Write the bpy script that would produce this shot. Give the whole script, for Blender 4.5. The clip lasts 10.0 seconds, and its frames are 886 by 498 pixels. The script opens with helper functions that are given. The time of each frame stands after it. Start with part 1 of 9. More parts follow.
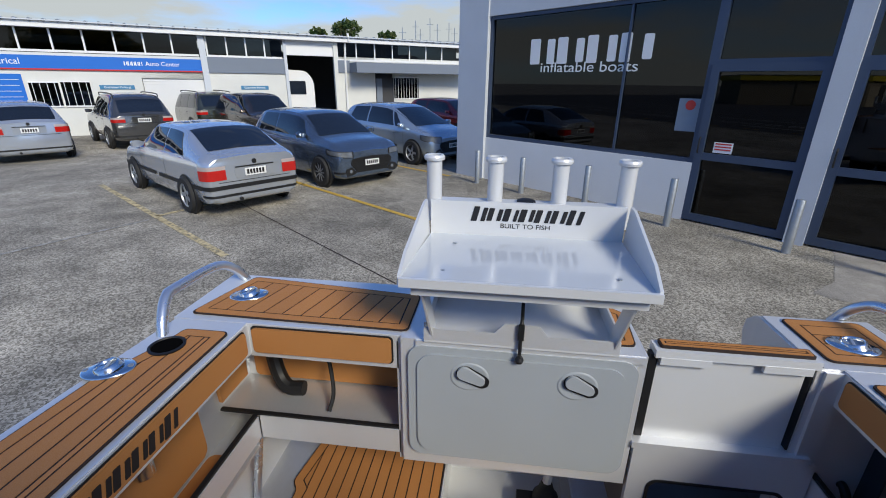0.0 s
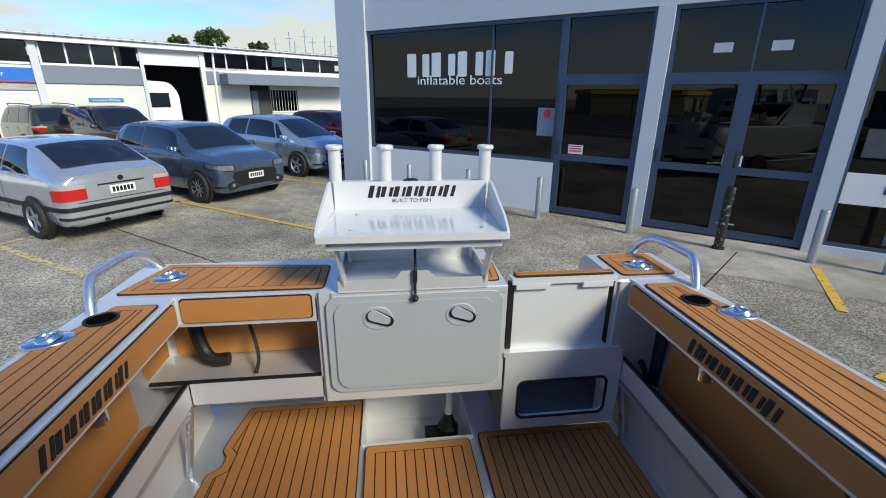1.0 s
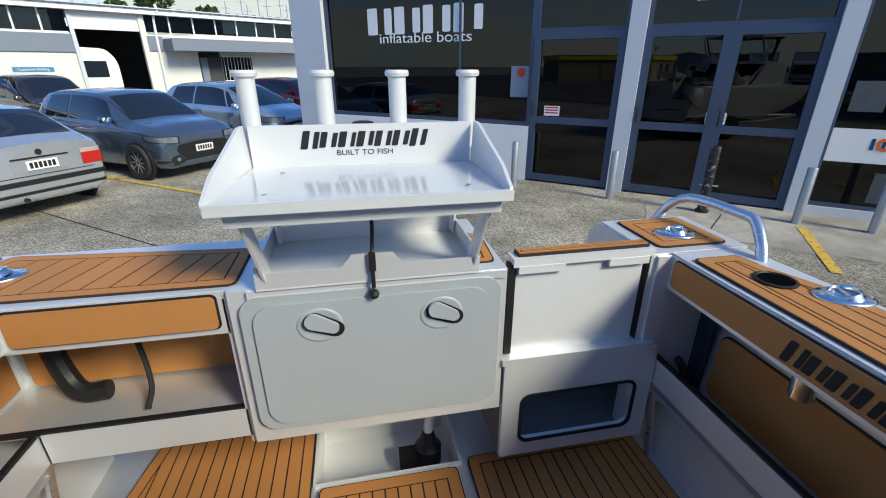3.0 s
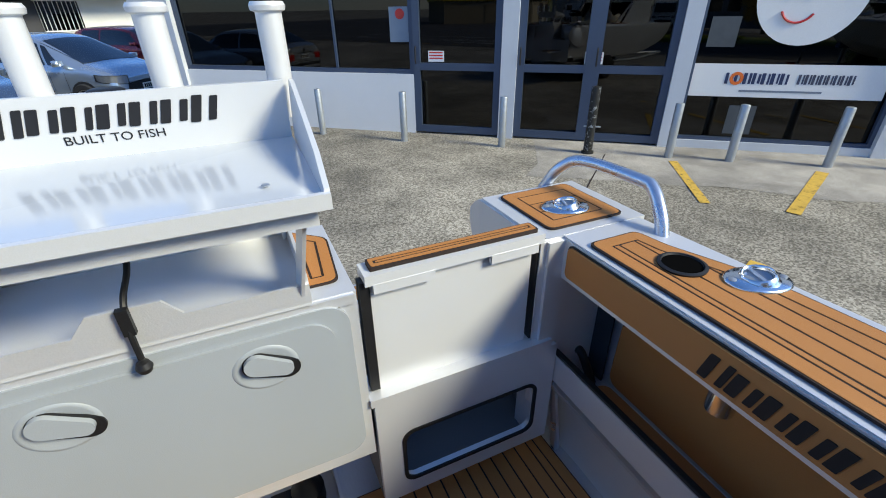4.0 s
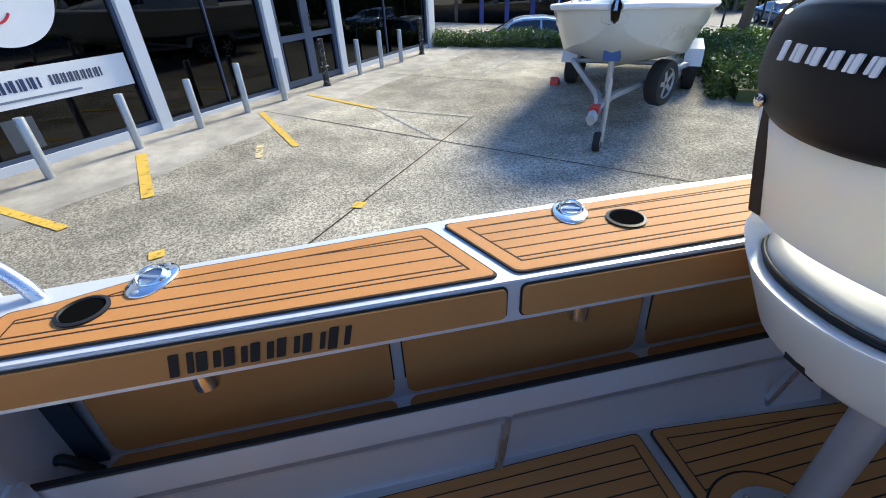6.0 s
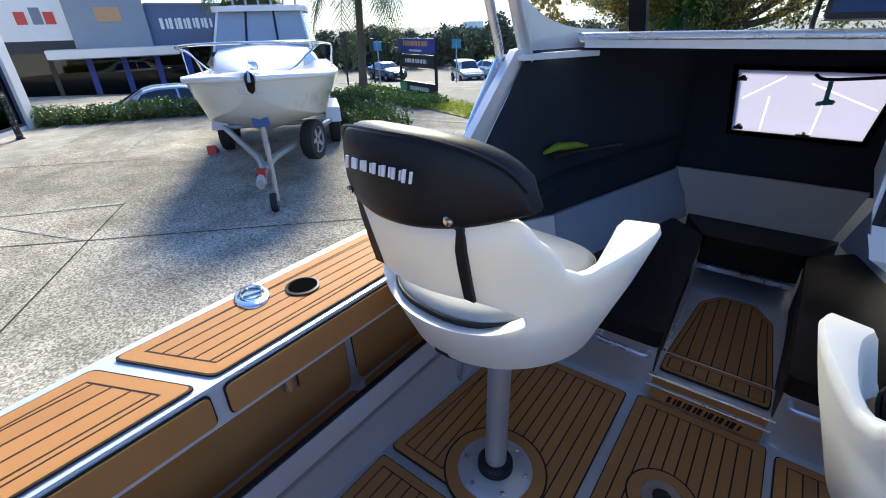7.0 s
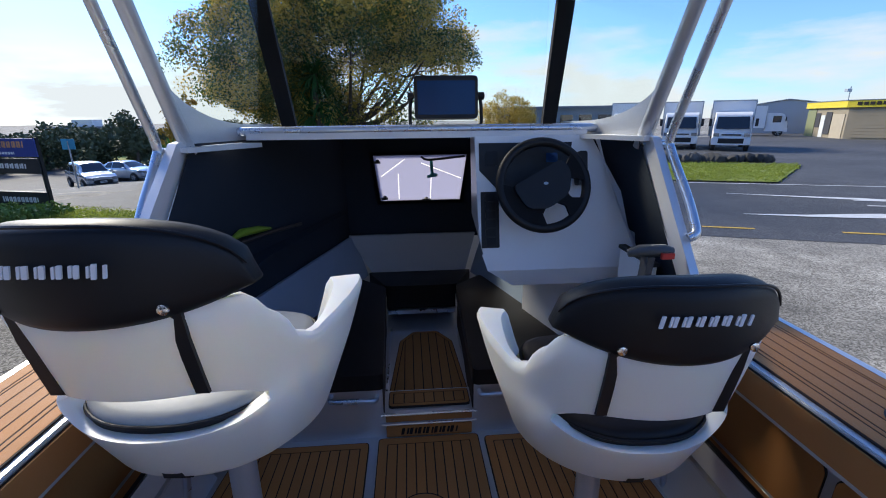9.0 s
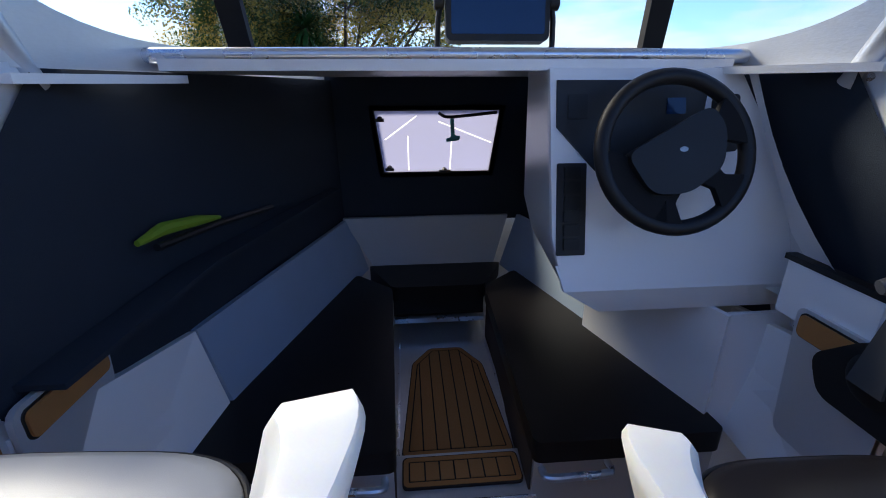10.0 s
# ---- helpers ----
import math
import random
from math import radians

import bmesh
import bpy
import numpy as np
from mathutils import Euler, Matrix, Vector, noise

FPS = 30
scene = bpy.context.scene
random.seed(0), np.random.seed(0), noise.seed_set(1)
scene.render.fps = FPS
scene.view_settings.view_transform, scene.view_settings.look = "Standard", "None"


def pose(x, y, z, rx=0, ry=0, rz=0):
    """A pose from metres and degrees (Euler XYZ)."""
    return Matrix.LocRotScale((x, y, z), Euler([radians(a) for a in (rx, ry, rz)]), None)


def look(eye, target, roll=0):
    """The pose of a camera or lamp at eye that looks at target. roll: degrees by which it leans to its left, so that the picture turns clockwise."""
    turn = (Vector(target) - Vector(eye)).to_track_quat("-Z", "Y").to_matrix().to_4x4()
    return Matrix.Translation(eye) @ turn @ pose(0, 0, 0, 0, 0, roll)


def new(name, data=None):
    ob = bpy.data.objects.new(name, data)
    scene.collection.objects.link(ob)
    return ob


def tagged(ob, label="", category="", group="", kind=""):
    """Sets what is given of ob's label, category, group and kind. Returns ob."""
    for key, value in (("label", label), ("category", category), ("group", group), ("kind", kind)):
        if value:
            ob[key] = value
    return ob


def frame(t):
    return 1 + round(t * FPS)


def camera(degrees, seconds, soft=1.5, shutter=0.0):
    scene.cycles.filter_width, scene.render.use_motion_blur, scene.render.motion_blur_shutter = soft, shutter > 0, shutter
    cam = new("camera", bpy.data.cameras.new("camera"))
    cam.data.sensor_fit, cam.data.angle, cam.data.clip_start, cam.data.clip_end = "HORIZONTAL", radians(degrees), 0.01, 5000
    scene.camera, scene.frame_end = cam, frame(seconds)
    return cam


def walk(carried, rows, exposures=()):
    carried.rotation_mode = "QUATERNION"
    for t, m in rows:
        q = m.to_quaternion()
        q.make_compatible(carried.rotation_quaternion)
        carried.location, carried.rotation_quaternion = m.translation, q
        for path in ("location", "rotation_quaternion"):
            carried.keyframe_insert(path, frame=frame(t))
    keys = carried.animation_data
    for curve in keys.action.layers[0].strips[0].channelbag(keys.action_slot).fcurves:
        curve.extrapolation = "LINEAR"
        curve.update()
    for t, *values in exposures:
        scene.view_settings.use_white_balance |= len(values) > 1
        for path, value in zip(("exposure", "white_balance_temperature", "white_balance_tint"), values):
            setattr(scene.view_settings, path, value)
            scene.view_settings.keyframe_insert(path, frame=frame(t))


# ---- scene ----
cam = camera(90.4, 10.0, soft=1.0)
PATH = [
    (0, (0.121, 1.076, 2.125), (0.354, -0.779, 1.415), 0.6),
    (0.5, (0.129, 1.293, 2.107), (-0.022, -0.588, 1.445), 0.9),
    (1, (0.125, 1.454, 2.092), (-0.118, -0.42, 1.437), 0.7),
    (1.5, (0.125, 1.514, 2.078), (-0.128, -0.359, 1.425), 0.0),
    (2, (0.13, 1.477, 2.058), (-0.123, -0.397, 1.407), -0.1),
    (2.2, (0.14, 1.415, 2.041), (-0.118, -0.458, 1.39), 0.0),
    (3.3, (-0.008, 0.856, 1.902), (-0.439, -0.909, 1.066), -0.2),
    (3.5, (-0.061, 0.802, 1.906), (-0.549, -0.929, 1.031), -0.4),
    (4, (-0.173, 0.696, 1.896), (-0.898, -0.901, 0.934), -0.8),
    (4.5, (-0.214, 0.662, 1.907), (-1.372, -0.631, 0.913), -1.8),
    (5, (-0.239, 0.663, 1.912), (-1.747, -0.172, 0.898), -2.1),
    (5.5, (-0.213, 0.722, 1.93), (-1.895, 0.424, 0.891), -2.2),
    (5.7, (-0.185, 0.738, 1.944), (-1.886, 0.695, 0.893), -2.6),
    (6.8, (-0.002, 0.846, 2.042), (-1.276, 2.035, 1.06), -1.8),
    (7, (-0.008, 0.793, 2.077), (-1.095, 2.204, 1.168), -1.5),
    (7.5, (-0.092, 0.633, 2.127), (-0.472, 2.477, 1.451), -1.0),
    (8, (-0.092, 0.556, 2.127), (-0.032, 2.464, 1.531), 0.2),
    (8.5, (-0.062, 0.567, 2.084), (0.082, 2.479, 1.514), -0.1),
    (9, (-0.027, 0.679, 2.063), (0.117, 2.591, 1.495), -0.6),
    (9.5, (-0.044, 1.032, 2.015), (0.093, 2.944, 1.444), -0.6),
    (10, (-0.109, 1.42, 1.956), (0.042, 3.285, 1.25), -0.2),
]
EXPOSURES = [(0, 0.18, 6700, 4), (0.5, 0.40, 6900, 1), (1, 0.56, 7050, -1), (2, 0.62, 7100, -2), (3.5, 0.69, 7100, -2), (4.5, 0.92, 7150, -2), (5.0, 1.04, 7200, -2),
             (5.7, 1.34, 7200, -1), (7, 1.40, 7150, 1), (8, 0.76, 6700, 5), (9, 0.74, 6600, 6), (10, 1.0, 6800, 6)]
walk(cam, [(t, look(eye, target, roll)) for t, eye, target, roll in PATH], EXPOSURES)

# world: hazy winter sky with broken cloud, low sun over the port bow
SUN_AZ, SUN_EL = (-0.66, 0.75), 35.0
world = bpy.data.worlds.new("world")
scene.world = world
world.use_nodes = True
wn, wl = world.node_tree.nodes, world.node_tree.links
wn.clear()
w_out, w_bg = wn.new("ShaderNodeOutputWorld"), wn.new("ShaderNodeBackground")
sky = wn.new("ShaderNodeTexSky")
sky.sky_type, sky.sun_disc = "NISHITA", False
sky.sun_elevation = radians(SUN_EL)
sky.sun_rotation = math.atan2(SUN_AZ[0], SUN_AZ[1])
sky.air_density, sky.dust_density, sky.ozone_density = 1.0, 0.4, 3.0
w_geo = wn.new("ShaderNodeTexCoord")
w_map = wn.new("ShaderNodeMapping")
w_map.inputs["Scale"].default_value = (1.0, 1.0, 4.0)
w_noise = wn.new("ShaderNodeTexNoise")
w_noise.inputs["Scale"].default_value, w_noise.inputs["Detail"].default_value = 2.6, 8.0
w_noise.inputs["Roughness"].default_value = 0.55
w_ramp = wn.new("ShaderNodeValToRGB")
w_ramp.color_ramp.elements[0].position, w_ramp.color_ramp.elements[1].position = 0.53, 0.72
w_mix = wn.new("ShaderNodeMixRGB")
w_mix.inputs["Color2"].default_value = (3.3, 3.5, 3.75, 1)
wl.new(w_geo.outputs["Generated"], w_map.inputs["Vector"])
wl.new(w_map.outputs["Vector"], w_noise.inputs["Vector"])
w_sep, w_low, w_add = wn.new("ShaderNodeSeparateXYZ"), wn.new("ShaderNodeMapRange"), wn.new("ShaderNodeMath")
w_low.inputs["From Min"].default_value, w_low.inputs["From Max"].default_value = 0.10, 0.25     # cloud thickens to the horizon
w_low.inputs["To Min"].default_value, w_low.inputs["To Max"].default_value = 0.18, -0.09
wl.new(w_geo.outputs["Generated"], w_sep.inputs[0])
wl.new(w_sep.outputs["Z"], w_low.inputs["Value"])
wl.new(w_noise.outputs["Fac"], w_add.inputs[0])
wl.new(w_low.outputs[0], w_add.inputs[1])
wl.new(w_add.outputs[0], w_ramp.inputs["Fac"])
wl.new(w_ramp.outputs["Color"], w_mix.inputs["Fac"])
w_blue = wn.new("ShaderNodeMixRGB")
w_blue.blend_type, w_blue.inputs["Fac"].default_value, w_blue.inputs["Color2"].default_value = "MULTIPLY", 1.0, (0.50, 0.67, 1.02, 1)
wl.new(sky.outputs["Color"], w_blue.inputs["Color1"])
wl.new(w_blue.outputs["Color"], w_mix.inputs["Color1"])
wl.new(w_mix.outputs["Color"], w_bg.inputs["Color"])
w_bg.inputs["Strength"].default_value = 0.15
wl.new(w_bg.outputs["Background"], w_out.inputs["Surface"])

sun = new("sun", bpy.data.lights.new("sun", "SUN"))
sun.data.energy, sun.data.angle, sun.data.color = 3.1, radians(17.0), (1.0, 0.92, 0.80)
_h = math.cos(radians(SUN_EL)) / math.hypot(*SUN_AZ)
sun.matrix_world = look((SUN_AZ[0] * _h * 50, SUN_AZ[1] * _h * 50, math.sin(radians(SUN_EL)) * 50), (0, 0, 0))


# ---- materials ----
def mat(name, col, rough=0.5, metal=0.0, var=0.12, scale=6.0, fine=150.0, grain=0.06, bump=0.0, rnd=0.0, coat=0.0,
        stretch=(1, 1, 1), rvar=0.08, spec=0.5, alpha=None):
    m = bpy.data.materials.new(name)
    m.use_nodes = True
    n, l = m.node_tree.nodes, m.node_tree.links
    b = n["Principled BSDF"]
    b.inputs["Metallic"].default_value = metal
    b.inputs["Specular IOR Level"].default_value = spec
    b.inputs["Coat Weight"].default_value = coat
    b.inputs["Coat Roughness"].default_value = 0.05
    tc, mp = n.new("ShaderNodeTexCoord"), n.new("ShaderNodeMapping")
    mp.inputs["Scale"].default_value = stretch
    l.new(tc.outputs["Object"], mp.inputs["Vector"])
    big, small = n.new("ShaderNodeTexNoise"), n.new("ShaderNodeTexNoise")
    for t, s, d in ((big, scale, 5.0), (small, fine, 3.0)):
        t.inputs["Scale"].default_value, t.inputs["Detail"].default_value = s, d
        l.new(mp.outputs["Vector"], t.inputs["Vector"])
    add = n.new("ShaderNodeMath")
    add.operation = "MULTIPLY_ADD"
    add.inputs[1].default_value, add.inputs[2].default_value = 2 * var, 1 - var
    l.new(big.outputs["Fac"], add.inputs[0])
    add2 = n.new("ShaderNodeMath")
    add2.operation = "MULTIPLY_ADD"
    add2.inputs[1].default_value = 2 * grain
    l.new(small.outputs["Fac"], add2.inputs[0])
    off = n.new("ShaderNodeMath")
    off.operation = "SUBTRACT"
    off.inputs[1].default_value = grain
    l.new(add.outputs[0], off.inputs[0])
    l.new(off.outputs[0], add2.inputs[2])
    last = add2
    if rnd:
        info = n.new("ShaderNodeObjectInfo")
        ra = n.new("ShaderNodeMath")
        ra.operation = "MULTIPLY_ADD"
        ra.inputs[1].default_value, ra.inputs[2].default_value = 2 * rnd, 1 - rnd
        l.new(info.outputs["Random"], ra.inputs[0])
        mu = n.new("ShaderNodeMath")
        mu.operation = "MULTIPLY"
        l.new(last.outputs[0], mu.inputs[0])
        l.new(ra.outputs[0], mu.inputs[1])
        last = mu
    sc = n.new("ShaderNodeVectorMath")
    sc.operation = "SCALE"
    sc.inputs[0].default_value = col[:3]
    l.new(last.outputs[0], sc.inputs["Scale"])
    l.new(sc.outputs["Vector"], b.inputs["Base Color"])
    ro = n.new("ShaderNodeMath")
    ro.operation = "MULTIPLY_ADD"
    ro.inputs[1].default_value, ro.inputs[2].default_value = 2 * rvar, max(0.02, rough - rvar)
    l.new(big.outputs["Fac"], ro.inputs[0])
    l.new(ro.outputs[0], b.inputs["Roughness"])
    if bump:
        bp = n.new("ShaderNodeBump")
        bp.inputs["Strength"].default_value, bp.inputs["Distance"].default_value = min(1.0, bump), 0.004
        l.new(small.outputs["Fac"], bp.inputs["Height"])
        l.new(bp.outputs["Normal"], b.inputs["Normal"])
    return m


def leafy(m, share=0.45):
    """Let light through a leaf material."""
    n, l = m.node_tree.nodes, m.node_tree.links
    b, o = n["Principled BSDF"], n["Material Output"]
    t, mix = n.new("ShaderNodeBsdfTranslucent"), n.new("ShaderNodeMixShader")
    l.new(b.inputs["Base Color"].links[0].from_socket, t.inputs["Color"])
    mix.inputs[0].default_value = share
    l.new(b.outputs[0], mix.inputs[1])
    l.new(t.outputs[0], mix.inputs[2])
    l.new(mix.outputs[0], o.inputs["Surface"])
    return m


def worn(m, lo=0.36, hi=0.52, scale=14.0):
    """Paint worn through to what lies under it."""
    n, l = m.node_tree.nodes, m.node_tree.links
    b, o = n["Principled BSDF"], n["Material Output"]
    tc, no, rg, t, mix = (n.new("ShaderNode" + k) for k in ("TexCoord", "TexNoise", "MapRange", "BsdfTransparent", "MixShader"))
    no.inputs["Scale"].default_value, no.inputs["Detail"].default_value, no.inputs["Roughness"].default_value = scale, 8.0, 0.7
    rg.inputs["From Min"].default_value, rg.inputs["From Max"].default_value = lo, hi
    l.new(tc.outputs["Object"], no.inputs["Vector"])
    l.new(no.outputs["Fac"], rg.inputs["Value"])
    l.new(rg.outputs[0], mix.inputs[0])
    l.new(t.outputs[0], mix.inputs[1])
    l.new(b.outputs[0], mix.inputs[2])
    l.new(mix.outputs[0], o.inputs["Surface"])
    return m


def glass(name, tint, rough=0.0, ior=1.5):
    """Thin pane: tinted clear transmission with a Fresnel reflection."""
    m = bpy.data.materials.new(name)
    m.use_nodes = True
    n, l = m.node_tree.nodes, m.node_tree.links
    n.remove(n["Principled BSDF"])
    tr, gl, mix, lw, pw, fr = (n.new("ShaderNode" + k) for k in ("BsdfTransparent", "BsdfGlossy", "MixShader", "LayerWeight", "Math", "MapRange"))
    tr.inputs["Color"].default_value = (*tint, 1)
    gl.inputs["Roughness"].default_value = rough
    lw.inputs["Blend"].default_value = 0.5
    pw.operation, pw.inputs[1].default_value = "POWER", 5.0
    f0 = ((ior - 1) / (ior + 1)) ** 2
    fr.inputs["To Min"].default_value, fr.inputs["To Max"].default_value = f0, 0.9
    l.new(lw.outputs["Facing"], pw.inputs[0])
    l.new(pw.outputs[0], fr.inputs["Value"])
    l.new(fr.outputs[0], mix.inputs[0])
    l.new(tr.outputs[0], mix.inputs[1])
    l.new(gl.outputs[0], mix.inputs[2])
    l.new(mix.outputs[0], n["Material Output"].inputs["Surface"])
    return m


def speckled(name, dark, mid, light, cell=90.0, stain=0.35, big=0.35, rough=0.85, bump=0.5):
    """Exposed stone or asphalt: coloured chips in a matrix, with broad stains."""
    m = bpy.data.materials.new(name)
    m.use_nodes = True
    n, l = m.node_tree.nodes, m.node_tree.links
    b = n["Principled BSDF"]
    tc = n.new("ShaderNodeTexCoord")
    vo = n.new("ShaderNodeTexVoronoi")
    vo.inputs["Scale"].default_value = cell
    ramp = n.new("ShaderNodeValToRGB")
    e = ramp.color_ramp.elements
    e[0].color, e[1].color = (*dark, 1), (*light, 1)
    e[0].position, e[1].position = 0.15, 0.9
    x = e.new(0.5)
    x.color = (*mid, 1)
    sep = n.new("ShaderNodeSeparateColor")
    n1, n2, n3 = (n.new("ShaderNodeTexNoise") for _ in range(3))
    for t, s in ((n1, big), (n2, big * 6), (n3, cell * 0.35)):
        t.inputs["Scale"].default_value, t.inputs["Detail"].default_value = s, 6.0
        l.new(tc.outputs["Object"], t.inputs["Vector"])
    l.new(tc.outputs["Object"], vo.inputs["Vector"])
    l.new(vo.outputs["Color"], sep.inputs["Color"])
    l.new(sep.outputs[0], ramp.inputs["Fac"])
    r1, r2 = n.new("ShaderNodeMapRange"), n.new("ShaderNodeMapRange")
    for r_, t_ in ((r1, n1), (r2, n2)):
        r_.inputs["From Min"].default_value, r_.inputs["From Max"].default_value = 0.34, 0.66
        l.new(t_.outputs["Fac"], r_.inputs["Value"])
    s1 = n.new("ShaderNodeMath")
    s1.operation = "MULTIPLY_ADD"
    s1.inputs[1].default_value, s1.inputs[2].default_value = stain * 2, 1 - stain
    l.new(r1.outputs[0], s1.inputs[0])
    s2 = n.new("ShaderNodeMath")
    s2.operation = "MULTIPLY_ADD"
    s2.inputs[1].default_value, s2.inputs[2].default_value = stain * 1.4, 1 - stain * 0.7
    l.new(r2.outputs[0], s2.inputs[0])
    mu, mv = n.new("ShaderNodeMath"), n.new("ShaderNodeMath")
    mu.operation = mv.operation = "MULTIPLY"
    l.new(s1.outputs[0], mu.inputs[0])
    l.new(s2.outputs[0], mu.inputs[1])
    l.new(mu.outputs[0], mv.inputs[0])
    mv.inputs[1].default_value = 1.0
    sc = n.new("ShaderNodeVectorMath")
    sc.operation = "SCALE"
    l.new(ramp.outputs["Color"], sc.inputs[0])
    l.new(mv.outputs[0], sc.inputs["Scale"])
    l.new(sc.outputs["Vector"], b.inputs["Base Color"])
    b.inputs["Roughness"].default_value = rough
    bp = n.new("ShaderNodeBump")
    bp.inputs["Strength"].default_value, bp.inputs["Distance"].default_value = bump, 0.004
    l.new(n3.outputs["Fac"], bp.inputs["Height"])
    l.new(bp.outputs["Normal"], b.inputs["Normal"])
    return m


ALLOY = mat("silver_paint", (0.71, 0.72, 0.74), 0.36, 0.45, 0.06, 3, 400, 0.06, 0.12)
ALLOY_DK = mat("bare_alloy", (0.60, 0.61, 0.63), 0.36, 0.60, 0.10, 4, 260, 0.06, 0.1, stretch=(1, 0.2, 1))
TUBE = mat("anodised_tube", (0.62, 0.66, 0.72), 0.28, 0.85, 0.05, 8, 300, 0.03)
CHROME = mat("polished_steel", (0.76, 0.76, 0.76), 0.17, 1.0, 0.03, 20, 200, 0.02, rvar=0.04)
GREY_DOOR = mat("moulded_grey_plastic", (0.34, 0.365, 0.385), 0.45, 0, 0.05, 4, 500, 0.04, 0.12)
WHITE_ALLOY = mat("white_powder_coat", (0.68, 0.69, 0.70), 0.33, 0.20, 0.05, 4, 500, 0.04, 0.08)
TEAK = mat("tan_foam_deck", (0.45, 0.196, 0.060), 0.60, 0, 0.10, 5, 900, 0.18, 0.40, rnd=0.06, spec=0.32)
TEAK_EDGE = mat("tan_foam_border", (0.46, 0.199, 0.060), 0.60, 0, 0.09, 5, 900, 0.16, 0.40, spec=0.32)
GROOVE = mat("dark_brown_groove", (0.020, 0.010, 0.007), 0.8, 0, 0.1, 20)
SATIN = mat("satin_steel", (0.74, 0.75, 0.77), 0.30, 0.75, 0.06, 9, 300, 0.04)
BLACK = mat("black_rubber", (0.007, 0.007, 0.008), 0.55, 0, 0.2, 20, 300, 0.1, 0.1)
VINYL = mat("black_vinyl", (0.009, 0.009, 0.010), 0.48, 0, 0.12, 9, 900, 0.05, 0.10, spec=0.32)
CARPET = mat("black_lining", (0.026, 0.034, 0.047), 0.9, 0, 0.18, 5, 700, 0.25, 0.5, spec=0.15)
# dark grey stands in for the shade deep in the lower locker
LINER = mat("shade_grey_liner", (0.11, 0.115, 0.12), 0.55, 0, 0.12, 6, 300, 0.08, 0.1)
SEAT_GREY = mat("grey_vinyl_cushion", (0.40, 0.40, 0.38), 0.40, 0, 0.10, 9, 900, 0.05, 0.10)
SQUAB = mat("brown_black_vinyl", (0.010, 0.008, 0.008), 0.40, 0, 0.15, 7, 900, 0.05, 0.10, spec=0.25)
# grey vinyl with the blue of the skylight put into its colour
BACKREST = mat("skylight_tinted_vinyl", (0.28, 0.36, 0.47), 0.5, 0, 0.1, 6, 600, 0.08, 0.3)
GREY_VINYL = mat("light_grey_panel", (0.46, 0.47, 0.49), 0.55, 0, 0.06, 5, 500, 0.06, 0.2)
SHELL = mat("white_moulded_shell", (0.80, 0.79, 0.73), 0.38, 0, 0.03, 5, 400, 0.02, 0.04)
SHELL.node_tree.nodes["Principled BSDF"].inputs["Subsurface Weight"].default_value = 0.6
SHELL.node_tree.nodes["Principled BSDF"].inputs["Subsurface Radius"].default_value = (1.0, 0.85, 0.6)
SHELL.node_tree.nodes["Principled BSDF"].inputs["Subsurface Scale"].default_value = 0.05
HELM = mat("white_helm_panel", (0.88, 0.89, 0.90), 0.4, 0, 0.03, 4, 600, 0.03, 0.05)
SCREEN = mat("screen_glass", (0.012, 0.04, 0.12), 0.12, 0, 0.05, 3, spec=0.3)
WHITE = mat("white_paint", (0.76, 0.76, 0.75), 0.5, 0, 0.05, 2, 60, 0.05, 0.05)
OFFWHITE = mat("off_white_render", (0.66, 0.66, 0.62), 0.75, 0, 0.10, 1.2, 40, 0.06, 0.2)
WELL_SHADE = mat("painted_well_shade", (0.004, 0.004, 0.004), 1.0, 0, 0.1, 20, spec=0.0)
LETTER_W = mat("white_vinyl_lettering", (0.82, 0.82, 0.82), 0.5, 0, 0.02)
FRAME_K = mat("matt_black_frame", (0.008, 0.008, 0.009), 0.75, 0, 0.2, 20, spec=0.2)
FILM_W = bpy.data.materials.new("creased_film")
FILM_W.use_nodes = True
FILM_W.node_tree.nodes.remove(FILM_W.node_tree.nodes["Principled BSDF"])
_t = FILM_W.node_tree.nodes.new("ShaderNodeBsdfTranslucent")
_t.inputs["Color"].default_value = (0.95, 0.95, 0.95, 1)
FILM_W.node_tree.links.new(_t.outputs[0], FILM_W.node_tree.nodes["Material Output"].inputs["Surface"])
LETTER_K = mat("black_vinyl_lettering", (0.012, 0.012, 0.014), 0.4, 0, 0.05)
LETTER_B = mat("engraved_brown_lettering", (0.012, 0.008, 0.007), 0.8, 0, 0.1)
COLUMN = mat("pale_grey_paint", (0.55, 0.58, 0.62), 0.55, 0, 0.06, 1.5, 60, 0.05, 0.05)
FRAME_BL = mat("blue_grey_frame", (0.050, 0.074, 0.128), 0.42, 0.2, 0.08, 3, 80, 0.05)
TINT = glass("dark_tinted_glass", (0.045, 0.055, 0.065), 0.0, 1.52)
CLEAR = glass("clear_screen", (0.97, 0.99, 0.98), 0.0, 1.22)
HATCH = bpy.data.materials.new("film_covered_acrylic")
HATCH.use_nodes = True
_n, _l = HATCH.node_tree.nodes, HATCH.node_tree.links
_n.remove(_n["Principled BSDF"])
_a, _b, _m = (_n.new("ShaderNode" + k) for k in ("BsdfTranslucent", "BsdfTransparent", "MixShader"))
_a.inputs["Color"].default_value, _b.inputs["Color"].default_value = (0.40, 0.40, 0.50, 1), (0.52, 0.52, 0.64, 1)
_m.inputs[0].default_value = 0.35
_l.new(_a.outputs[0], _m.inputs[1])
_l.new(_b.outputs[0], _m.inputs[2])
_l.new(_m.outputs[0], _n["Material Output"].inputs["Surface"])
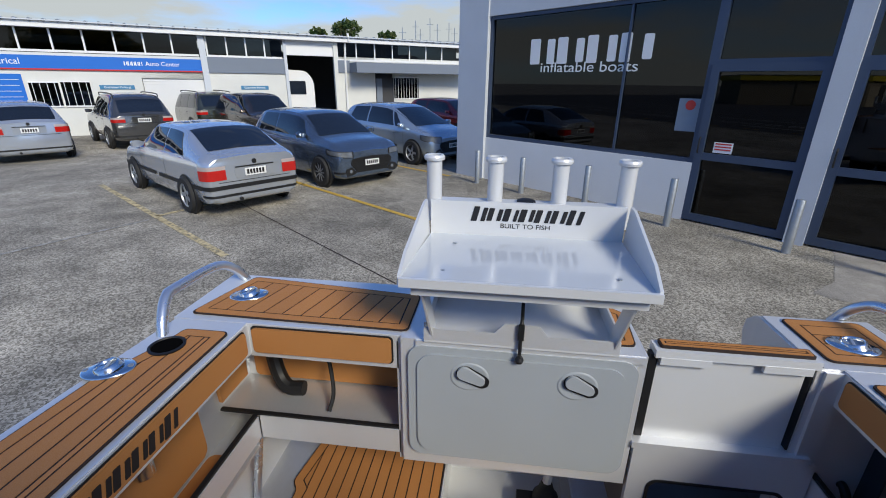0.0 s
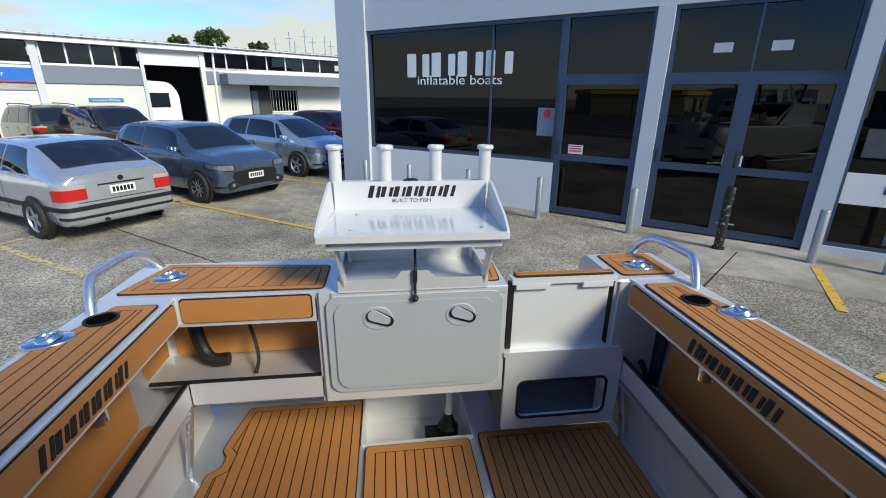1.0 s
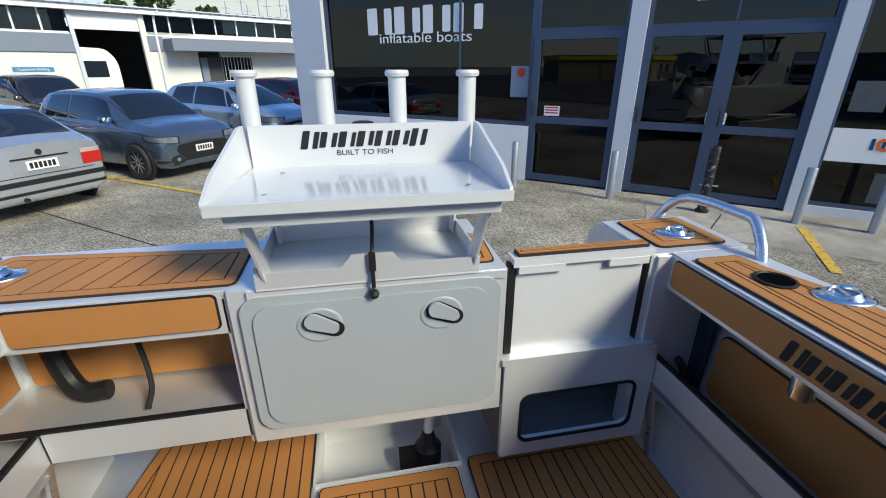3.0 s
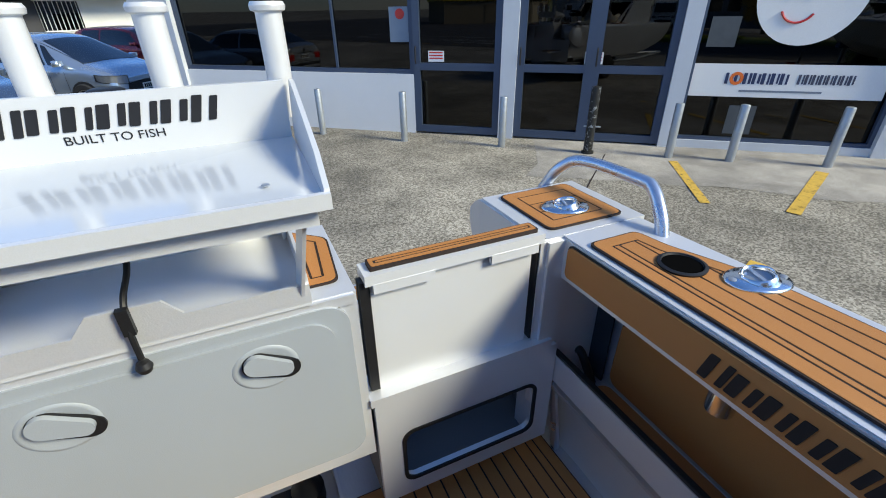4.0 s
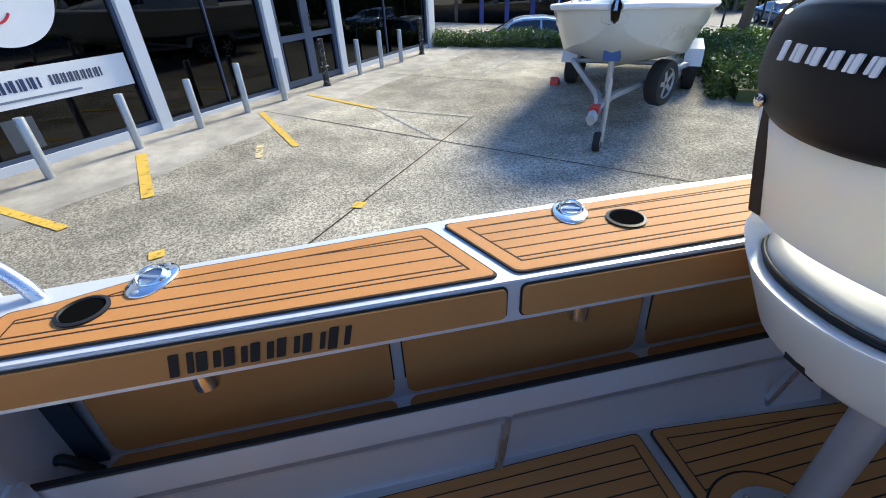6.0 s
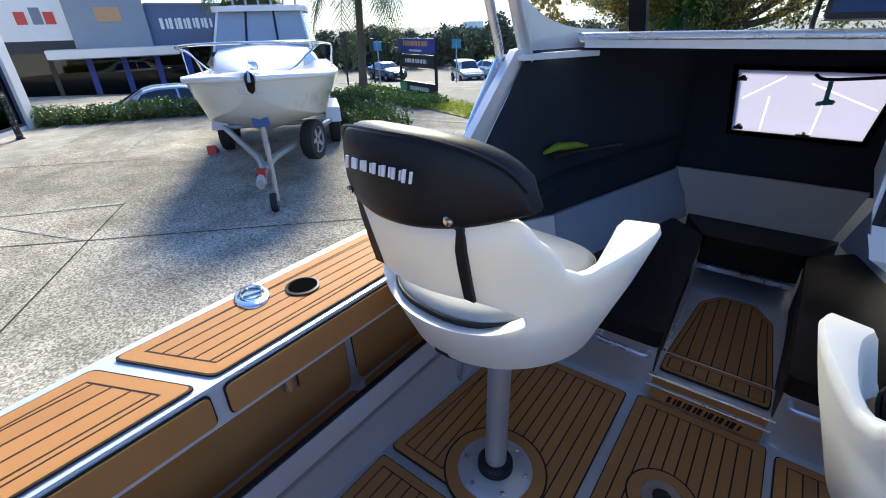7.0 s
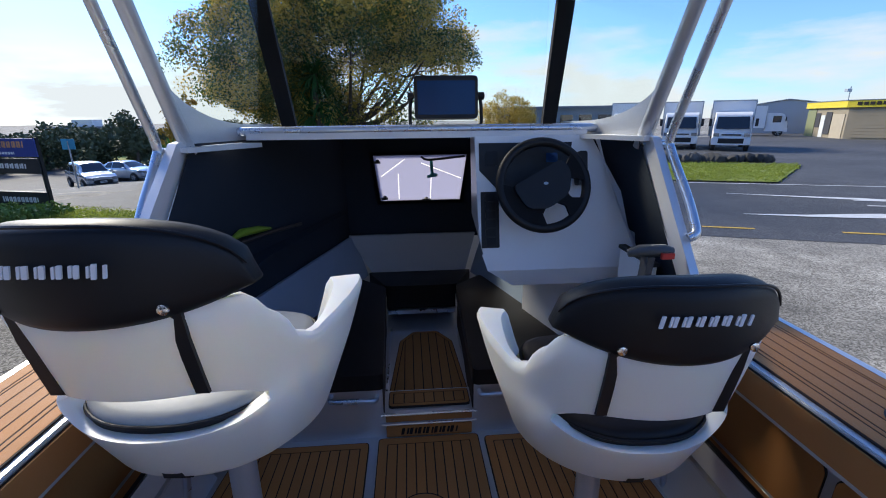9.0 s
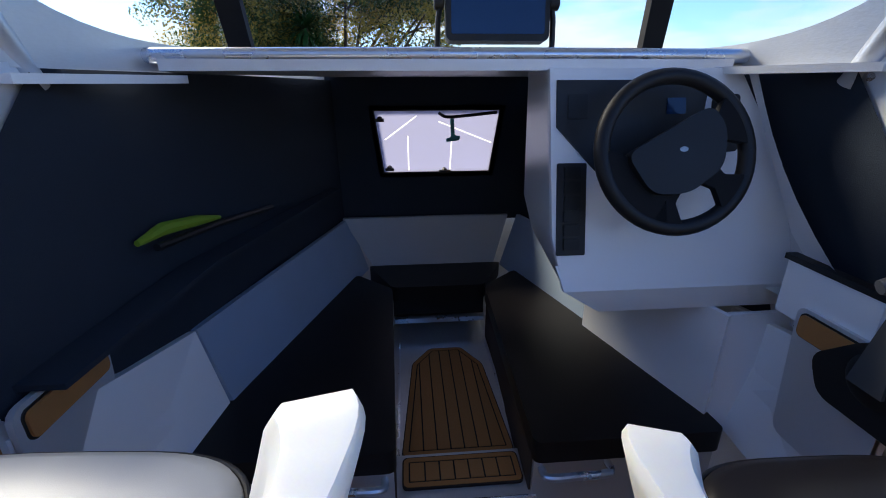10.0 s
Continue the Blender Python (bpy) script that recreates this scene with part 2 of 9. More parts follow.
GREY_BLUE = mat("slate_blue_fascia", (0.17, 0.20, 0.25), 0.6, 0, 0.06, 2, 50, 0.05)
SIGN_BLUE = mat("sign_blue", (0.01, 0.14, 0.55), 0.45, 0, 0.05, 2)
RED = mat("red_paint", (0.55, 0.03, 0.025), 0.35, 0, 0.06, 4)
ORANGE = mat("orange_paint", (0.75, 0.16, 0.03), 0.4, 0, 0.06, 4)
YELLOW = worn(mat("worn_yellow_line", (0.56, 0.36, 0.06), 0.8, 0, 0.35, 9, 60, 0.25, 0.2), 0.30, 0.44)
WORN_Y = worn(mat("faded_yellow_line", (0.54, 0.45, 0.26), 0.85, 0, 0.35, 7, 60, 0.25, 0.2), 0.34, 0.52)
ROAD_W = worn(mat("white_road_paint", (0.62, 0.62, 0.60), 0.7, 0, 0.2, 7, 60, 0.15, 0.2), 0.22, 0.40)
WORN_W = worn(mat("faded_white_line", (0.37, 0.36, 0.33), 0.85, 0, 0.3, 7, 60, 0.25, 0.2), 0.34, 0.56)
GALV = mat("galvanised_steel", (0.40, 0.43, 0.46), 0.45, 0.7, 0.2, 14, 90, 0.1, 0.08)
# near-black colour stands in for the gloom of unlit rooms
DARK_IN = mat("painted_dim_interior", (0.05, 0.05, 0.055), 0.8, 0, 0.3, 1.5)
TYRE = mat("tyre_rubber", (0.018, 0.018, 0.019), 0.8, 0, 0.2, 12)
CONCRETE = speckled("exposed_aggregate_concrete", (0.14, 0.127, 0.102), (0.265, 0.242, 0.198), (0.42, 0.388, 0.325), 66, 0.34, 0.30, 0.95)
APRON = speckled("smooth_concrete", (0.26, 0.24, 0.21), (0.33, 0.31, 0.275), (0.40, 0.375, 0.34), 160, 0.28, 0.5, 0.85, 0.2)
ASPHALT = speckled("asphalt", (0.035, 0.035, 0.037), (0.062, 0.062, 0.065), (0.11, 0.11, 0.11), 70, 0.2, 0.25, 0.8, 0.5)
GRASS_SOIL = mat("grass_base", (0.20, 0.24, 0.040), 0.9, 0, 0.35, 2.5, 40, 0.3, 0.6)
LEAF = leafy(mat("hedge_leaf", (0.055, 0.105, 0.025), 0.5, 0, 0.35, 2, 20, 0.2, rnd=0.0))
LEAF_Y = leafy(mat("autumn_leaf", (0.50, 0.36, 0.075), 0.55, 0, 0.5, 0.5, 8, 0.3))
LEAF_D = leafy(mat("dark_leaf", (0.13, 0.165, 0.05), 0.55, 0, 0.4, 0.5, 8, 0.3))
PALM_LEAF = leafy(mat("palm_leaf", (0.075, 0.11, 0.04), 0.5, 0, 0.35, 1.5, 9, 0.2))
SPIKE_LEAF = leafy(mat("spiky_leaf", (0.04, 0.12, 0.025), 0.45, 0, 0.35, 2, 9, 0.2))
BARK = mat("bark", (0.13, 0.10, 0.075), 0.9, 0, 0.3, 3, 30, 0.2, 0.6)
ROCK = mat("dark_volcanic_rock", (0.06, 0.057, 0.052), 0.9, 0, 0.4, 3, 25, 0.2, 0.8, rnd=0.3)


# ---- building helpers ----
def box(bm, x0, x1, y0, y1, z0, z1, m=None):
    vs = [bm.verts.new((x, y, z)) for z in (z0, z1) for y in (y0, y1) for x in (x0, x1)]
    fs = [(0, 2, 3, 1), (4, 5, 7, 6), (0, 1, 5, 4), (2, 6, 7, 3), (0, 4, 6, 2), (1, 3, 7, 5)]
    for f in fs:
        bm.faces.new([vs[i] for i in f])
    if m is not None:
        for v in vs:
            v.co = m @ v.co
    return vs


def prism(bm, pts, h, m=None):
    """A closed outline in x, y extruded from z=0 to h, then moved by m."""
    m = m or Matrix()
    lo = [bm.verts.new(m @ Vector((p[0], p[1], 0))) for p in pts]
    hi = [bm.verts.new(m @ Vector((p[0], p[1], h))) for p in pts]
    bm.faces.new(hi)
    bm.faces.new(lo[::-1])
    for i in range(len(pts)):
        j = (i + 1) % len(pts)
        bm.faces.new((lo[i], lo[j], hi[j], hi[i]))


def ring(bm, outer, inner, h, m=None):
    """A frame between two outlines of the same number of points."""
    m = m or Matrix()
    r = [[bm.verts.new(m @ Vector((p[0], p[1], z))) for p in o] for o, z in ((outer, 0), (outer, h), (inner, h), (inner, 0))]
    n = len(outer)
    for a in range(4):
        b = (a + 1) % 4
        for i in range(n):
            j = (i + 1) % n
            bm.faces.new((r[a][i], r[a][j], r[b][j], r[b][i]))


def loft(bm, rings, closed=True, caps=True, m=None):
    rows = [[bm.verts.new((m @ Vector(p)) if m else p) for p in r] for r in rings]
    n = len(rows[0])
    for a, b in zip(rows, rows[1:]):
        for i in range(n if closed else n - 1):
            j = (i + 1) % n
            bm.faces.new((a[i], a[j], b[j], b[i]))
    if caps and closed:
        bm.faces.new(rows[0][::-1])
        bm.faces.new(rows[-1])
    return rows


def smooth_path(pts, per=6):
    """Points rounded through by a Catmull-Rom curve."""
    p = [Vector(q) for q in pts]
    p = [2 * p[0] - p[1], *p, 2 * p[-1] - p[-2]]
    out = []
    for i in range(1, len(p) - 2):
        a, b, c, d = p[i - 1:i + 3]
        for k in range(per):
            t = k / per
            out.append(0.5 * ((2 * b) + (c - a) * t + (2 * a - 5 * b + 4 * c - d) * t * t + (3 * b - a - 3 * c + d) * t ** 3))
    out.append(p[-2])
    return out


def tube(bm, pts, r, seg=10, rad=None):
    pts = [Vector(p) for p in pts]
    rings, up = [], None
    for i, p in enumerate(pts):
        d = (pts[min(i + 1, len(pts) - 1)] - pts[max(i - 1, 0)]).normalized()
        up = (d.orthogonal() if up is None else up - d * up.dot(d)).normalized()
        s = d.cross(up)
        rr = rad[i] if rad else r
        rings.append([p + rr * (math.cos(a) * up + math.sin(a) * s) for a in np.linspace(0, 2 * math.pi, seg, endpoint=False)])
    loft(bm, rings)


def lathe(bm, prof, seg=20, m=None):
    """A profile of (radius, z) turned about z."""
    rings = [[(r * math.cos(a), r * math.sin(a), z) for a in np.linspace(0, 2 * math.pi, seg, endpoint=False)] for r, z in prof]
    loft(bm, rings, m=m)


def rrect(x0, x1, y0, y1, r, n=5):
    pts = []
    for cx, cy, a0 in ((x1 - r, y1 - r, 0), (x0 + r, y1 - r, 90), (x0 + r, y0 + r, 180), (x1 - r, y0 + r, 270)):
        for k in range(n + 1):
            a = radians(a0 + 90 * k / n)
            pts.append((cx + r * math.cos(a), cy + r * math.sin(a)))
    return pts


def area2(poly):
    return sum(a[0] * b[1] - a[1] * b[0] for a, b in zip(poly, poly[1:] + poly[:1])) / 2


def inset(poly, d):
    """The outline moved inwards by d; counter-clockwise."""
    n, out = len(poly), []
    for i in range(n):
        a, b, c = (Vector(poly[k % n]) for k in (i - 1, i, i + 1))
        e, f = (b - a).normalized(), (c - b).normalized()
        na, nb = Vector((-e.y, e.x)), Vector((-f.y, f.x))
        k = 1 + na.dot(nb)
        out.append(tuple(b + d * (na + nb) / max(k, 0.2)))
    return out


def rounded(poly, r, n=4):
    out, m = [], len(poly)
    for i in range(m):
        a, b, c = (Vector(poly[k % m]) for k in (i - 1, i, i + 1))
        e, f = (a - b), (c - b)
        s = min(r, e.length * 0.45, f.length * 0.45)
        p, q = b + e.normalized() * s, b + f.normalized() * s
        for k in range(n + 1):
            t = k / n
            out.append(tuple((1 - t) ** 2 * p + 2 * t * (1 - t) * b + t * t * q))
    return out


def clip(poly, nx, ny, lim):
    """The part of an outline with x*nx + y*ny <= lim."""
    out = []
    for a, b in zip(poly, poly[1:] + poly[:1]):
        da, db = a[0] * nx + a[1] * ny - lim, b[0] * nx + b[1] * ny - lim
        if da <= 0:
            out.append(a)
        if da * db < 0:
            t = da / (da - db)
            out.append((a[0] + t * (b[0] - a[0]), a[1] + t * (b[1] - a[1])))
    return out


ORG = {}


def thing(name, label, category, o=(0, 0, 0), group="", m=None):
    ob = new(name)
    ob.empty_display_size = 0.1
    ob.matrix_world = m if m is not None else Matrix.Translation(o)
    ORG[ob] = Vector((0, 0, 0)) if m is not None else Vector(o)
    return tagged(ob, label, category, group)


def part(name, bm, material, parent=None, label="", smooth=35, bevel=0.0, bseg=2):
    if bevel:
        ee = [e for e in bm.edges if len(e.link_faces) == 2 and e.calc_face_angle(0) > radians(40)]
        bmesh.ops.bevel(bm, geom=ee, offset=bevel, segments=bseg, profile=0.6, affect="EDGES", clamp_overlap=True)
    bmesh.ops.recalc_face_normals(bm, faces=bm.faces[:])
    if parent is not None:
        o = ORG[parent]
        if o.length:
            for v in bm.verts:
                v.co -= o
    for f in bm.faces:
        f.smooth = smooth > 0
    if smooth > 0:
        for e in bm.edges:
            if len(e.link_faces) == 2 and e.calc_face_angle(0) > radians(smooth):
                e.smooth = False
    me = bpy.data.meshes.new(name)
    bm.to_mesh(me)
    bm.free()
    me.materials.append(material)
    ob = new(name, me)
    if parent is not None:
        ob.parent = parent
        ORG[ob] = ORG[parent]
    return tagged(ob, label)


def structure(name, bm, material, label, category, **kw):
    return tagged(part(name, bm, material, **kw), label, category, kind="structure")


def bm_box(*a, m=None):
    bm = bmesh.new()
    box(bm, *a, m=m)
    return bm


def bm_prism(pts, h, m=None):
    bm = bmesh.new()
    prism(bm, pts, h, m)
    return bm


def frame_of(o, ax, ay, az=None):
    """A matrix with the given origin and axes."""
    ax, ay = Vector(ax).normalized(), Vector(ay).normalized()
    az = Vector(az).normalized() if az else ax.cross(ay)
    return Matrix(((ax.x, ay.x, az.x, o[0]), (ax.y, ay.y, az.y, o[1]), (ax.z, ay.z, az.z, o[2]), (0, 0, 0, 1)))


def lettering(text, size, material, parent, m, depth=0.002, name="lettering", align="CENTER", label=""):
    """Words in the built-in font as a mesh, in the x, y plane of m."""
    cu = bpy.data.curves.new("text", "FONT")
    cu.body, cu.size, cu.extrude, cu.align_x, cu.align_y = text, size, depth / 2, align, "CENTER"
    tmp = new("text", cu)
    me = bpy.data.meshes.new_from_object(tmp.evaluated_get(bpy.context.evaluated_depsgraph_get()))
    bpy.data.objects.remove(tmp)
    bm = bmesh.new()
    bm.from_mesh(me)
    bpy.data.meshes.remove(me)
    for v in bm.verts:
        v.co = m @ v.co
    return part(name, bm, material, parent, label, smooth=0)


def word_bars(n, w, h, material, parent, m, slant=0.2, depth=0.002, name="wordmark", big=(), label="", weight=(0.42, 0.28)):
    """A wordmark as a row of plain slanted bars, a heavy and a light one to each letter's width."""
    rnd = random.Random(n * 7 + int(w * 100))
    pitch = w / n
    for i in range(n):
        hh = h if (not big or i in big) else h * 0.86
        x, ww = -w / 2 + i * pitch, pitch * 0.90
        z0 = -h / 2 - (0.06 * h if i in big else 0)
        q = lambda u, v: (x + u * ww + slant * hh * v, z0 + v * hh)       # noqa: E731
        heavy, light = weight[0] + rnd.uniform(-0.04, 0.04), weight[1] + rnd.uniform(-0.04, 0.04)
        bm = bmesh.new()
        for u0, u1, v0, v1 in ((0.0, heavy, 0.0, 1.0), (1 - light, 1.0, rnd.uniform(0.0, 0.1), rnd.uniform(0.9, 1.0))):
            prism(bm, rounded([q(u0, v0), q(u1, v0), q(u1, v1), q(u0, v1)], ww * 0.05, 2), depth, m)
        part(name, bm, material, parent, label, smooth=0)


def mat_planks(name, poly, z, parent, along, pitch=0.06, border=0.05, label="", h=0.012, rr=0.02, m=None, fine=0.0):
    """A foam deck mat: dark sheet, raised border and raised planks, in x, y at height z (or in the plane of m)."""
    if area2(poly) < 0:
        poly = poly[::-1]
    mm = m or Matrix.Translation((0, 0, z))
    base = part(name, bm_prism(rounded(poly, rr), h * 0.84, mm), GROOVE, parent, label or "dark groove sheet under tan foam planks")
    bm = bmesh.new()
    o1 = inset(poly, 0.004)
    ring(bm, rounded(o1, rr), rounded(inset(poly, border), rr * 0.15), h, mm)
    part("border", bm, TEAK_EDGE, base, bevel=0)
    inner = inset(poly, border + 0.005)
    ax, ay = Vector(along).normalized()
    nx, ny = -ay, ax
    ds = [p[0] * nx + p[1] * ny for p in inner]
    lo, hi = min(ds), max(ds)
    k = max(1, round((hi - lo - 2 * fine) / pitch))
    step = (hi - lo - 2 * fine) / k
    cuts = [lo + fine + i * step for i in range(k + 1)]
    if fine:
        cuts = [lo] + cuts + [hi]
    for i, (a, b) in enumerate(zip(cuts, cuts[1:])):
        a, b = a + (0.0026 if i else 0), b - (0.0026 if b < hi - 1e-6 else 0)
        q = clip(clip(inner, nx, ny, b), -nx, -ny, -a)
        if len(q) > 2 and abs(area2(q)) > 1e-5:
            part("plank", bm_prism(q, h, mm), TEAK, base, smooth=0)
    return base


# ---- ground, roads and paving ----
def terrain(x, y):
    a = -0.62 * x + 0.78 * y
    return -2.2 * min(1.0, max(0.0, (a - 18) / 22)) ** 1.0


def sheet(name, material, label, category, origin, ax, xs, ys, lift, parent=None, rag=0.0):
    """A patch of ground that follows the terrain, in its own axes."""
    ax = Vector(ax).normalized()
    ay = Vector((-ax.y, ax.x))
    bm = bmesh.new()
    rows = [[bm.verts.new((origin[0] + ax.x * u + ay.x * v, origin[1] + ax.y * u + ay.y * v, 0)) for u in xs] for v in ys]
    for r in rows:
        for q in r:
            k = noise.noise_vector(q.co * 2.3) * rag + noise.noise_vector(q.co * 0.7) * rag * 2 if rag else Vector()
            q.co.x, q.co.y = q.co.x + k.x, q.co.y + k.y
            q.co.z = terrain(q.co.x, q.co.y) + lift
    for a, b in zip(rows, rows[1:]):
        for i in range(len(xs) - 1):
            bm.faces.new((a[i], a[i + 1], b[i + 1], b[i]))
    ob = part(name, bm, material, parent, smooth=60)
    return tagged(ob, label, category, kind="structure")


def steps(a, b, d):
    return list(np.linspace(a, b, max(2, int(abs(b - a) / d) + 1)))


grid = [-900, -400, -200, -120, -80] + steps(-60, 60, 3) + [80, 120, 200, 400, 900]
sheet("ground", CONCRETE, "stained exposed-aggregate concrete yard", "ground", (0, 0), (1, 0), grid, grid, 0.0)

FU, FN = Vector((-0.769, 0.639, 0)).normalized(), Vector((0.639, 0.769, 0)).normalized()
FP = Vector((-2.96, -6.45, 0))


def fac(s, d=0.0, z=0.0):
    """A place by its distance along the shop front, in front of it, and height."""
    return FP + FU * s + FN * d + Vector((0, 0, z))


FM = frame_of(FP, FU, (0, 0, 1), FN)          # x along the front, y up, z out of it

sheet("pavement", APRON, "pale smooth concrete apron along the shop front", "pavement", fac(4.2).xy, FU.xy,
      steps(-2.2, 12.5, 0.15), steps(-1.75, 0.5, 0.25), 0.004, rag=0.09)
RU = Vector((0.95, -0.32, 0)).normalized()
RP = Vector((2.9, 8.68, 0))
sheet("road", ASPHALT, "dark worn asphalt road past the yard", "road", RP.xy, RU.xy, steps(-70, 80, 3), steps(0, 7.4, 1.1), 0.006)
sheet("road", ASPHALT, "wide asphalt junction beyond the yard", "road", RP.xy, RU.xy, steps(-75, -9, 3), steps(6.6, 40, 3), 0.008)
verge = sheet("grass_verge", GRASS_SOIL, "mown grass verge across the road", "grass", RP.xy, RU.xy, steps(-8, 8.6, 1.5), steps(7.5, 13.3, 0.8), 0.05)
for v in verge.data.vertices:                      # its end follows the flare of the driveway
    d = v.co - RP
    u, w = d.x * RU.x + d.y * RU.y, -d.x * RU.y + d.y * RU.x
    if u > 0:
        k = u * ((6.6 + 0.55 * (w - 7.5)) / 8.6 - 1)
        v.co.x, v.co.y = v.co.x + RU.x * k, v.co.y + RU.y * k
sheet("truck_yard", ASPHALT, "asphalt yard across the road", "ground", RP.xy, RU.xy, steps(-20, 70, 4), steps(7.4, 70, 4), 0.012)


def line(pts, w, material, label="painted line on the ground", name="painted_line", lift=0.010):
    bm = bmesh.new()
    p = [Vector((*q, 0)) for q in pts]
    d = (p[1] - p[0]).normalized()
    s = Vector((-d.y, d.x, 0)) * w / 2
    n = max(1, int((p[1] - p[0]).length / 0.4))
    va, vb = [], []
    for i in range(n + 1):
        q = p[0].lerp(p[1], i / n)
        e = 1 + 0.10 * noise.noise(q * 5)
        for lst, k in ((va, s), (vb, -s)):
            c = q + k * e
            lst.append(bm.verts.new((c.x, c.y, terrain(c.x, c.y) + lift)))
    for i in range(n):
        bm.faces.new((va[i], va[i + 1], vb[i + 1], vb[i]))
    ob = part(name, bm, material)
    return tagged(ob, label, "road marking", kind="structure")


for a, b, w, m_ in (((8.5, -7.15), (3.55, -3.78), 0.10, WORN_Y), ((4.9, -8.35), (1.2, -5.6), 0.10, YELLOW), ((2.95, -10.6), (1.3, -9.4), 0.10, YELLOW),
                    ((5.65, -5.05), (6.4, -3.35), 0.07, WORN_W), ((5.7, -5.25), (2.9, -10.9), 0.09, WORN_Y),
                    ((-5.49, -3.33), (-4.58, -2.13), 0.11, YELLOW), ((-6.77, -2.16), (-5.13, -1.55), 0.13, YELLOW), ((-3.85, -1.07), (-3.72, -1.03), 0.12, YELLOW),
                    ((-8.5, -0.78), (-6.37, -0.04), 0.10, YELLOW), ((-6.6, -0.55), (-6.05, -0.50), 0.10, WORN_Y), ((-9.6, 0.0), (-8.03, 1.19), 0.10, YELLOW),
                    ((-8.03, 1.19), (-6.91, 2.65), 0.08, WORN_W), ((-4.3, 0.74), (-4.18, 0.68), 0.12, YELLOW),
                    ((-10.0, 3.72), (-12.15, 5.40), 0.09, WORN_W), ((-8.0, 1.2), (-6.0, 1.9), 0.06, WORN_W)):
    line((a, b), w, m_)


def joint(a, b):
    return line((a, b), 0.018, GROOVE, "dark joint sawn in the concrete", "slab_joint", 0.005)


joint((-3.0, -0.2), (-6.95, 2.68))
joint((-8.6, -0.75), (-5.9, 1.95))
joint((-5.9, 1.95), (-3.0, 4.9))
joint((-11.2, 1.7), (-9.0, 4.0))
joint((1.2, -3.3), (5.0, -6.4))
joint((-4.9, -4.0), (-3.2, -2.6))
joint((5.0, -6.4), (12, -12))
# road paint
for k in range(-3, 9):
    a = RP + RU * (2.6 + k * 2.3) + Vector((0.32, 0.95, 0)) * 0.75
    b = a + RU * 0.9
    line((a.xy, b.xy), 0.10, YELLOW, "broken yellow line along the kerb", lift=0.014)
for v, u0, u1, w in ((7.15, -30, 40, 0.10), (4.45, 7.0, 40, 0.10), (3.72, 6.9, 40, 0.10)):
    a, b = RP + RU * u0 + Vector((0.32, 0.95, 0)) * v, RP + RU * u1 + Vector((0.32, 0.95, 0)) * v
    line((a.xy, b.xy), w, ROAD_W, "white road marking", lift=0.018)


def taper(pts, label):
    """A painted island outline, given along and across the road."""
    bm = bmesh.new()
    n = len(pts)
    top = [bm.verts.new((*(RP + RU * u + Vector((0.32, 0.95, 0)) * (v + w)).xy, 0.019)) for u, v, w in pts]
    low = [bm.verts.new((*(RP + RU * u + Vector((0.32, 0.95, 0)) * (v - w)).xy, 0.019)) for u, v, w in pts]
    for i in range(n - 1):
        bm.faces.new((low[i], low[i + 1], top[i + 1], top[i]))
    return tagged(part("painted_line", bm, ROAD_W), label, "road marking", kind="structure")


taper([(4.35, 5.06, 0.02), (6.0, 4.82, 0.09), (7.4, 4.66, 0.16), (8.2, 4.52, 0.07), (12, 4.46, 0.05)], "white pointed road marking")
taper([(3.8, 2.16, 0.02), (5.0, 2.20, 0.10), (5.9, 2.36, 0.20), (6.6, 2.48, 0.24), (7.4, 2.44, 0.12), (12, 2.32, 0.07)], "broad white pointed road marking")
line(((-7.6, 9.2), (-5.9, 9.6)), 0.12, WORN_W, lift=0.012)
line(((-8.6, 11.0), (-7.4, 11.3)), 0.12, WORN_W, lift=0.012)


# ---- shop front ----
def fbox(bm, s0, s1, z0, z1, d0, d1):
    box(bm, s0, s1, z0, z1, d0, d1, FM)


def fpart(name, s0, s1, z0, z1, d0, d1, material, parent, label="", bevel=0.0):
    bm = bmesh.new()
    fbox(bm, s0, s1, z0, z1, d0, d1)
    return part(name, bm, material, parent, label, bevel=bevel)


shop = thing("shop_building", "pale grey shop with dark tinted windows and blue-grey frames", "building", tuple(fac(5)))
tagged(shop, kind="structure")
fpart("wall", -4.47, -0.02, 0, 0.95, -0.20, 0.0, WHITE, shop, "white painted sill wall")
fpart("corner_pier", -5.32, -4.47, 0, 6.0, -0.60, 0.06, COLUMN, shop, bevel=0.01)
fpart("side_wall", -5.32, -5.12, 0, 6.0, -9.0, -0.60, WHITE, shop)
fpart("header", -4.47, 15.9, 3.42, 6.0, -0.25, 0.02, COLUMN, shop, "pale grey fascia above the windows")
fpart("roof", -5.32, 15.9, 6.0, 6.2, -9.0, 0.15, GREY_BLUE, shop)
# inner surfaces in the painted gloom colour
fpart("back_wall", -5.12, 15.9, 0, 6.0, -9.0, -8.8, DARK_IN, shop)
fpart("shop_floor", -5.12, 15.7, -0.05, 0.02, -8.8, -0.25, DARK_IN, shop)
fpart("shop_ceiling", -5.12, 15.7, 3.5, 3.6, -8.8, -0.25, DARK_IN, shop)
fpart("end_wall", 15.7, 15.9, 0, 6.0, -8.8, 0.02, WHITE, shop)
for s0, s1 in ((1.40, 1.64), (3.84, 4.06), (6.56, 6.76), (9.18, 9.40), (11.2, 11.40)):
    fpart("column", s0, s1, 0, 3.42, -0.22, 0.05, COLUMN, shop, bevel=0.008)
fpart("column", 15.5, 15.75, 0, 3.42, -0.22, 0.05, WHITE, shop, bevel=0.008)


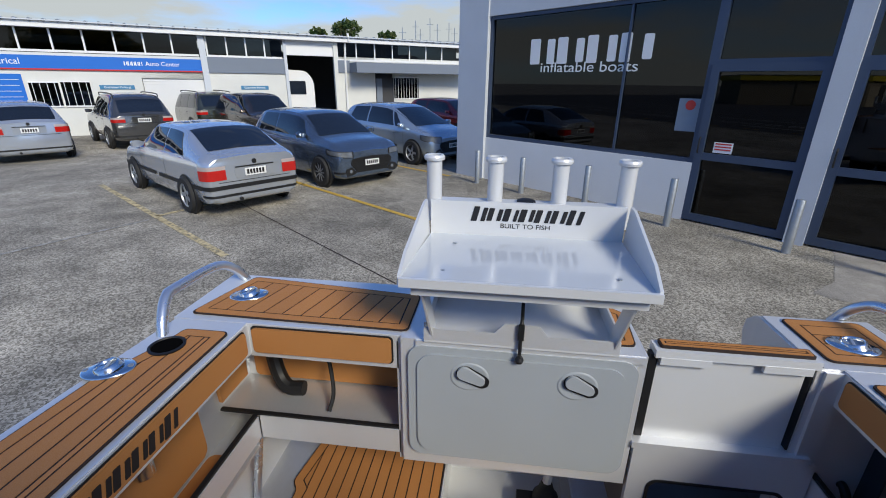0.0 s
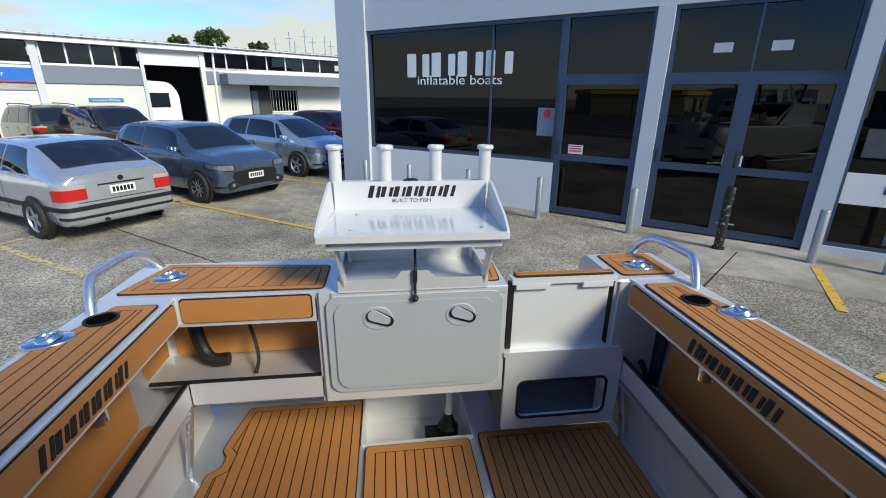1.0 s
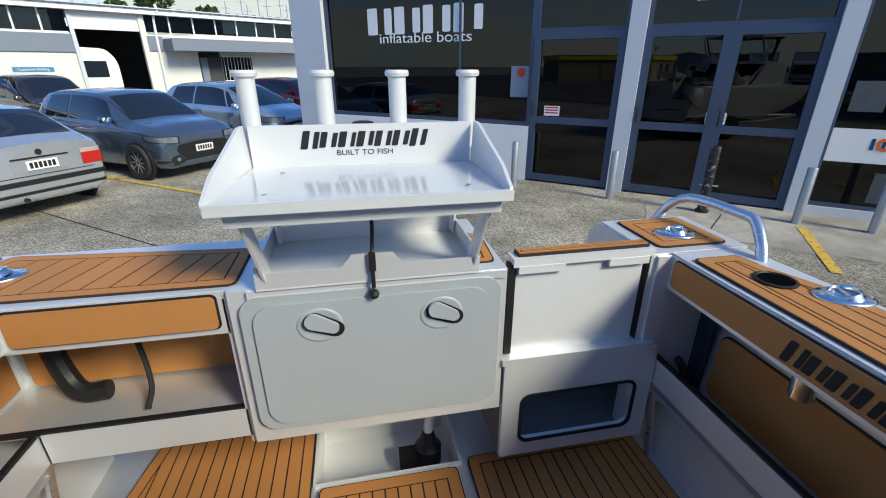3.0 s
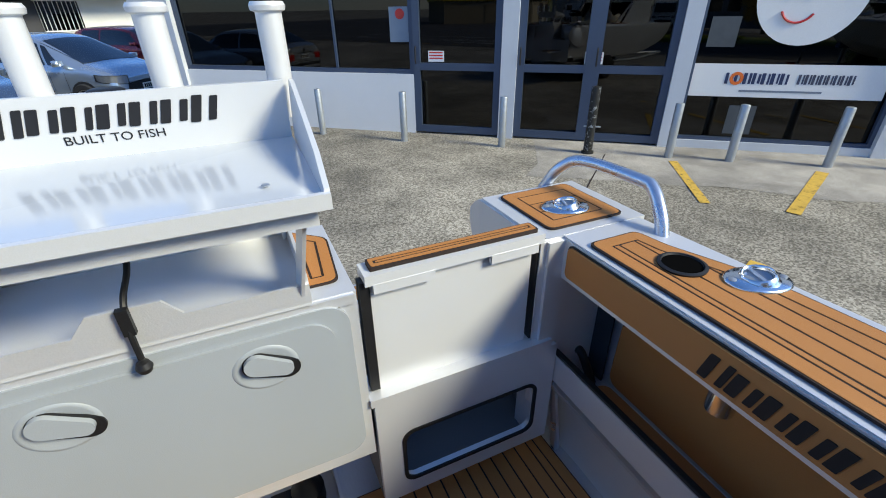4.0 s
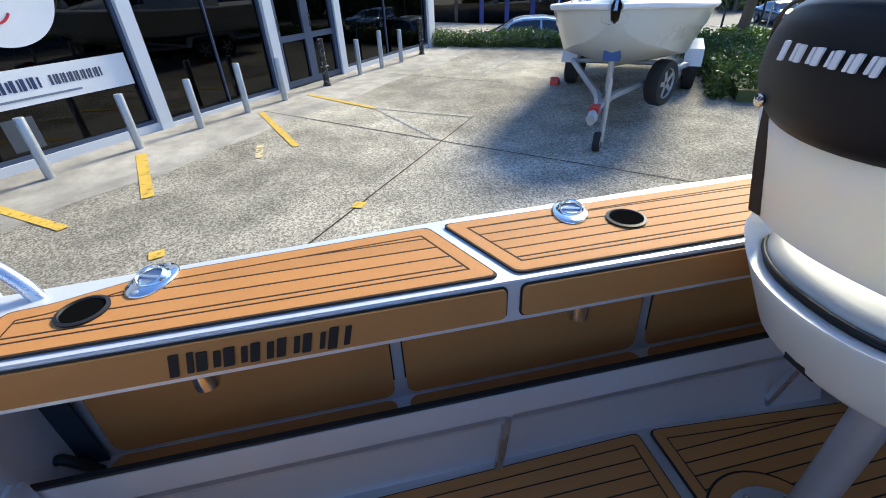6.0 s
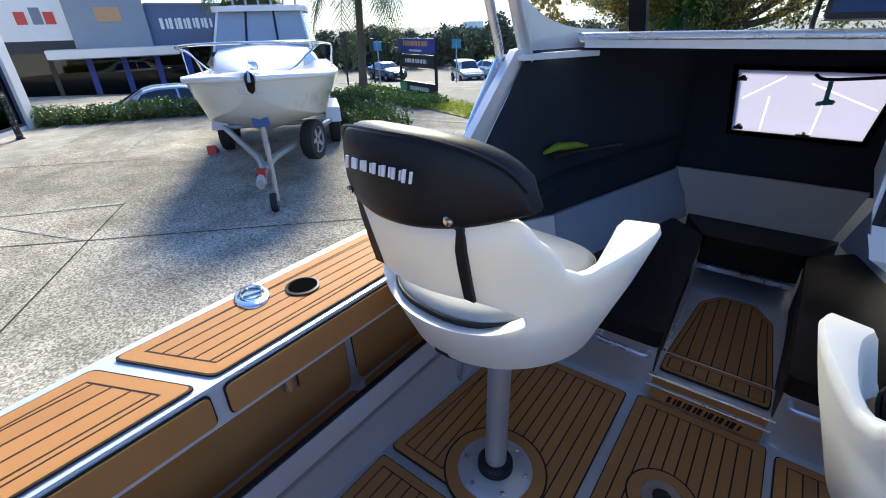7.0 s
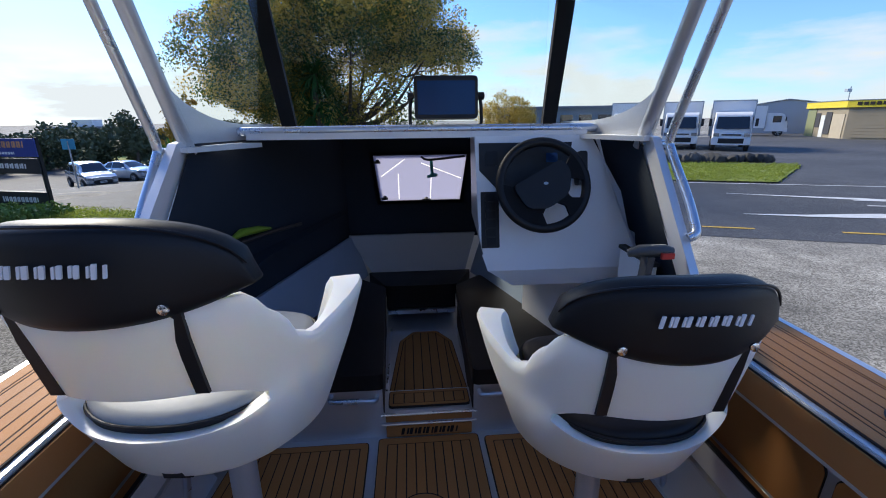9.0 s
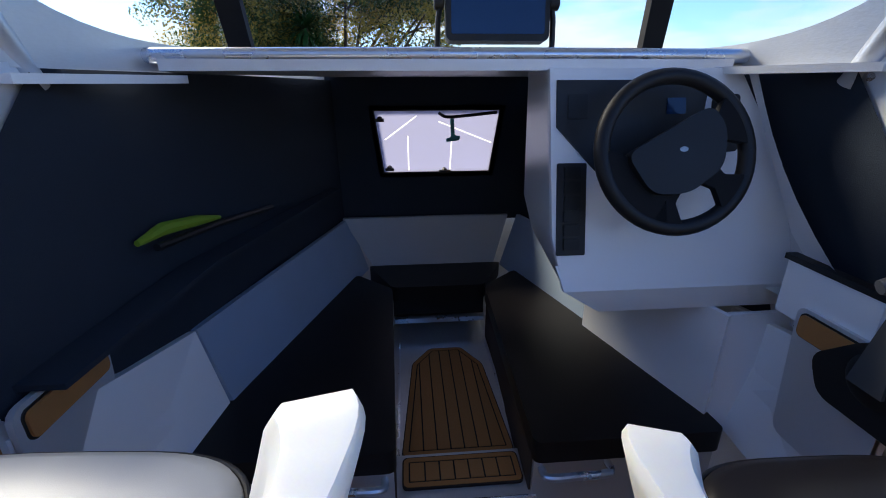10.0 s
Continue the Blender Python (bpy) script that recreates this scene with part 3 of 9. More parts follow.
def window(s0, s1, z0, z1, name="window", fw=0.06, mull=(), rails=(), d=-0.08):
    """A framed pane in the shop front; mull and rails are the places of its bars."""
    bm = bmesh.new()
    fbox(bm, s0, s1, z0, z0 + fw, d - 0.05, d + 0.05)
    fbox(bm, s0, s1, z1 - fw, z1, d - 0.05, d + 0.05)
    fbox(bm, s0, s0 + fw, z0 + fw, z1 - fw, d - 0.05, d + 0.05)
    fbox(bm, s1 - fw, s1, z0 + fw, z1 - fw, d - 0.05, d + 0.05)
    fr = part(name, bm, FRAME_BL, shop, "blue-grey aluminium frame with dark glass")
    us = [s0 + fw, *mull, s1 - fw]
    zs = [z0 + fw, *rails, z1 - fw]
    for r in rails:
        fpart("rail", s0 + fw, s1 - fw, r - fw / 2, r + fw / 2, d - 0.045, d + 0.045, FRAME_BL, fr)
    for r in mull:
        fpart("mullion", r - fw / 4, r + fw / 4, z0 + fw, z1 - fw, d - 0.04, d + 0.04, FRAME_BL, fr)
    for i in range(len(us) - 1):
        for j in range(len(zs) - 1):
            g = fpart("pane", us[i] + 0.004, us[i + 1] - 0.004, zs[j] + 0.004, zs[j + 1] - 0.004, d - 0.006, d, TINT, fr)
            g.visible_shadow = False
    return fr


window(-4.47, -0.02, 0.95, 3.42, mull=(-1.40,), fw=0.07)
window(4.06, 6.56, 0.12, 3.42, fw=0.05)
fpart("sill_wall", 4.06, 6.56, 0, 0.12, -0.15, 0, COLUMN, shop)
window(6.76, 9.18, 0.06, 3.42, fw=0.05, mull=(8.0,))
window(11.4, 15.5, 0.10, 3.42, fw=0.05, mull=(13.3,))
fpart("sill_wall", 6.76, 9.18, 0, 0.06, -0.15, 0, COLUMN, shop)
fpart("sill_wall", 11.4, 15.5, 0, 0.10, -0.15, 0, COLUMN, shop)


def shop_door(s0, s1, hinge_rail=1.07, top=2.42, name="door"):
    fr = window(s0, s1, 0.03, top, name, 0.11, rails=(hinge_rail,), d=-0.05)
    bm = bmesh.new()
    tube(bm, [fac(s0 + 0.05, 0.02, 1.12), fac(s0 + 0.05, 0.05, 1.15), fac(s0 + 0.05, 0.05, 1.33), fac(s0 + 0.05, 0.02, 1.36)], 0.012, 8)
    part("door_handle", bm, BLACK, fr, "black pull handle")
    return fr


d1 = shop_door(-0.02, 1.40)
window(-0.02, 1.40, 2.42, 3.42, fw=0.06)
shop_door(1.64, 2.74)
shop_door(2.74, 3.84)
window(1.64, 3.84, 2.42, 3.42, fw=0.06, mull=(2.74,))
shop_door(9.40, 10.3, 0.95, 2.1)
shop_door(10.3, 11.2, 0.95, 2.1)
window(9.40, 11.2, 2.1, 3.42, fw=0.05, mull=(10.3,))


def fm(s, z, d=0.0):
    return FM @ Matrix.Translation((s, z, d))


word_bars(4, 2.50, 0.46, LETTER_W, shop, fm(-2.17, 2.70, -0.075), 0.0, 0.003, "brand_lettering", weight=(0.38, 0.30))
lettering("inflatable boats", 0.25, LETTER_W, shop, fm(-2.17, 2.40, -0.075) @ Matrix.Scale(1.32, 4, (1, 0, 0)), 0.003)
# white cards outside the pane; the tinted glass's dimming is in their colour
for s in (2.22, 2.92):
    fpart("window_card", s, s + 0.24, 2.75, 2.88, -0.078, -0.074, mat("glass_dimmed_card", (0.50, 0.52, 0.55), 0.6), shop, "small white card on the upper glass, coloured dim")
# dark grey paints the paper as if dimmed by tinted glass
NOTICE = mat("glass_dimmed_paper", (0.06, 0.07, 0.08), 0.6, 0, 0.3, 8)
fpart("notice", -0.42, -0.06, 1.42, 1.92, -0.078, -0.074, mat("pale_blue_poster", (0.20, 0.25, 0.32), 0.5), shop, "pale blue paper notice on the glass")
bm = bmesh.new()
lathe(bm, [(0.075, 0), (0.075, 0.003)], 20, fm(-0.24, 1.82, -0.073))
part("notice_disc", bm, RED, shop)
for s in (0.22, 2.62):
    fpart("door_sticker", s, s + 0.26, 1.14, 1.30, -0.046, -0.040, LETTER_W, shop, "small white sticker with red text lines")
    for k in range(3):
        fpart("sticker_bar", s + 0.02, s + 0.24, 1.265 - k * 0.042, 1.285 - k * 0.042, -0.040, -0.037, RED, shop)
fpart("sign_board", 4.06, 6.46, 0.74, 1.17, -0.075, -0.055, WHITE, shop, "white shop sign board with dark lettering")
word_bars(7, 0.78, 0.145, mat("navy_lettering", (0.02, 0.035, 0.10), 0.5), shop, fm(4.93, 0.985, -0.054), 0.0, 0.003, "brand_lettering")
word_bars(8, 0.66, 0.125, mat("thin_dark_lettering", (0.05, 0.06, 0.10), 0.5), shop, fm(5.75, 0.985, -0.054), 0.0, 0.003, "brand_lettering")
bm = bmesh.new()
ring(bm, [(0.085 * math.cos(a), 0.085 * math.sin(a)) for a in np.linspace(0, 6.283, 25)[:-1]],
     [(0.045 * math.cos(a), 0.045 * math.sin(a)) for a in np.linspace(0, 6.283, 25)[:-1]], 0.004, fm(4.68, 0.985, -0.052))
part("ring_logo", bm, ORANGE, shop)
fpart("strapline_bar", 4.75, 5.75, 0.81, 0.835, -0.054, -0.051, GREY_BLUE, shop)
bm = bmesh.new()
lathe(bm, [(0.62, 0), (0.62, 0.004)], 48, fm(5.28, 2.02, -0.076))
part("round_sign", bm, WHITE, shop, "large white round window decal")
for a0, a1, r in ((200, 330, 0.20), (30, 150, 0.16)):
    bm = bmesh.new()
    tube(bm, [fm(5.17, 1.87, -0.066) @ Vector((r * math.cos(radians(a)), r * math.sin(radians(a)), 0)) for a in np.linspace(a0, a1, 12)], 0.014, 6)
    part("red_logo_stroke", bm, RED, shop)
fpart("window_notice", 4.20, 4.55, 1.38, 1.75, -0.078, -0.074, NOTICE, shop, "paper notice coloured grey as if dimmed by the glass")
fpart("window_notice", 4.70, 5.05, 0.22, 0.62, -0.078, -0.074, NOTICE, shop, "paper notice coloured grey as if dimmed by the glass")

# ceiling light panels seen through the upper glass, their glow only white colour
for s in (2.0, 2.5, 3.3, 4.6):
    fpart("ceiling_panel", s, s + 0.35, 3.47, 3.49, -2.6, -2.2, mat("white_ceiling_panel", (0.8, 0.8, 0.8), 0.6), shop)

for k, (x, y, h) in enumerate(((-0.35, -7.95, 0.72), (-1.48, -7.14, 0.74), (-2.58, -6.06, 0.76), (-3.80, -5.05, 0.74), (-5.59, -3.50, 0.74),
                               (-6.18, -3.0, 0.75), (-7.07, -2.27, 0.76), (-7.87, -1.62, 0.75), (-8.62, -1.01, 0.82), (-9.32, -0.43, 0.76),
                               (-11.29, 1.12, 0.76), (-11.95, 1.70, 0.84), (-12.55, 2.27, 0.78), (0.6, -8.75, 0.72))):
    b_ = thing("bollard", "grey painted steel bollard set in concrete", "bollard", (x, y, 0), "bollards along the shop front")
    bm = bmesh.new()
    lathe(bm, [(0.055, 0), (0.055, h - 0.012), (0.05, h), (0.02, h + 0.006)], 18, Matrix.Translation((x, y, 0)))
    part("post", bm, GALV, b_)
FLAKED = worn(mat("flaking_black_paint", (0.012, 0.013, 0.013), 0.5, 0, 0.3, 14), 0.40, 0.46, 16.0)
for x, y, h in ((-4.73, -4.18, 0.92), (-10.36, 0.36, 0.92), (-13.6, 3.0, 0.9)):
    b_ = thing("black_bollard", "weathered black bollard with flaking paint", "bollard", (x, y, 0), "black bollards by the doors")
    bm = bmesh.new()
    lathe(bm, [(0.085, 0), (0.085, 0.03), (0.062, 0.035), (0.06, h), (0.03, h + 0.01)], 18, Matrix.Translation((x, y, 0)))
    part("post", bm, GALV, b_)
    bm = bmesh.new()
    lathe(bm, [(0.087, 0.002), (0.087, 0.032), (0.064, 0.037), (0.062, h + 0.001), (0.03, h + 0.012)], 18, Matrix.Translation((x, y, 0)))
    part("paint_coat", bm, FLAKED, b_, "flaking black paint")
    bm = bmesh.new()
    tube(bm, [(x + 0.10 * FU.x * -1, y - 0.10 * FU.y, h * 0.42), (x + 0.13 * FU.x, y + 0.13 * FU.y, h * 0.42)], 0.012, 8)
    part("bolt", bm, GALV, b_)

# ---- workshop across the yard ----
WP, WU = Vector((17, -14.5, 0)), Vector((-14.2, -10.3, 0)).normalized()
WN = Vector((WU.y, -WU.x, 0))
if WN.dot(Vector((0, 0, 0)) - WP) < 0:
    WN = -WN
WM = frame_of(WP, WU, (0, 0, 1), WN)
works = thing("workshop_building", "long white workshop with a strip of high windows", "building", tuple(WP))
tagged(works, kind="structure")


def wpart(name, s0, s1, z0, z1, d0, d1, material, parent=None, label="", bevel=0.0):
    return part(name, bm_box(s0, s1, z0, z1, d0, d1, m=WM), material, parent or works, label, bevel=bevel)


wpart("wall", -14, 2.95, 0, 2.16, -0.2, 0, OFFWHITE)
wpart("wall", 5.2, 8.65, 0, 2.20, -0.2, 0, OFFWHITE)
wpart("wall", 2.95, 5.2, 2.15, 2.45, -0.2, 0, OFFWHITE)
wpart("wall", 10.85, 12.9, 0, 3.2, -0.2, 0, OFFWHITE)
wpart("wall", 10.85, 24, 2.5, 3.2, -0.2, 0, OFFWHITE)
wpart("wall", 15.6, 24, 0, 2.5, -0.2, 0, OFFWHITE)
wpart("wall", 13.9, 15.6, 0, 2.5, -0.2, 0, OFFWHITE)
wpart("lintel", 8.65, 10.85, 3.2, 3.85, -0.2, 0.03, WHITE)
wpart("pilaster", 5.18, 5.42, 0, 3.85, 0, 0.14, COLUMN)
wpart("pilaster", 8.55, 8.68, 0, 3.85, 0, 0.10, COLUMN)
wpart("pilaster", 10.82, 11.0, 0, 3.85, 0, 0.12, OFFWHITE)
wpart("fascia", -14, 24, 3.82, 4.02, -0.1, 0.35, WHITE, label="white gutter fascia")
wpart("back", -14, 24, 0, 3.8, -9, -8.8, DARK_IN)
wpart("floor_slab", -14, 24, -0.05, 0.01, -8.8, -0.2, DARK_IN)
wpart("blue_band", -14, 5.18, 2.45, 2.90, 0.0, 0.06, SIGN_BLUE, label="blue sign band with white lettering")
wpart("red_stripe", -14, 5.18, 2.40, 2.45, 0.0, 0.065, RED)
wpart("grey_band", 5.42, 8.55, 2.40, 3.02, 0.0, 0.05, GREY_BLUE)
wpart("wall_above", -14, 5.2, 2.16, 2.45, -0.2, 0, OFFWHITE)
wpart("wall_above", 5.2, 8.65, 2.20, 3.05, -0.2, -0.01, OFFWHITE)
wpart("wall_above", -14, 5.2, 2.45, 3.0, -0.2, -0.01, OFFWHITE)
wpart("canopy", 11.6, 17.9, 2.50, 2.95, 0.0, 1.1, GREY_BLUE, label="slate blue entrance canopy", bevel=0.02)
wpart("canopy", 11.0, 11.6, 2.50, 3.05, 0.0, 0.06, GREY_BLUE)
lettering("electrical", 0.30, LETTER_W, works, WM @ Matrix.Translation((-1.2, 2.68, 0.062)))
word_bars(5, 0.62, 0.15, LETTER_W, works, WM @ Matrix.Translation((2.78, 2.68, 0.062)), 0.0, 0.004, "brand_lettering", weight=(0.34, 0.24))
lettering("Auto Center", 0.23, LETTER_W, works, WM @ Matrix.Translation((3.78, 2.68, 0.062)))
for s in (1.5, 6.6):
    wpart("parking_sign", s, s + 1.15, 1.72, 1.88, 0, 0.02, mat("faded_blue_sign", (0.05, 0.20, 0.36), 0.5), label="small blue parking sign")
    lettering("Customer Parking", 0.12, LETTER_W, works, WM @ Matrix.Translation((s + 0.57, 1.80, 0.022)))
wpart("sign_panel", -2.4, -0.75, 0.95, 2.25, 0, 0.03, SIGN_BLUE, label="blue list sign with white bars")
for k in range(6):
    wpart("sign_bar", -2.2, -0.85, 1.05 + k * 0.2, 1.065 + k * 0.2, 0.03, 0.034, LETTER_W)
for a, b, n in ((-14, 5.15, 20), (5.45, 8.5, 4), (11.0, 17.6, 7)):
    w_ = (b - a) / n
    for i in range(n):
        f_ = wpart("high_window", a + i * w_, a + (i + 1) * w_, 3.02, 3.10, -0.06, 0.02, WHITE)
        wpart("mullion", a + i * w_, a + i * w_ + 0.06, 3.10, 3.82, -0.06, 0.02, WHITE, f_)
        wpart("pane", a + i * w_ + 0.06, a + (i + 1) * w_, 3.10, 3.82, -0.03, -0.02, TINT, f_)
        if random.random() < 0.4:
            wpart("blind", a + i * w_ + 0.1, a + (i + 1) * w_ - 0.05, 3.12, 3.5 + random.random() * 0.3, -0.20, -0.18, mat("buff_blind", (0.20, 0.17, 0.10), 0.8), f_)
for s0, s1, z0, z1 in ((-0.62, 0.25, 1.08, 1.95), (0.32, 1.22, 1.08, 1.98), (13.9, 15.3, 1.25, 2.3)):
    f_ = wpart("window", s0, s1, z0, z0 + 0.05, 0, 0.05, WHITE)
    wpart("pane", s0, s1, z0 + 0.05, z1, 0.010, 0.014, TINT, f_).visible_shadow = False
    if s0 < 1:
        wpart("curtain", s0 + 0.03, s1 - (0.03 if s0 < 0 else 0.42), z0 + 0.06, z1 - 0.02, 0.002, 0.006, mat("pale_curtain", (0.62, 0.60, 0.52), 0.9, 0, 0.2, 9, stretch=(6, 1, 1)), f_, "pale curtain behind the glass")
    wpart("window_head", s0, s1, z1, z1 + 0.05, 0, 0.05, WHITE, f_)
    for k in range(9 if s0 > 10 else 4):
        x = s0 + (k + 0.5) * (s1 - s0) / (9 if s0 > 10 else 4)
        wpart("bar", x - 0.008, x + 0.008, z0, z1, 0.03, 0.046, WHITE, f_)
# solid dark slab paints the gloom beyond the open door
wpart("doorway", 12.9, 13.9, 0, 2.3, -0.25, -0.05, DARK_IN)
wpart("door_leaf", 12.95, 13.25, 0, 2.25, -0.05, 0.02, GREY_BLUE)
roller = wpart("roller_door", 2.97, 5.18, 0, 2.15, -0.12, -0.10, WHITE, label="white roller shutter door")
for k in range(18):
    wpart("slat", 2.97, 5.18, 0.02 + k * 0.118, 0.125 + k * 0.118, -0.10, -0.07, WHITE, roller)
bm = bmesh.new()
for k in range(95):
    s = -14 + k * 0.4
    tube(bm, [WM @ Vector((s, 4.06, -0.3)), WM @ Vector((s, 4.04, 0.42))], 0.06, 6)
part("roof_ridge", bm, GREY_BLUE, works, "row of ribbed roof sheet ends")
part("roof", bm_prism([(0.45, 4.02), (0.45, 4.06), (-9, 4.35), (-9, 4.2)], 38, frame_of(WM @ Vector((-14, 0, 0)), WN, (0, 0, 1), WU)), COLUMN, works)
bm = bmesh.new()
tube(bm, smooth_path([WM @ Vector(p) for p in ((11.5, 4.2, 0.3), (11.5, 3.9, 0.35), (11.4, 3.6, 0.08), (11.35, 0, 0.08))], 5), 0.05, 8)
part("downpipe", bm, WHITE, works)
wpart("gate_box", 17.6, 20, 0, 2.0, -3.0, -2.9, ORANGE, label="orange container behind the building")


# ---- the fishing boat ----
XC, ZF, ZG = 0.03, 0.68, 1.438          # centreline, deck, gunwale top
boat = thing("fishing_boat", "silver alloy trailer boat with tan foam decking and a black-lined cabin", "boat", (XC, 2.0, 0.45))


def hx(y, inner=False):
    """Half width of the gunwale's outer or inner edge at y."""
    o = 1.05 + 0.07 * min(1, max(0, y / 1.2)) if y < 2.0 else 1.12 * math.sqrt(max(0.0, 1 - ((y - 2.0) / 3.5) ** 2.2)) + 0.0
    return o if not inner else 0.822


# hull skin
st = [-0.06, 0.0, 0.5, 1.0, 1.6, 2.2, 2.8, 3.4, 4.0, 4.5, 4.9, 5.2, 5.4]
rings_ = []
for y in st:
    w = max(0.02, hx(max(y, 0)))
    k = max(0.0, (y - 2.5) / 3.0)
    zc, zk = 0.60 + 0.6 * k ** 1.5, 0.40 + 0.75 * k ** 2.2
    zt = ZG - 0.004 - 0.05 * max(0, (y - 2.0) / 3.4)
    c = w * 0.86
    o = [(-w, zt), (-w * 1.01, zt - 0.10), (-c, zc), (-c * 0.96, zc - 0.03), (0, zk), (c * 0.96, zc - 0.03), (c, zc), (w * 1.01, zt - 0.10), (w, zt)]
    rings_.append([(XC + a, y, z) for a, z in o])
bm = bmesh.new()
loft(bm, rings_, closed=False, caps=False)
part("hull", bm, ALLOY, boat, "silver painted alloy hull")

# trailer under the hull
trailer = thing("boat_trailer", "galvanised trailer under the silver boat", "trailer", (XC, 2.0, 0))
bm = bmesh.new()
for sx in (-1, 1):
    tube(bm, [(XC + sx * 0.75, -0.3, 0.42), (XC + sx * 0.75, 3.2, 0.42), (XC + sx * 0.05, 5.6, 0.42)], 0.05, 8)
for y in (0.0, 1.2, 2.6):
    tube(bm, [(XC - 0.75, y, 0.42), (XC + 0.75, y, 0.42)], 0.04, 8)
part("chassis", bm, GALV, trailer)
for sx in (-1, 1):
    for y in (0.6, 1.35):
        bm = bmesh.new()
        lathe(bm, [(0.12, -0.09), (0.29, -0.09), (0.32, -0.06), (0.32, 0.06), (0.29, 0.09), (0.12, 0.09)], 24, Matrix.Translation((XC + sx * 0.95, y, 0.32)) @ pose(0, 0, 0, 0, 90, 0))
        part("wheel", bm, TYRE, trailer)

# deck floor with a sump at the transom
for x0, x1, y0, y1 in ((-0.93, -0.215, -0.42, 2.46), (0.265, 0.99, -0.42, 2.46), (-0.215, 0.265, -0.085, 2.46)):
    part("deck_plate", bm_box(x0, x1, y0, y1, ZF - 0.03, ZF - 0.012), ALLOY_DK, boat)
for x0, x1, y0, y1, z0, z1 in ((-0.215, 0.265, -0.42, -0.085, 0.50, 0.51), (-0.22, -0.212, -0.42, -0.085, 0.50, ZF), (0.262, 0.27, -0.42, -0.085, 0.50, ZF),
                               (-0.215, 0.265, -0.43, -0.42, 0.50, ZF), (-0.215, 0.265, -0.088, -0.08, 0.50, ZF)):
    part("sump_panel", bm_box(x0, x1, y0, y1, z0, z1), WHITE_ALLOY, boat, "pale bilge sump panel")
bm = bmesh.new()
lathe(bm, [(0.045, 0), (0.05, 0.03), (0.05, 0.09), (0.035, 0.11), (0.02, 0.16)], 16, Matrix.Translation((-0.13, -0.25, 0.51)))
box(bm, -0.10, -0.02, -0.28, -0.22, 0.51, 0.58)
part("bilge_pump", bm, BLACK, boat, "black bilge pump in the sump")
bm = bmesh.new()
tube(bm, smooth_path([(-0.13, -0.25, 0.66), (-0.14, -0.27, 0.76), (-0.12, -0.33, 0.9), (-0.1, -0.4, 1.0)]), 0.018, 8)
part("pump_hose", bm, WHITE, boat)

mat_planks("floor_mat", [(0.275, -0.38), (0.80, -0.38), (0.845, -0.11), (0.815, -0.075), (0.82, -0.02), (0.865, 0.01), (0.905, 1.42), (0.275, 1.42)], ZF - 0.012, boat, (0, 1), 0.042, 0.035)
mat_planks("floor_mat", [(0.275, 1.46), (0.93, 1.46), (0.87, 2.34), (0.275, 2.34)], ZF - 0.012, boat, (0, 1), 0.042, 0.035)
mat_planks("floor_mat", [(-0.20, -0.07), (0.25, -0.07), (0.25, 2.36), (-0.20, 2.36)], ZF - 0.012, boat, (0, 1), 0.042, 0.04)
mat_planks("floor_mat", [(-0.24, -0.10), (-0.85, -0.10), (-0.87, 1.52), (-0.24, 1.52)], ZF - 0.012, boat, (0, 1), 0.042, 0.035)
mat_planks("floor_mat", [(-0.24, 1.56), (-0.87, 1.56), (-0.80, 2.34), (-0.24, 2.34)], ZF - 0.012, boat, (0, 1), 0.042, 0.035)
bm = bmesh.new()
lathe(bm, [(0.0, 0.004), (0.028, 0.004), (0.030, 0.008), (0.062, 0.008), (0.066, 0.004), (0.066, 0.0)], 24, Matrix.Translation((-0.01, 1.93, ZF)))
part("deck_drain", bm, CHROME, boat, "round chrome deck filler plate")
for r0, r1, z, m_ in ((0.067, 0.075, 0.0008, GROOVE), (0.075, 0.105, 0.0025, TEAK_EDGE), (0.105, 0.112, 0.0008, GROOVE)):
    bm = bmesh.new()
    lathe(bm, [(r0, -0.004), (r1, -0.004), (r1, z), (r0, z)], 40, Matrix.Translation((-0.01, 1.93, ZF)))
    part("mat_ring", bm, m_, boat, "foam border ring round the filler plate")
bm = bmesh.new()
lathe(bm, [(0.0, 0.009), (0.027, 0.009), (0.027, 0.006), (0, 0.006)], 18, Matrix.Translation((-0.01, 1.93, ZF)))
part("drain_centre", bm, BLACK, boat)


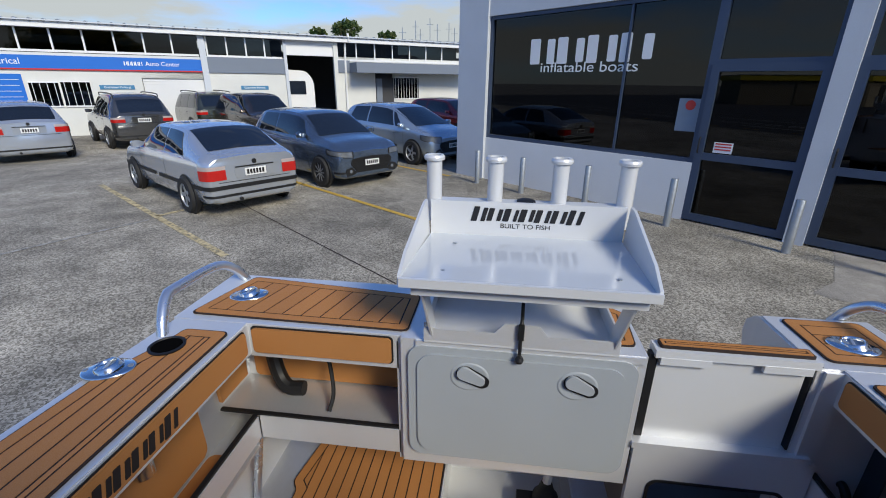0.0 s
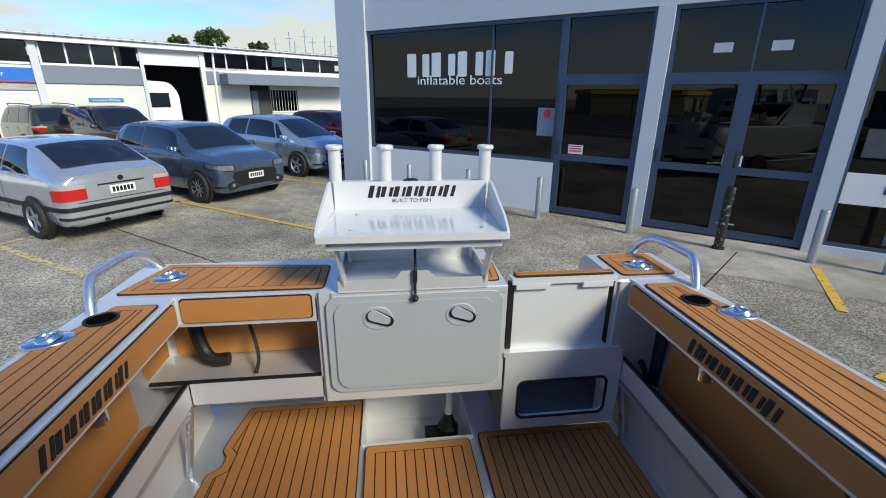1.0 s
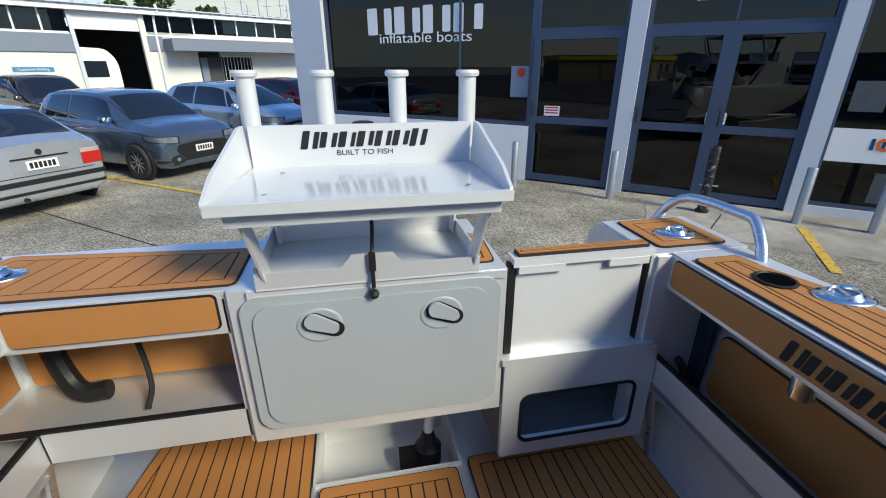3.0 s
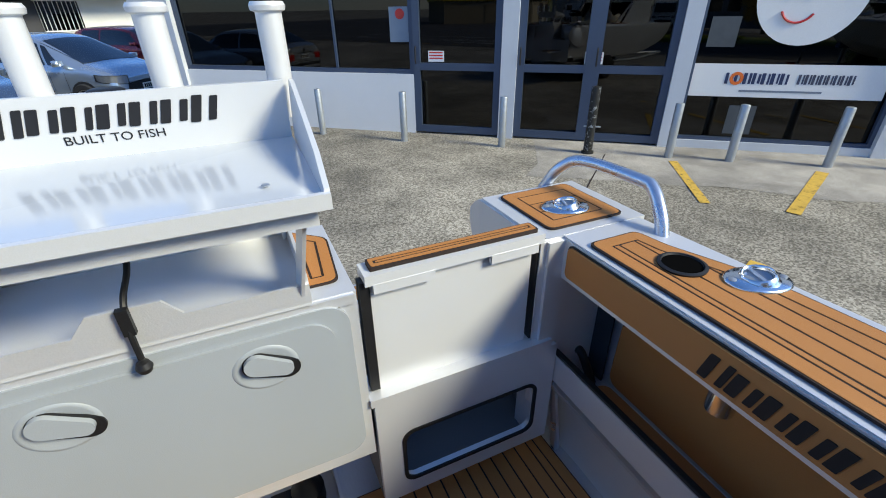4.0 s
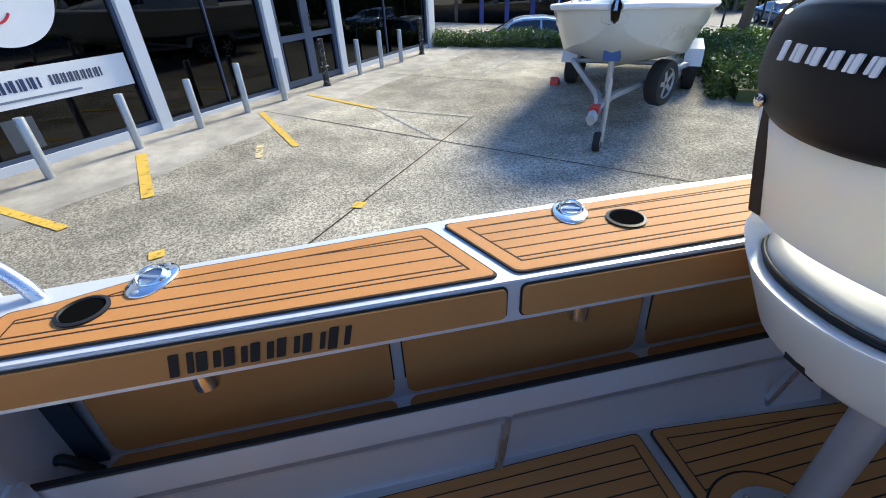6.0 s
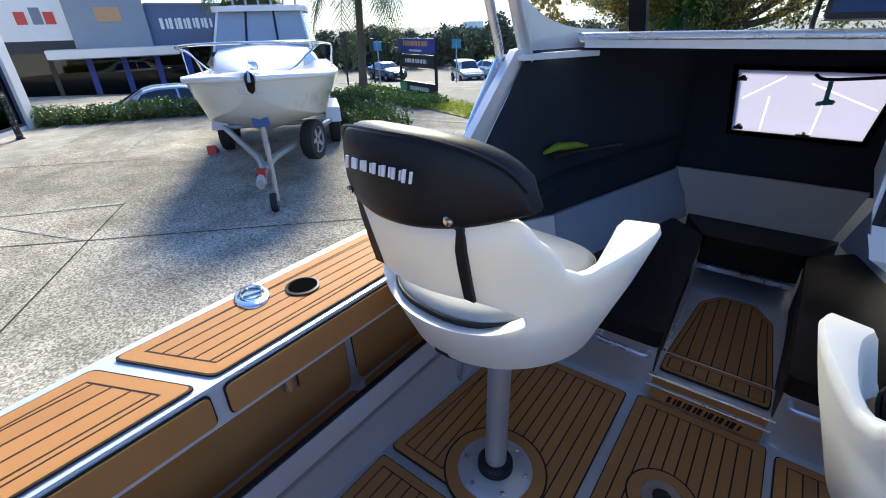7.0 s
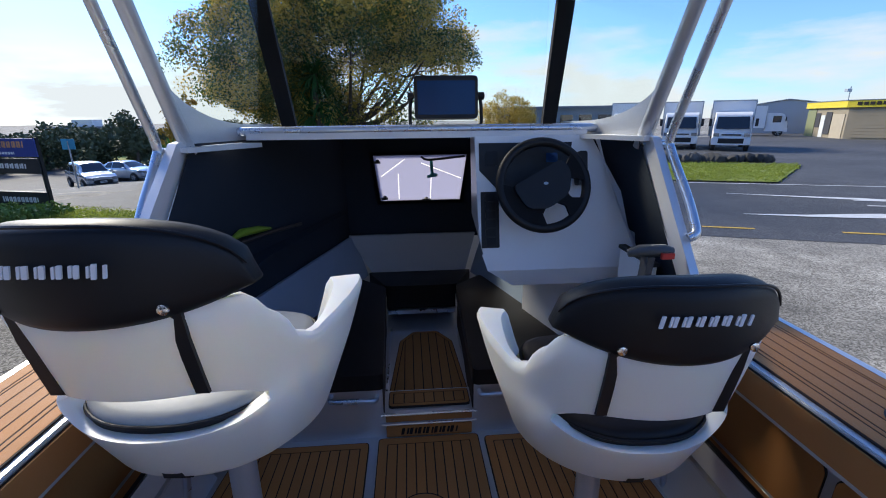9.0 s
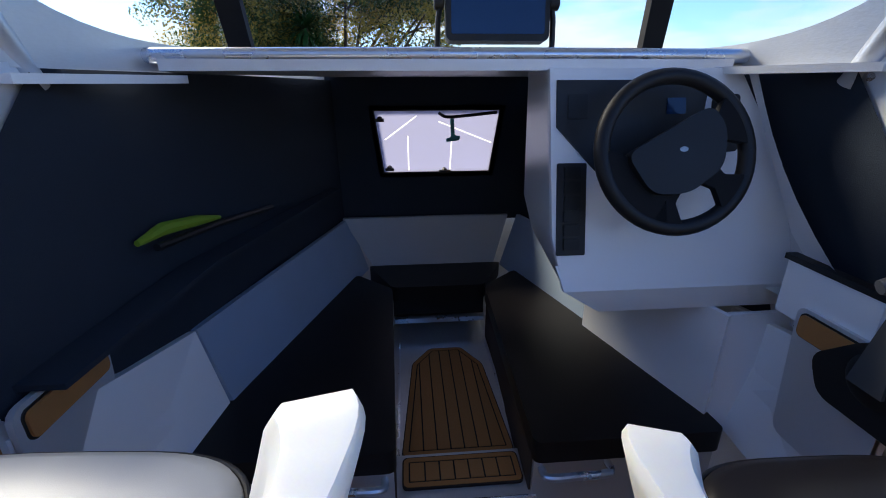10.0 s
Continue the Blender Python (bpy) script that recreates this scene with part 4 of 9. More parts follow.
def side(sx):
    """One cockpit side: gunwale, coaming face, pocket, rail and foam strips. sx is 1 to starboard."""
    X = lambda a: XC + sx * a                                            # noqa: E731
    ys = [0.0, 0.5, 1.0, 1.6, 2.06]
    bm = bmesh.new()
    loft(bm, [[(X(hx(y, True)), y, ZG), (X(hx(y)), y, ZG), (X(hx(y) + 0.01), y, ZG - 0.05), (X(hx(y, True) + 0.02), y, ZG - 0.04)] for y in ys])
    part("gunwale", bm, ALLOY, boat, bevel=0.008)
    bm = bmesh.new()
    loft(bm, [[(X(hx(y, True) - 0.002), y, ZG - 0.004), (X(hx(y, True) + 0.012), y, ZG - 0.004), (X(hx(y, True) + 0.012), y, ZG - 0.105), (X(hx(y, True) - 0.002), y, ZG - 0.105)] for y in ys])
    part("coaming", bm, ALLOY, boat)
    # pocket back, bottom shelf and rail
    bm = bmesh.new()
    loft(bm, [[(X(1.01), y, ZG - 0.06), (X(1.02), y, ZG - 0.06), (X(0.99), y, 0.97), (X(0.98), y, 0.97)] for y in (-0.34, 2.06)])
    part("pocket_back", bm, ALLOY_DK, boat)
    part("pocket_shelf", bm_box(min(X(0.84), X(1.0)), max(X(0.84), X(1.0)), -0.34, 2.1, 0.965, 0.975), ALLOY_DK, boat)
    if sx < 0:
        # black sheets put in for the shade at the pocket's aft end
        bm = bmesh.new()
        box(bm, X(0.976), X(0.970), -0.30, 0.058, 0.976, ZG - 0.045)
        box(bm, X(0.969), X(0.80), -0.305, -0.30, 0.976, ZG - 0.045)
        part("pocket_lining", bm, CARPET, boat, "black sheets painting the shade at the pocket's aft end")
        bm = bmesh.new()
        tube(bm, smooth_path([(X(0.95), -0.05, 0.976), (X(0.93), -0.03, 1.03), (X(0.925), 0.005, 1.065), (X(0.93), 0.035, 1.03), (X(0.94), 0.055, 0.980)], 6), 0.012, 10)
        part("pocket_hose", bm, BLACK, boat, "black hose at the end of the side pocket")
    bm = bmesh.new()
    r0, r1 = sorted((X(0.835), X(0.855)))
    box(bm, r0, r1, -0.0, 2.1, 1.0, 1.085)
    part("pocket_rail", bm, ALLOY, boat, bevel=0.004)
    part("rail_edge", bm_box(r0 + 0.003, r1 - 0.003, 0.0, 2.1, 1.083, 1.094), BLACK, boat, "black rubber edge strip")
    bm = bmesh.new()
    loft(bm, [[(X(0.995), y, 0.97), (X(1.0), y, 0.97), (X(0.93 - 0.05 * (y > 1.5)), y, ZF - 0.02), (X(0.92 - 0.05 * (y > 1.5)), y, ZF - 0.02)] for y in (-0.34, 1.4, 2.2)])
    part("inner_side", bm, ALLOY, boat)
    for y in (0.0, 1.05, 2.0):
        bm = bmesh.new()
        tube(bm, [(X(0.845), y, 1.0), (X(0.90), y, ZF - 0.01)], 0.014, 10)
        part("rail_post", bm, TUBE, boat)
    # foam strips on the coaming face and panels in the pocket
    yr = ((0.03, 0.985), (1.02, 2.03)) if sx > 0 else ((0.03, 1.02), (1.055, 2.03))
    for a, b in yr:
        q = rrect(a, b, ZG - 0.088, ZG - 0.012, 0.012)
        w = hx((a + b) / 2, True) - 0.003
        m_ = Matrix(((0, 0, -sx, X(w)), (1, 0, 0, 0), (0, 1, 0, 0), (0, 0, 0, 1)))
        tilt = (hx(b, True) - hx(a, True)) / (b - a)
        m_ = m_ @ Matrix(((1, 0, 0, 0), (0, 1, 0, 0), (-tilt, 0, 1, tilt * (a + b) / 2), (0, 0, 0, 1)))
        part("coaming_strip", bm_prism(q, 0.008, m_), TEAK, boat, "tan foam strip on the coaming", bevel=0.002)
        e = [(c[0] * 1.0, c[1]) for c in rrect(a - 0.004, b + 0.004, ZG - 0.092, ZG - 0.008, 0.014)]
        part("strip_edge", bm_prism(e, 0.003, m_), BLACK, boat)
        if a < 0.5:
            word_bars(7, 0.33, 0.052, LETTER_B, boat, m_ @ Matrix.Translation((0.50 if sx > 0 else 0.54, ZG - 0.052, 0.0085)) @ Matrix.Scale(-sx if sx > 0 else 1, 4, (1, 0, 0)), 0.25, 0.002, big=(0, 6))
    bays = ((0.075, 0.775), (0.81, 1.49), (1.525, 1.99))
    for a, b in bays:
        m_ = Matrix(((0, 0, -sx, X(0.988)), (1, 0, 0, 0), (0, 1, 0, 0), (0, 0, 0, 1))) @ Matrix(((1, 0, 0, 0), (0, 1, 0, 0), (0, -0.046, 1, 0.046 * 0.97), (0, 0, 0, 1)))
        part("panel_edge", bm_prism(rrect(a - 0.004, b + 0.004, 0.984, 1.199, 0.032), 0.006, m_), BLACK, boat)
        part("pocket_panel", bm_prism(rrect(a, b, 0.988, 1.195, 0.030), 0.010, m_), TEAK, boat, "tan foam panel in the side pocket", bevel=0.002)
    p0, p1 = sorted((X(0.862), X(0.972)))
    for a, b in bays:
        part("shelf_mat", bm_prism(rrect(p0, p1, a, b, 0.025), 0.007, Matrix.Translation((0, 0, 0.975))), TEAK, boat, "tan foam mat on the pocket shelf", bevel=0.002)
    for y in (0.40, 1.22):
        bm = bmesh.new()
        lathe(bm, [(0.019, 0), (0.024, 0.0), (0.024, 0.10), (0.020, 0.11)], 18, Matrix.Translation((X(0.87), y, ZG - 0.172)))
        part("rod_tube", bm, CHROME, boat, "polished rod tube below the gunwale")
    # forward end of the coaming: a rounded plate with its own short strip
    side_m = Matrix(((0, 0, -sx, X(0.812)), (1, 0, 0, 0), (0, 1, 0, 0), (0, 0, 0, 1)))
    end = part("coaming_end", bm_prism(rounded([(2.05, 1.10), (2.27, 1.10), (2.30, 1.45), (2.05, 1.45)], 0.03), 0.012, side_m), ALLOY, boat, "silver plate at the forward end of the coaming", bevel=0.003)
    part("strip_edge", bm_prism(rrect(2.066, 2.284, 1.377, 1.440, 0.016), 0.003, side_m @ Matrix.Translation((0, 0, 0.012))), BLACK, end)
    part("coaming_strip", bm_prism(rrect(2.070, 2.280, 1.381, 1.436, 0.014), 0.008, side_m @ Matrix.Translation((0, 0, 0.012))), TEAK, end, "short tan foam strip", bevel=0.002)
    # deck pads
    f = lambda y: X(hx(y) - 0.028)                                        # noqa: E731
    g = lambda y: X(hx(y, True) + 0.016)                                  # noqa: E731
    k = 0.0 if sx > 0 else 0.035
    pad1 = [(g(0.06), 0.06), (g(0.96), 0.98 + k), (f(0.88), 0.875 + k), (f(0.3), 0.30), (X(0.985), 0.14), (X(0.975), 0.06)]
    pad2 = [(g(1.0), 1.015 + k), (g(2.05), 2.05), (f(2.05), 2.05), (f(0.93), 0.91 + k)]
    mat_planks("gunwale_pad", pad1, ZG + 0.001, boat, (0, 1), 0.040, 0.034, "tan foam deck pad on the gunwale", h=0.006, rr=0.018, fine=0.013)
    mat_planks("gunwale_pad", pad2, ZG + 0.001, boat, (0, 1), 0.040, 0.034, "tan foam deck pad on the gunwale", h=0.006, rr=0.018, fine=0.013)
    # flush rod holders, cup holders
    for xr, y, xc, hy in ((1.030, 0.270, 0.960, 0.155) if sx > 0 else (1.014, 0.315, 0.938, 0.215), (1.045, 1.265, 0.975, 1.375)):
        rod_holder(X(xr), y, sx)
        xh = X(xc)
        bm = bmesh.new()
        lathe(bm, [(0.036, 0.0), (0.046, 0.0), (0.047, 0.004), (0.040, 0.006), (0.037, -0.0)], 24, Matrix.Translation((xh, hy, ZG + 0.0072)))
        part("cup_rim", bm, BLACK, boat, "black cup holder rim")
        # no real well: a flat black disc paints its dark depth
        bm = bmesh.new()
        lathe(bm, [(0.0, 0.0), (0.038, 0.0), (0.038, 0.0035), (0, 0.0035)], 24, Matrix.Translation((xh, hy, ZG + 0.0062)))
        part("cup_well", bm, WELL_SHADE, boat, "flat black disc painted as the shade in the cup holder")


def rod_holder(x, y, sx, z=None):
    z = (ZG + 0.0072) if z is None else z
    m_ = Matrix.Translation((x, y, z)) @ pose(0, 0, 0, 0, 0, 20 * sx)
    bm = bmesh.new()
    lathe(bm, [(0.0, 0.0), (0.062, 0.0), (0.062, 0.003), (0.057, 0.006), (0.034, 0.008), (0.0, 0.008)], 36, m_ @ Matrix.Scale(0.72, 4, (0, 1, 0)))
    holder = part("rod_holder", bm, CHROME, boat, "polished oval flush rod holder", smooth=60)
    mc = m_ @ pose(0, 0, 0.004, 0, 14, 0)
    bm = bmesh.new()
    lathe(bm, [(0.036, 0.0), (0.032, 0.006), (0.030, 0.012), (0.0265, 0.0145), (0.0235, 0.012), (0.0225, 0.004), (0.0, 0.004)], 28, mc)
    part("holder_cup", bm, CHROME, holder, "raised polished cup", smooth=60)
    bm = bmesh.new()
    lathe(bm, [(0.0, 0.0045), (0.0215, 0.0045), (0.0215, 0.006), (0, 0.006)], 20, mc)
    part("holder_bore", bm, GALV, holder)
    bm = bmesh.new()
    tube(bm, [mc @ Vector((0, -0.022, 0.008)), mc @ Vector((0, 0.022, 0.008))], 0.003, 8)
    part("cross_pin", bm, SATIN, holder)
    for dx in (-0.05, 0.05):
        bm = bmesh.new()
        lathe(bm, [(0.007, 0), (0.007, 0.0075), (0.003, 0.009)], 10, m_ @ Matrix.Translation((dx, 0, 0)))
        part("screw", bm, GALV, holder)


side(1)
side(-1)

# stern decks
for x0, x1, y0 in ((0.33, 1.09, -0.33), (-1.04, -0.735, -0.28)):
    part("stern_deck", bm_box(x0, x1, y0, -0.001, ZG - 0.03, ZG + 0.001), ALLOY, boat, bevel=0.004)
part("stern_deck", bm_box(-0.30, 0.33, -0.40, 0.02, ZG - 0.02, ZG), ALLOY, boat, bevel=0.006)
mat_planks("stern_pad", [(0.36, -0.25), (0.99, -0.31), (1.055, -0.03), (0.36, -0.02)], ZG + 0.001, boat, (0.25, 1), 0.06, 0.03, "tan foam pad on the stern deck", h=0.006)
mat_planks("stern_pad", [(-0.775, -0.26), (-1.0, -0.26), (-1.0, -0.03), (-0.775, -0.03)], ZG + 0.001, boat, (1, 0), 0.05, 0.035, "tan foam pad on the stern deck", h=0.006)
mat_planks("stern_pad", [(-0.21, -0.30), (-0.30, -0.22), (-0.285, -0.03), (-0.21, -0.03)], ZG + 0.001, boat, (0, 1), 0.06, 0.025, "tan foam pad beside the bait station", h=0.006)
rod_holder(0.935, -0.165, 1)
rod_holder(-0.885, -0.115, -1)
for sx in (-1, 1):
    X = lambda a: XC + sx * a                                              # noqa: E731
    bm = bmesh.new()
    tube(bm, smooth_path([(X(0.99), -0.31, ZG - 0.02), (X(1.01), -0.27, ZG + 0.05), (X(1.04), -0.21, ZG + 0.085), (X(1.055), -0.03, ZG + 0.088), (X(1.052), 0.02, ZG + 0.080), (X(1.035), 0.07, ZG + 0.035), (X(1.025), 0.095, ZG - 0.01)], 6), 0.016, 12)
    part("stern_rail", bm, TUBE, boat, "bent alloy grab rail at the stern quarter")
    bm = bmesh.new()
    ins = 0.76 if sx < 0 else 0.70
    loft(bm, [[(X(ins + 0.02 * k), y, ZG - (0.006 if sx < 0 else 0.03) - dz), (X(1.02), y, ZG - (0.006 if sx < 0 else 0.03) - dz), (X(1.055 - 0.02 * k), y, ZG - 0.06 - dz), (X(1.04 - 0.03 * k), y, zb), (X(0.80 + 0.03 * k), y, zb), (X(ins + 0.03 * k), y, zb + 0.05)]
              for k, y, dz, zb in (((0, 0.0, 0, 0.9), (0, -0.275, 0, 0.98), (0.6, -0.315, 0.012, 1.02), (1, -0.345, 0.03, 1.06)) if sx < 0 else ((0, -0.352, 0, 1.04), (1, -0.36, 0.015, 1.06))) + ((2, -0.41, 0.075, 1.14), (3, -0.45, 0.14, 1.20))])
    part("stern_pod", bm, ALLOY, boat, "rounded silver stern pod")

# transom face: open locker, moulded hatch, gate, lower locker


def tface(name, x0, x1, z0, z1, material=ALLOY, y0=-0.02, y1=0.0, label="", bevel=0.003):
    return part(name, bm_box(x0, x1, y0, y1, z0, z1), material, boat, label, bevel=bevel)


tface("transom_rail", 0.385, 0.87, 1.325, ZG)
tface("transom_rail", 0.385, 0.86, 1.0, 1.09)
tface("transom_edge", 0.39, 1.0, 1.088, 1.097, BLACK, -0.017, -0.003, "black rubber edge")
m_ = Matrix(((1, 0, 0, 0), (0, 0, 1, 0.0), (0, 1, 0, 0), (0, 0, 0, 1)))   # x, z on the transom face, out is +y
m_ = Matrix(((1, 0, 0, 0), (0, 0, -1, 0.0), (0, 1, 0, 0), (0, 0, 0, 1)))


def onface(pts, h, y, name, material, label="", bevel=0.0, parent=None):
    """A flat shape on a face that looks forward at y."""
    m = Matrix(((1, 0, 0, 0), (0, 0, 1, y), (0, 1, 0, 0), (0, 0, 0, 1)))
    return part(name, bm_prism(pts, h, m), material, parent or boat, label, bevel=bevel)


onface(rrect(0.405, 0.835, 1.345, 1.428, 0.012), 0.010, 0.0, "transom_strip", TEAK, "tan foam strip above the open locker", 0.002)
onface(rrect(0.400, 0.840, 1.340, 1.433, 0.014), 0.003, 0.0, "strip_edge", BLACK)
# inside of the open locker
part("locker_back", bm_box(0.385, 1.05, -0.24, -0.22, 1.0, ZG - 0.03), ALLOY_DK, boat)
onface(rrect(0.40, 0.985, 1.088, 1.37, 0.02), 0.012, -0.22, "locker_panel", TEAK, "tan foam panel in the locker")
part("locker_shelf", bm_box(0.385, 1.05, -0.24, -0.02, 1.07, 1.08), ALLOY_DK, boat)
part("locker_side", bm_box(0.372, 0.39, -0.35, 0.0, 0.98, ZG - 0.02), ALLOY, boat)
q = [(-0.19, 1.10), (-0.03, 1.10), (-0.02, 1.19), (-0.07, 1.30), (-0.13, 1.34), (-0.19, 1.34)]
part("locker_panel", bm_prism(q, 0.012, Matrix(((0, 0, -1, 1.02), (1, 0, 0, 0), (0, 1, 0, 0), (0, 0, 0, 1)))), TEAK, boat, "tan foam panel in the locker")
bm = bmesh.new()
tube(bm, smooth_path([(0.88, -0.16, 1.38), (0.88, -0.16, 1.25), (0.86, -0.15, 1.15), (0.82, -0.13, 1.11), (0.76, -0.13, 1.11)]), 0.026, 10)
part("locker_hose", bm, BLACK, boat, "black corrugated hose")
bm = bmesh.new()
tube(bm, smooth_path([(0.74, -0.18, 1.38), (0.68, -0.16, 1.25), (0.64, -0.10, 1.14), (0.64, -0.05, 1.09)]), 0.007, 8)
part("locker_cable", bm, BLACK, boat)

# hatch unit that stands proud of the transom
HY = 0.012
bm = bmesh.new()
box(bm, -0.305, 0.375, -0.30, HY, 0.985, ZG + 0.002)
part("hatch_unit", bm, ALLOY, boat, "silver locker unit on the transom", bevel=0.006)
onface(rrect(-0.285, 0.352, 1.03, 1.425, 0.045, 8), 0.012, HY, "hatch_frame", GREY_DOOR, "moulded grey hatch door", 0.005)
onface(rrect(-0.255, 0.325, 1.05, 1.402, 0.05, 8), 0.018, HY, "hatch_door", GREY_DOOR, "moulded grey hatch door", 0.006)
for x in (0.165, -0.135):
    m2 = Matrix(((1, 0, 0, x), (0, 0, 1, HY + 0.018), (0, 1, 0, 1.345), (0, 0, 0, 1)))
    bm = bmesh.new()
    lathe(bm, [(0.056, 0.0), (0.053, 0.0025), (0.048, 0.0025), (0.040, 0.0006)], 32, m2 @ Matrix.Translation((0.008, -0.006, 0)) @ Matrix.Scale(0.84, 4, (0, 1, 0)))
    latch = part("latch_bowl", bm, GREY_DOOR, boat, "round grey latch bowl", 60)

    def drop(r0, r1, d, n=14):
        """A teardrop from a large round end to a small one at distance d."""
        k = math.asin((r0 - r1) / d)
        a0 = np.linspace(math.pi / 2 - k, 3 * math.pi / 2 + k, n)
        a1 = np.linspace(-math.pi / 2 + k, math.pi / 2 - k, n)
        return [(r0 * math.cos(a), r0 * math.sin(a)) for a in a0] + [(d + r1 * math.cos(a), r1 * math.sin(a)) for a in a1]

    mt = m2 @ pose(0.022, 0.010, 0.001, 0, 0, 205)
    part("latch_gap", bm_prism(drop(0.0255, 0.0215, 0.054), 0.0035, mt @ Matrix.Translation((0.003, 0.004, 0))), BLACK, latch)
    part("latch_lever", bm_prism(drop(0.0205, 0.014, 0.050), 0.013, mt), GREY_DOOR, latch, "grey turn latch", bevel=0.003)

# boarding gate and what is under it
part("gate", bm_box(-0.715, -0.335, -0.035, -0.012, 1.155, 1.44), WHITE_ALLOY, boat, "white alloy boarding gate", bevel=0.004)
part("gate_top", bm_box(-0.735, -0.325, -0.05, 0.005, 1.435, 1.458), WHITE_ALLOY, boat, bevel=0.006)
mat_planks("gate_pad", [(-0.725, -0.046), (-0.34, -0.046), (-0.34, -0.008), (-0.725, -0.008)], 1.458, boat, (1, 0), 0.05, 0.012, "tan foam strip on the gate", h=0.01, rr=0.005)
for a, b in ((-0.72, -0.60), (-0.47, -0.34)):
    bm = bmesh.new()
    prism(bm, [(a, 1.415), (b, 1.415), (b, 1.437), (a, 1.437)], 0.012, Matrix(((1, 0, 0, 0), (0, 0, 1, -0.006), (0, 1, 0, 0), (0, 0, 0, 1))))
    part("gate_lip", bm, WHITE_ALLOY, boat, bevel=0.003)
for x in (-0.325, -0.735):
    part("gate_seal", bm_box(x - 0.010, x + 0.010, -0.03, -0.004, 1.16, 1.44), BLACK, boat, "black rubber gate track")
part("gate_sill", bm_box(-0.78, -0.305, -0.06, 0.02, 1.135, 1.155), ALLOY, boat, bevel=0.004)
part("gate_post", bm_box(-0.80, -0.747, -0.06, 0.01, 0.80, ZG - 0.006), ALLOY, boat, bevel=0.006)
bm = bmesh.new()
out, inn = rrect(-0.80, -0.312, 0.79, 1.135, 0.004), rrect(-0.745, -0.372, 0.845, 1.02, 0.03)
ring(bm, out, inn, 0.02, Matrix(((1, 0, 0, 0), (0, 0, 1, 0.0), (0, 1, 0, 0), (0, 0, 0, 1))))
part("lower_locker_front", bm, ALLOY, boat)
bm = bmesh.new()
ring(bm, rrect(-0.750, -0.367, 0.840, 1.025, 0.033), rrect(-0.741, -0.376, 0.849, 1.016, 0.028), 0.006, Matrix(((1, 0, 0, 0), (0, 0, 1, 0.017), (0, 1, 0, 0), (0, 0, 0, 1))))
part("locker_trim", bm, BLACK, boat, "black edge trim round the locker opening")
for b_ in ((-0.80, -0.312, -0.30, -0.29, 0.79, 1.13), (-0.80, -0.312, -0.30, 0.0, 0.79, 0.80), (-0.80, -0.79, -0.3, 0.0, 0.8, 1.13), (-0.32, -0.312, -0.3, 0.0, 0.8, 1.13)):
    part("locker_liner", bm_box(*b_), LINER, boat, "lower locker liner coloured dark for the shade inside")
# boarding platform behind the gate
part("boarding_platform", bm_box(-0.74, -0.36, -0.95, -0.42, 0.80, 0.83), ALLOY_DK, boat)
mat_planks("platform_pad", [(-0.72, -0.92), (-0.40, -0.92), (-0.40, -0.45), (-0.72, -0.45)], 0.83, boat, (0, 1), 0.07, 0.03, "tan foam pad on the boarding platform")
part("transom_plate", bm_box(-1.0, 1.06, -0.44, -0.43, 0.55, 1.10), ALLOY, boat)


# ---- cabin ----
def bpart(name, bm, material, label="", **kw):
    return part(name, bm, material, boat, label, **kw)


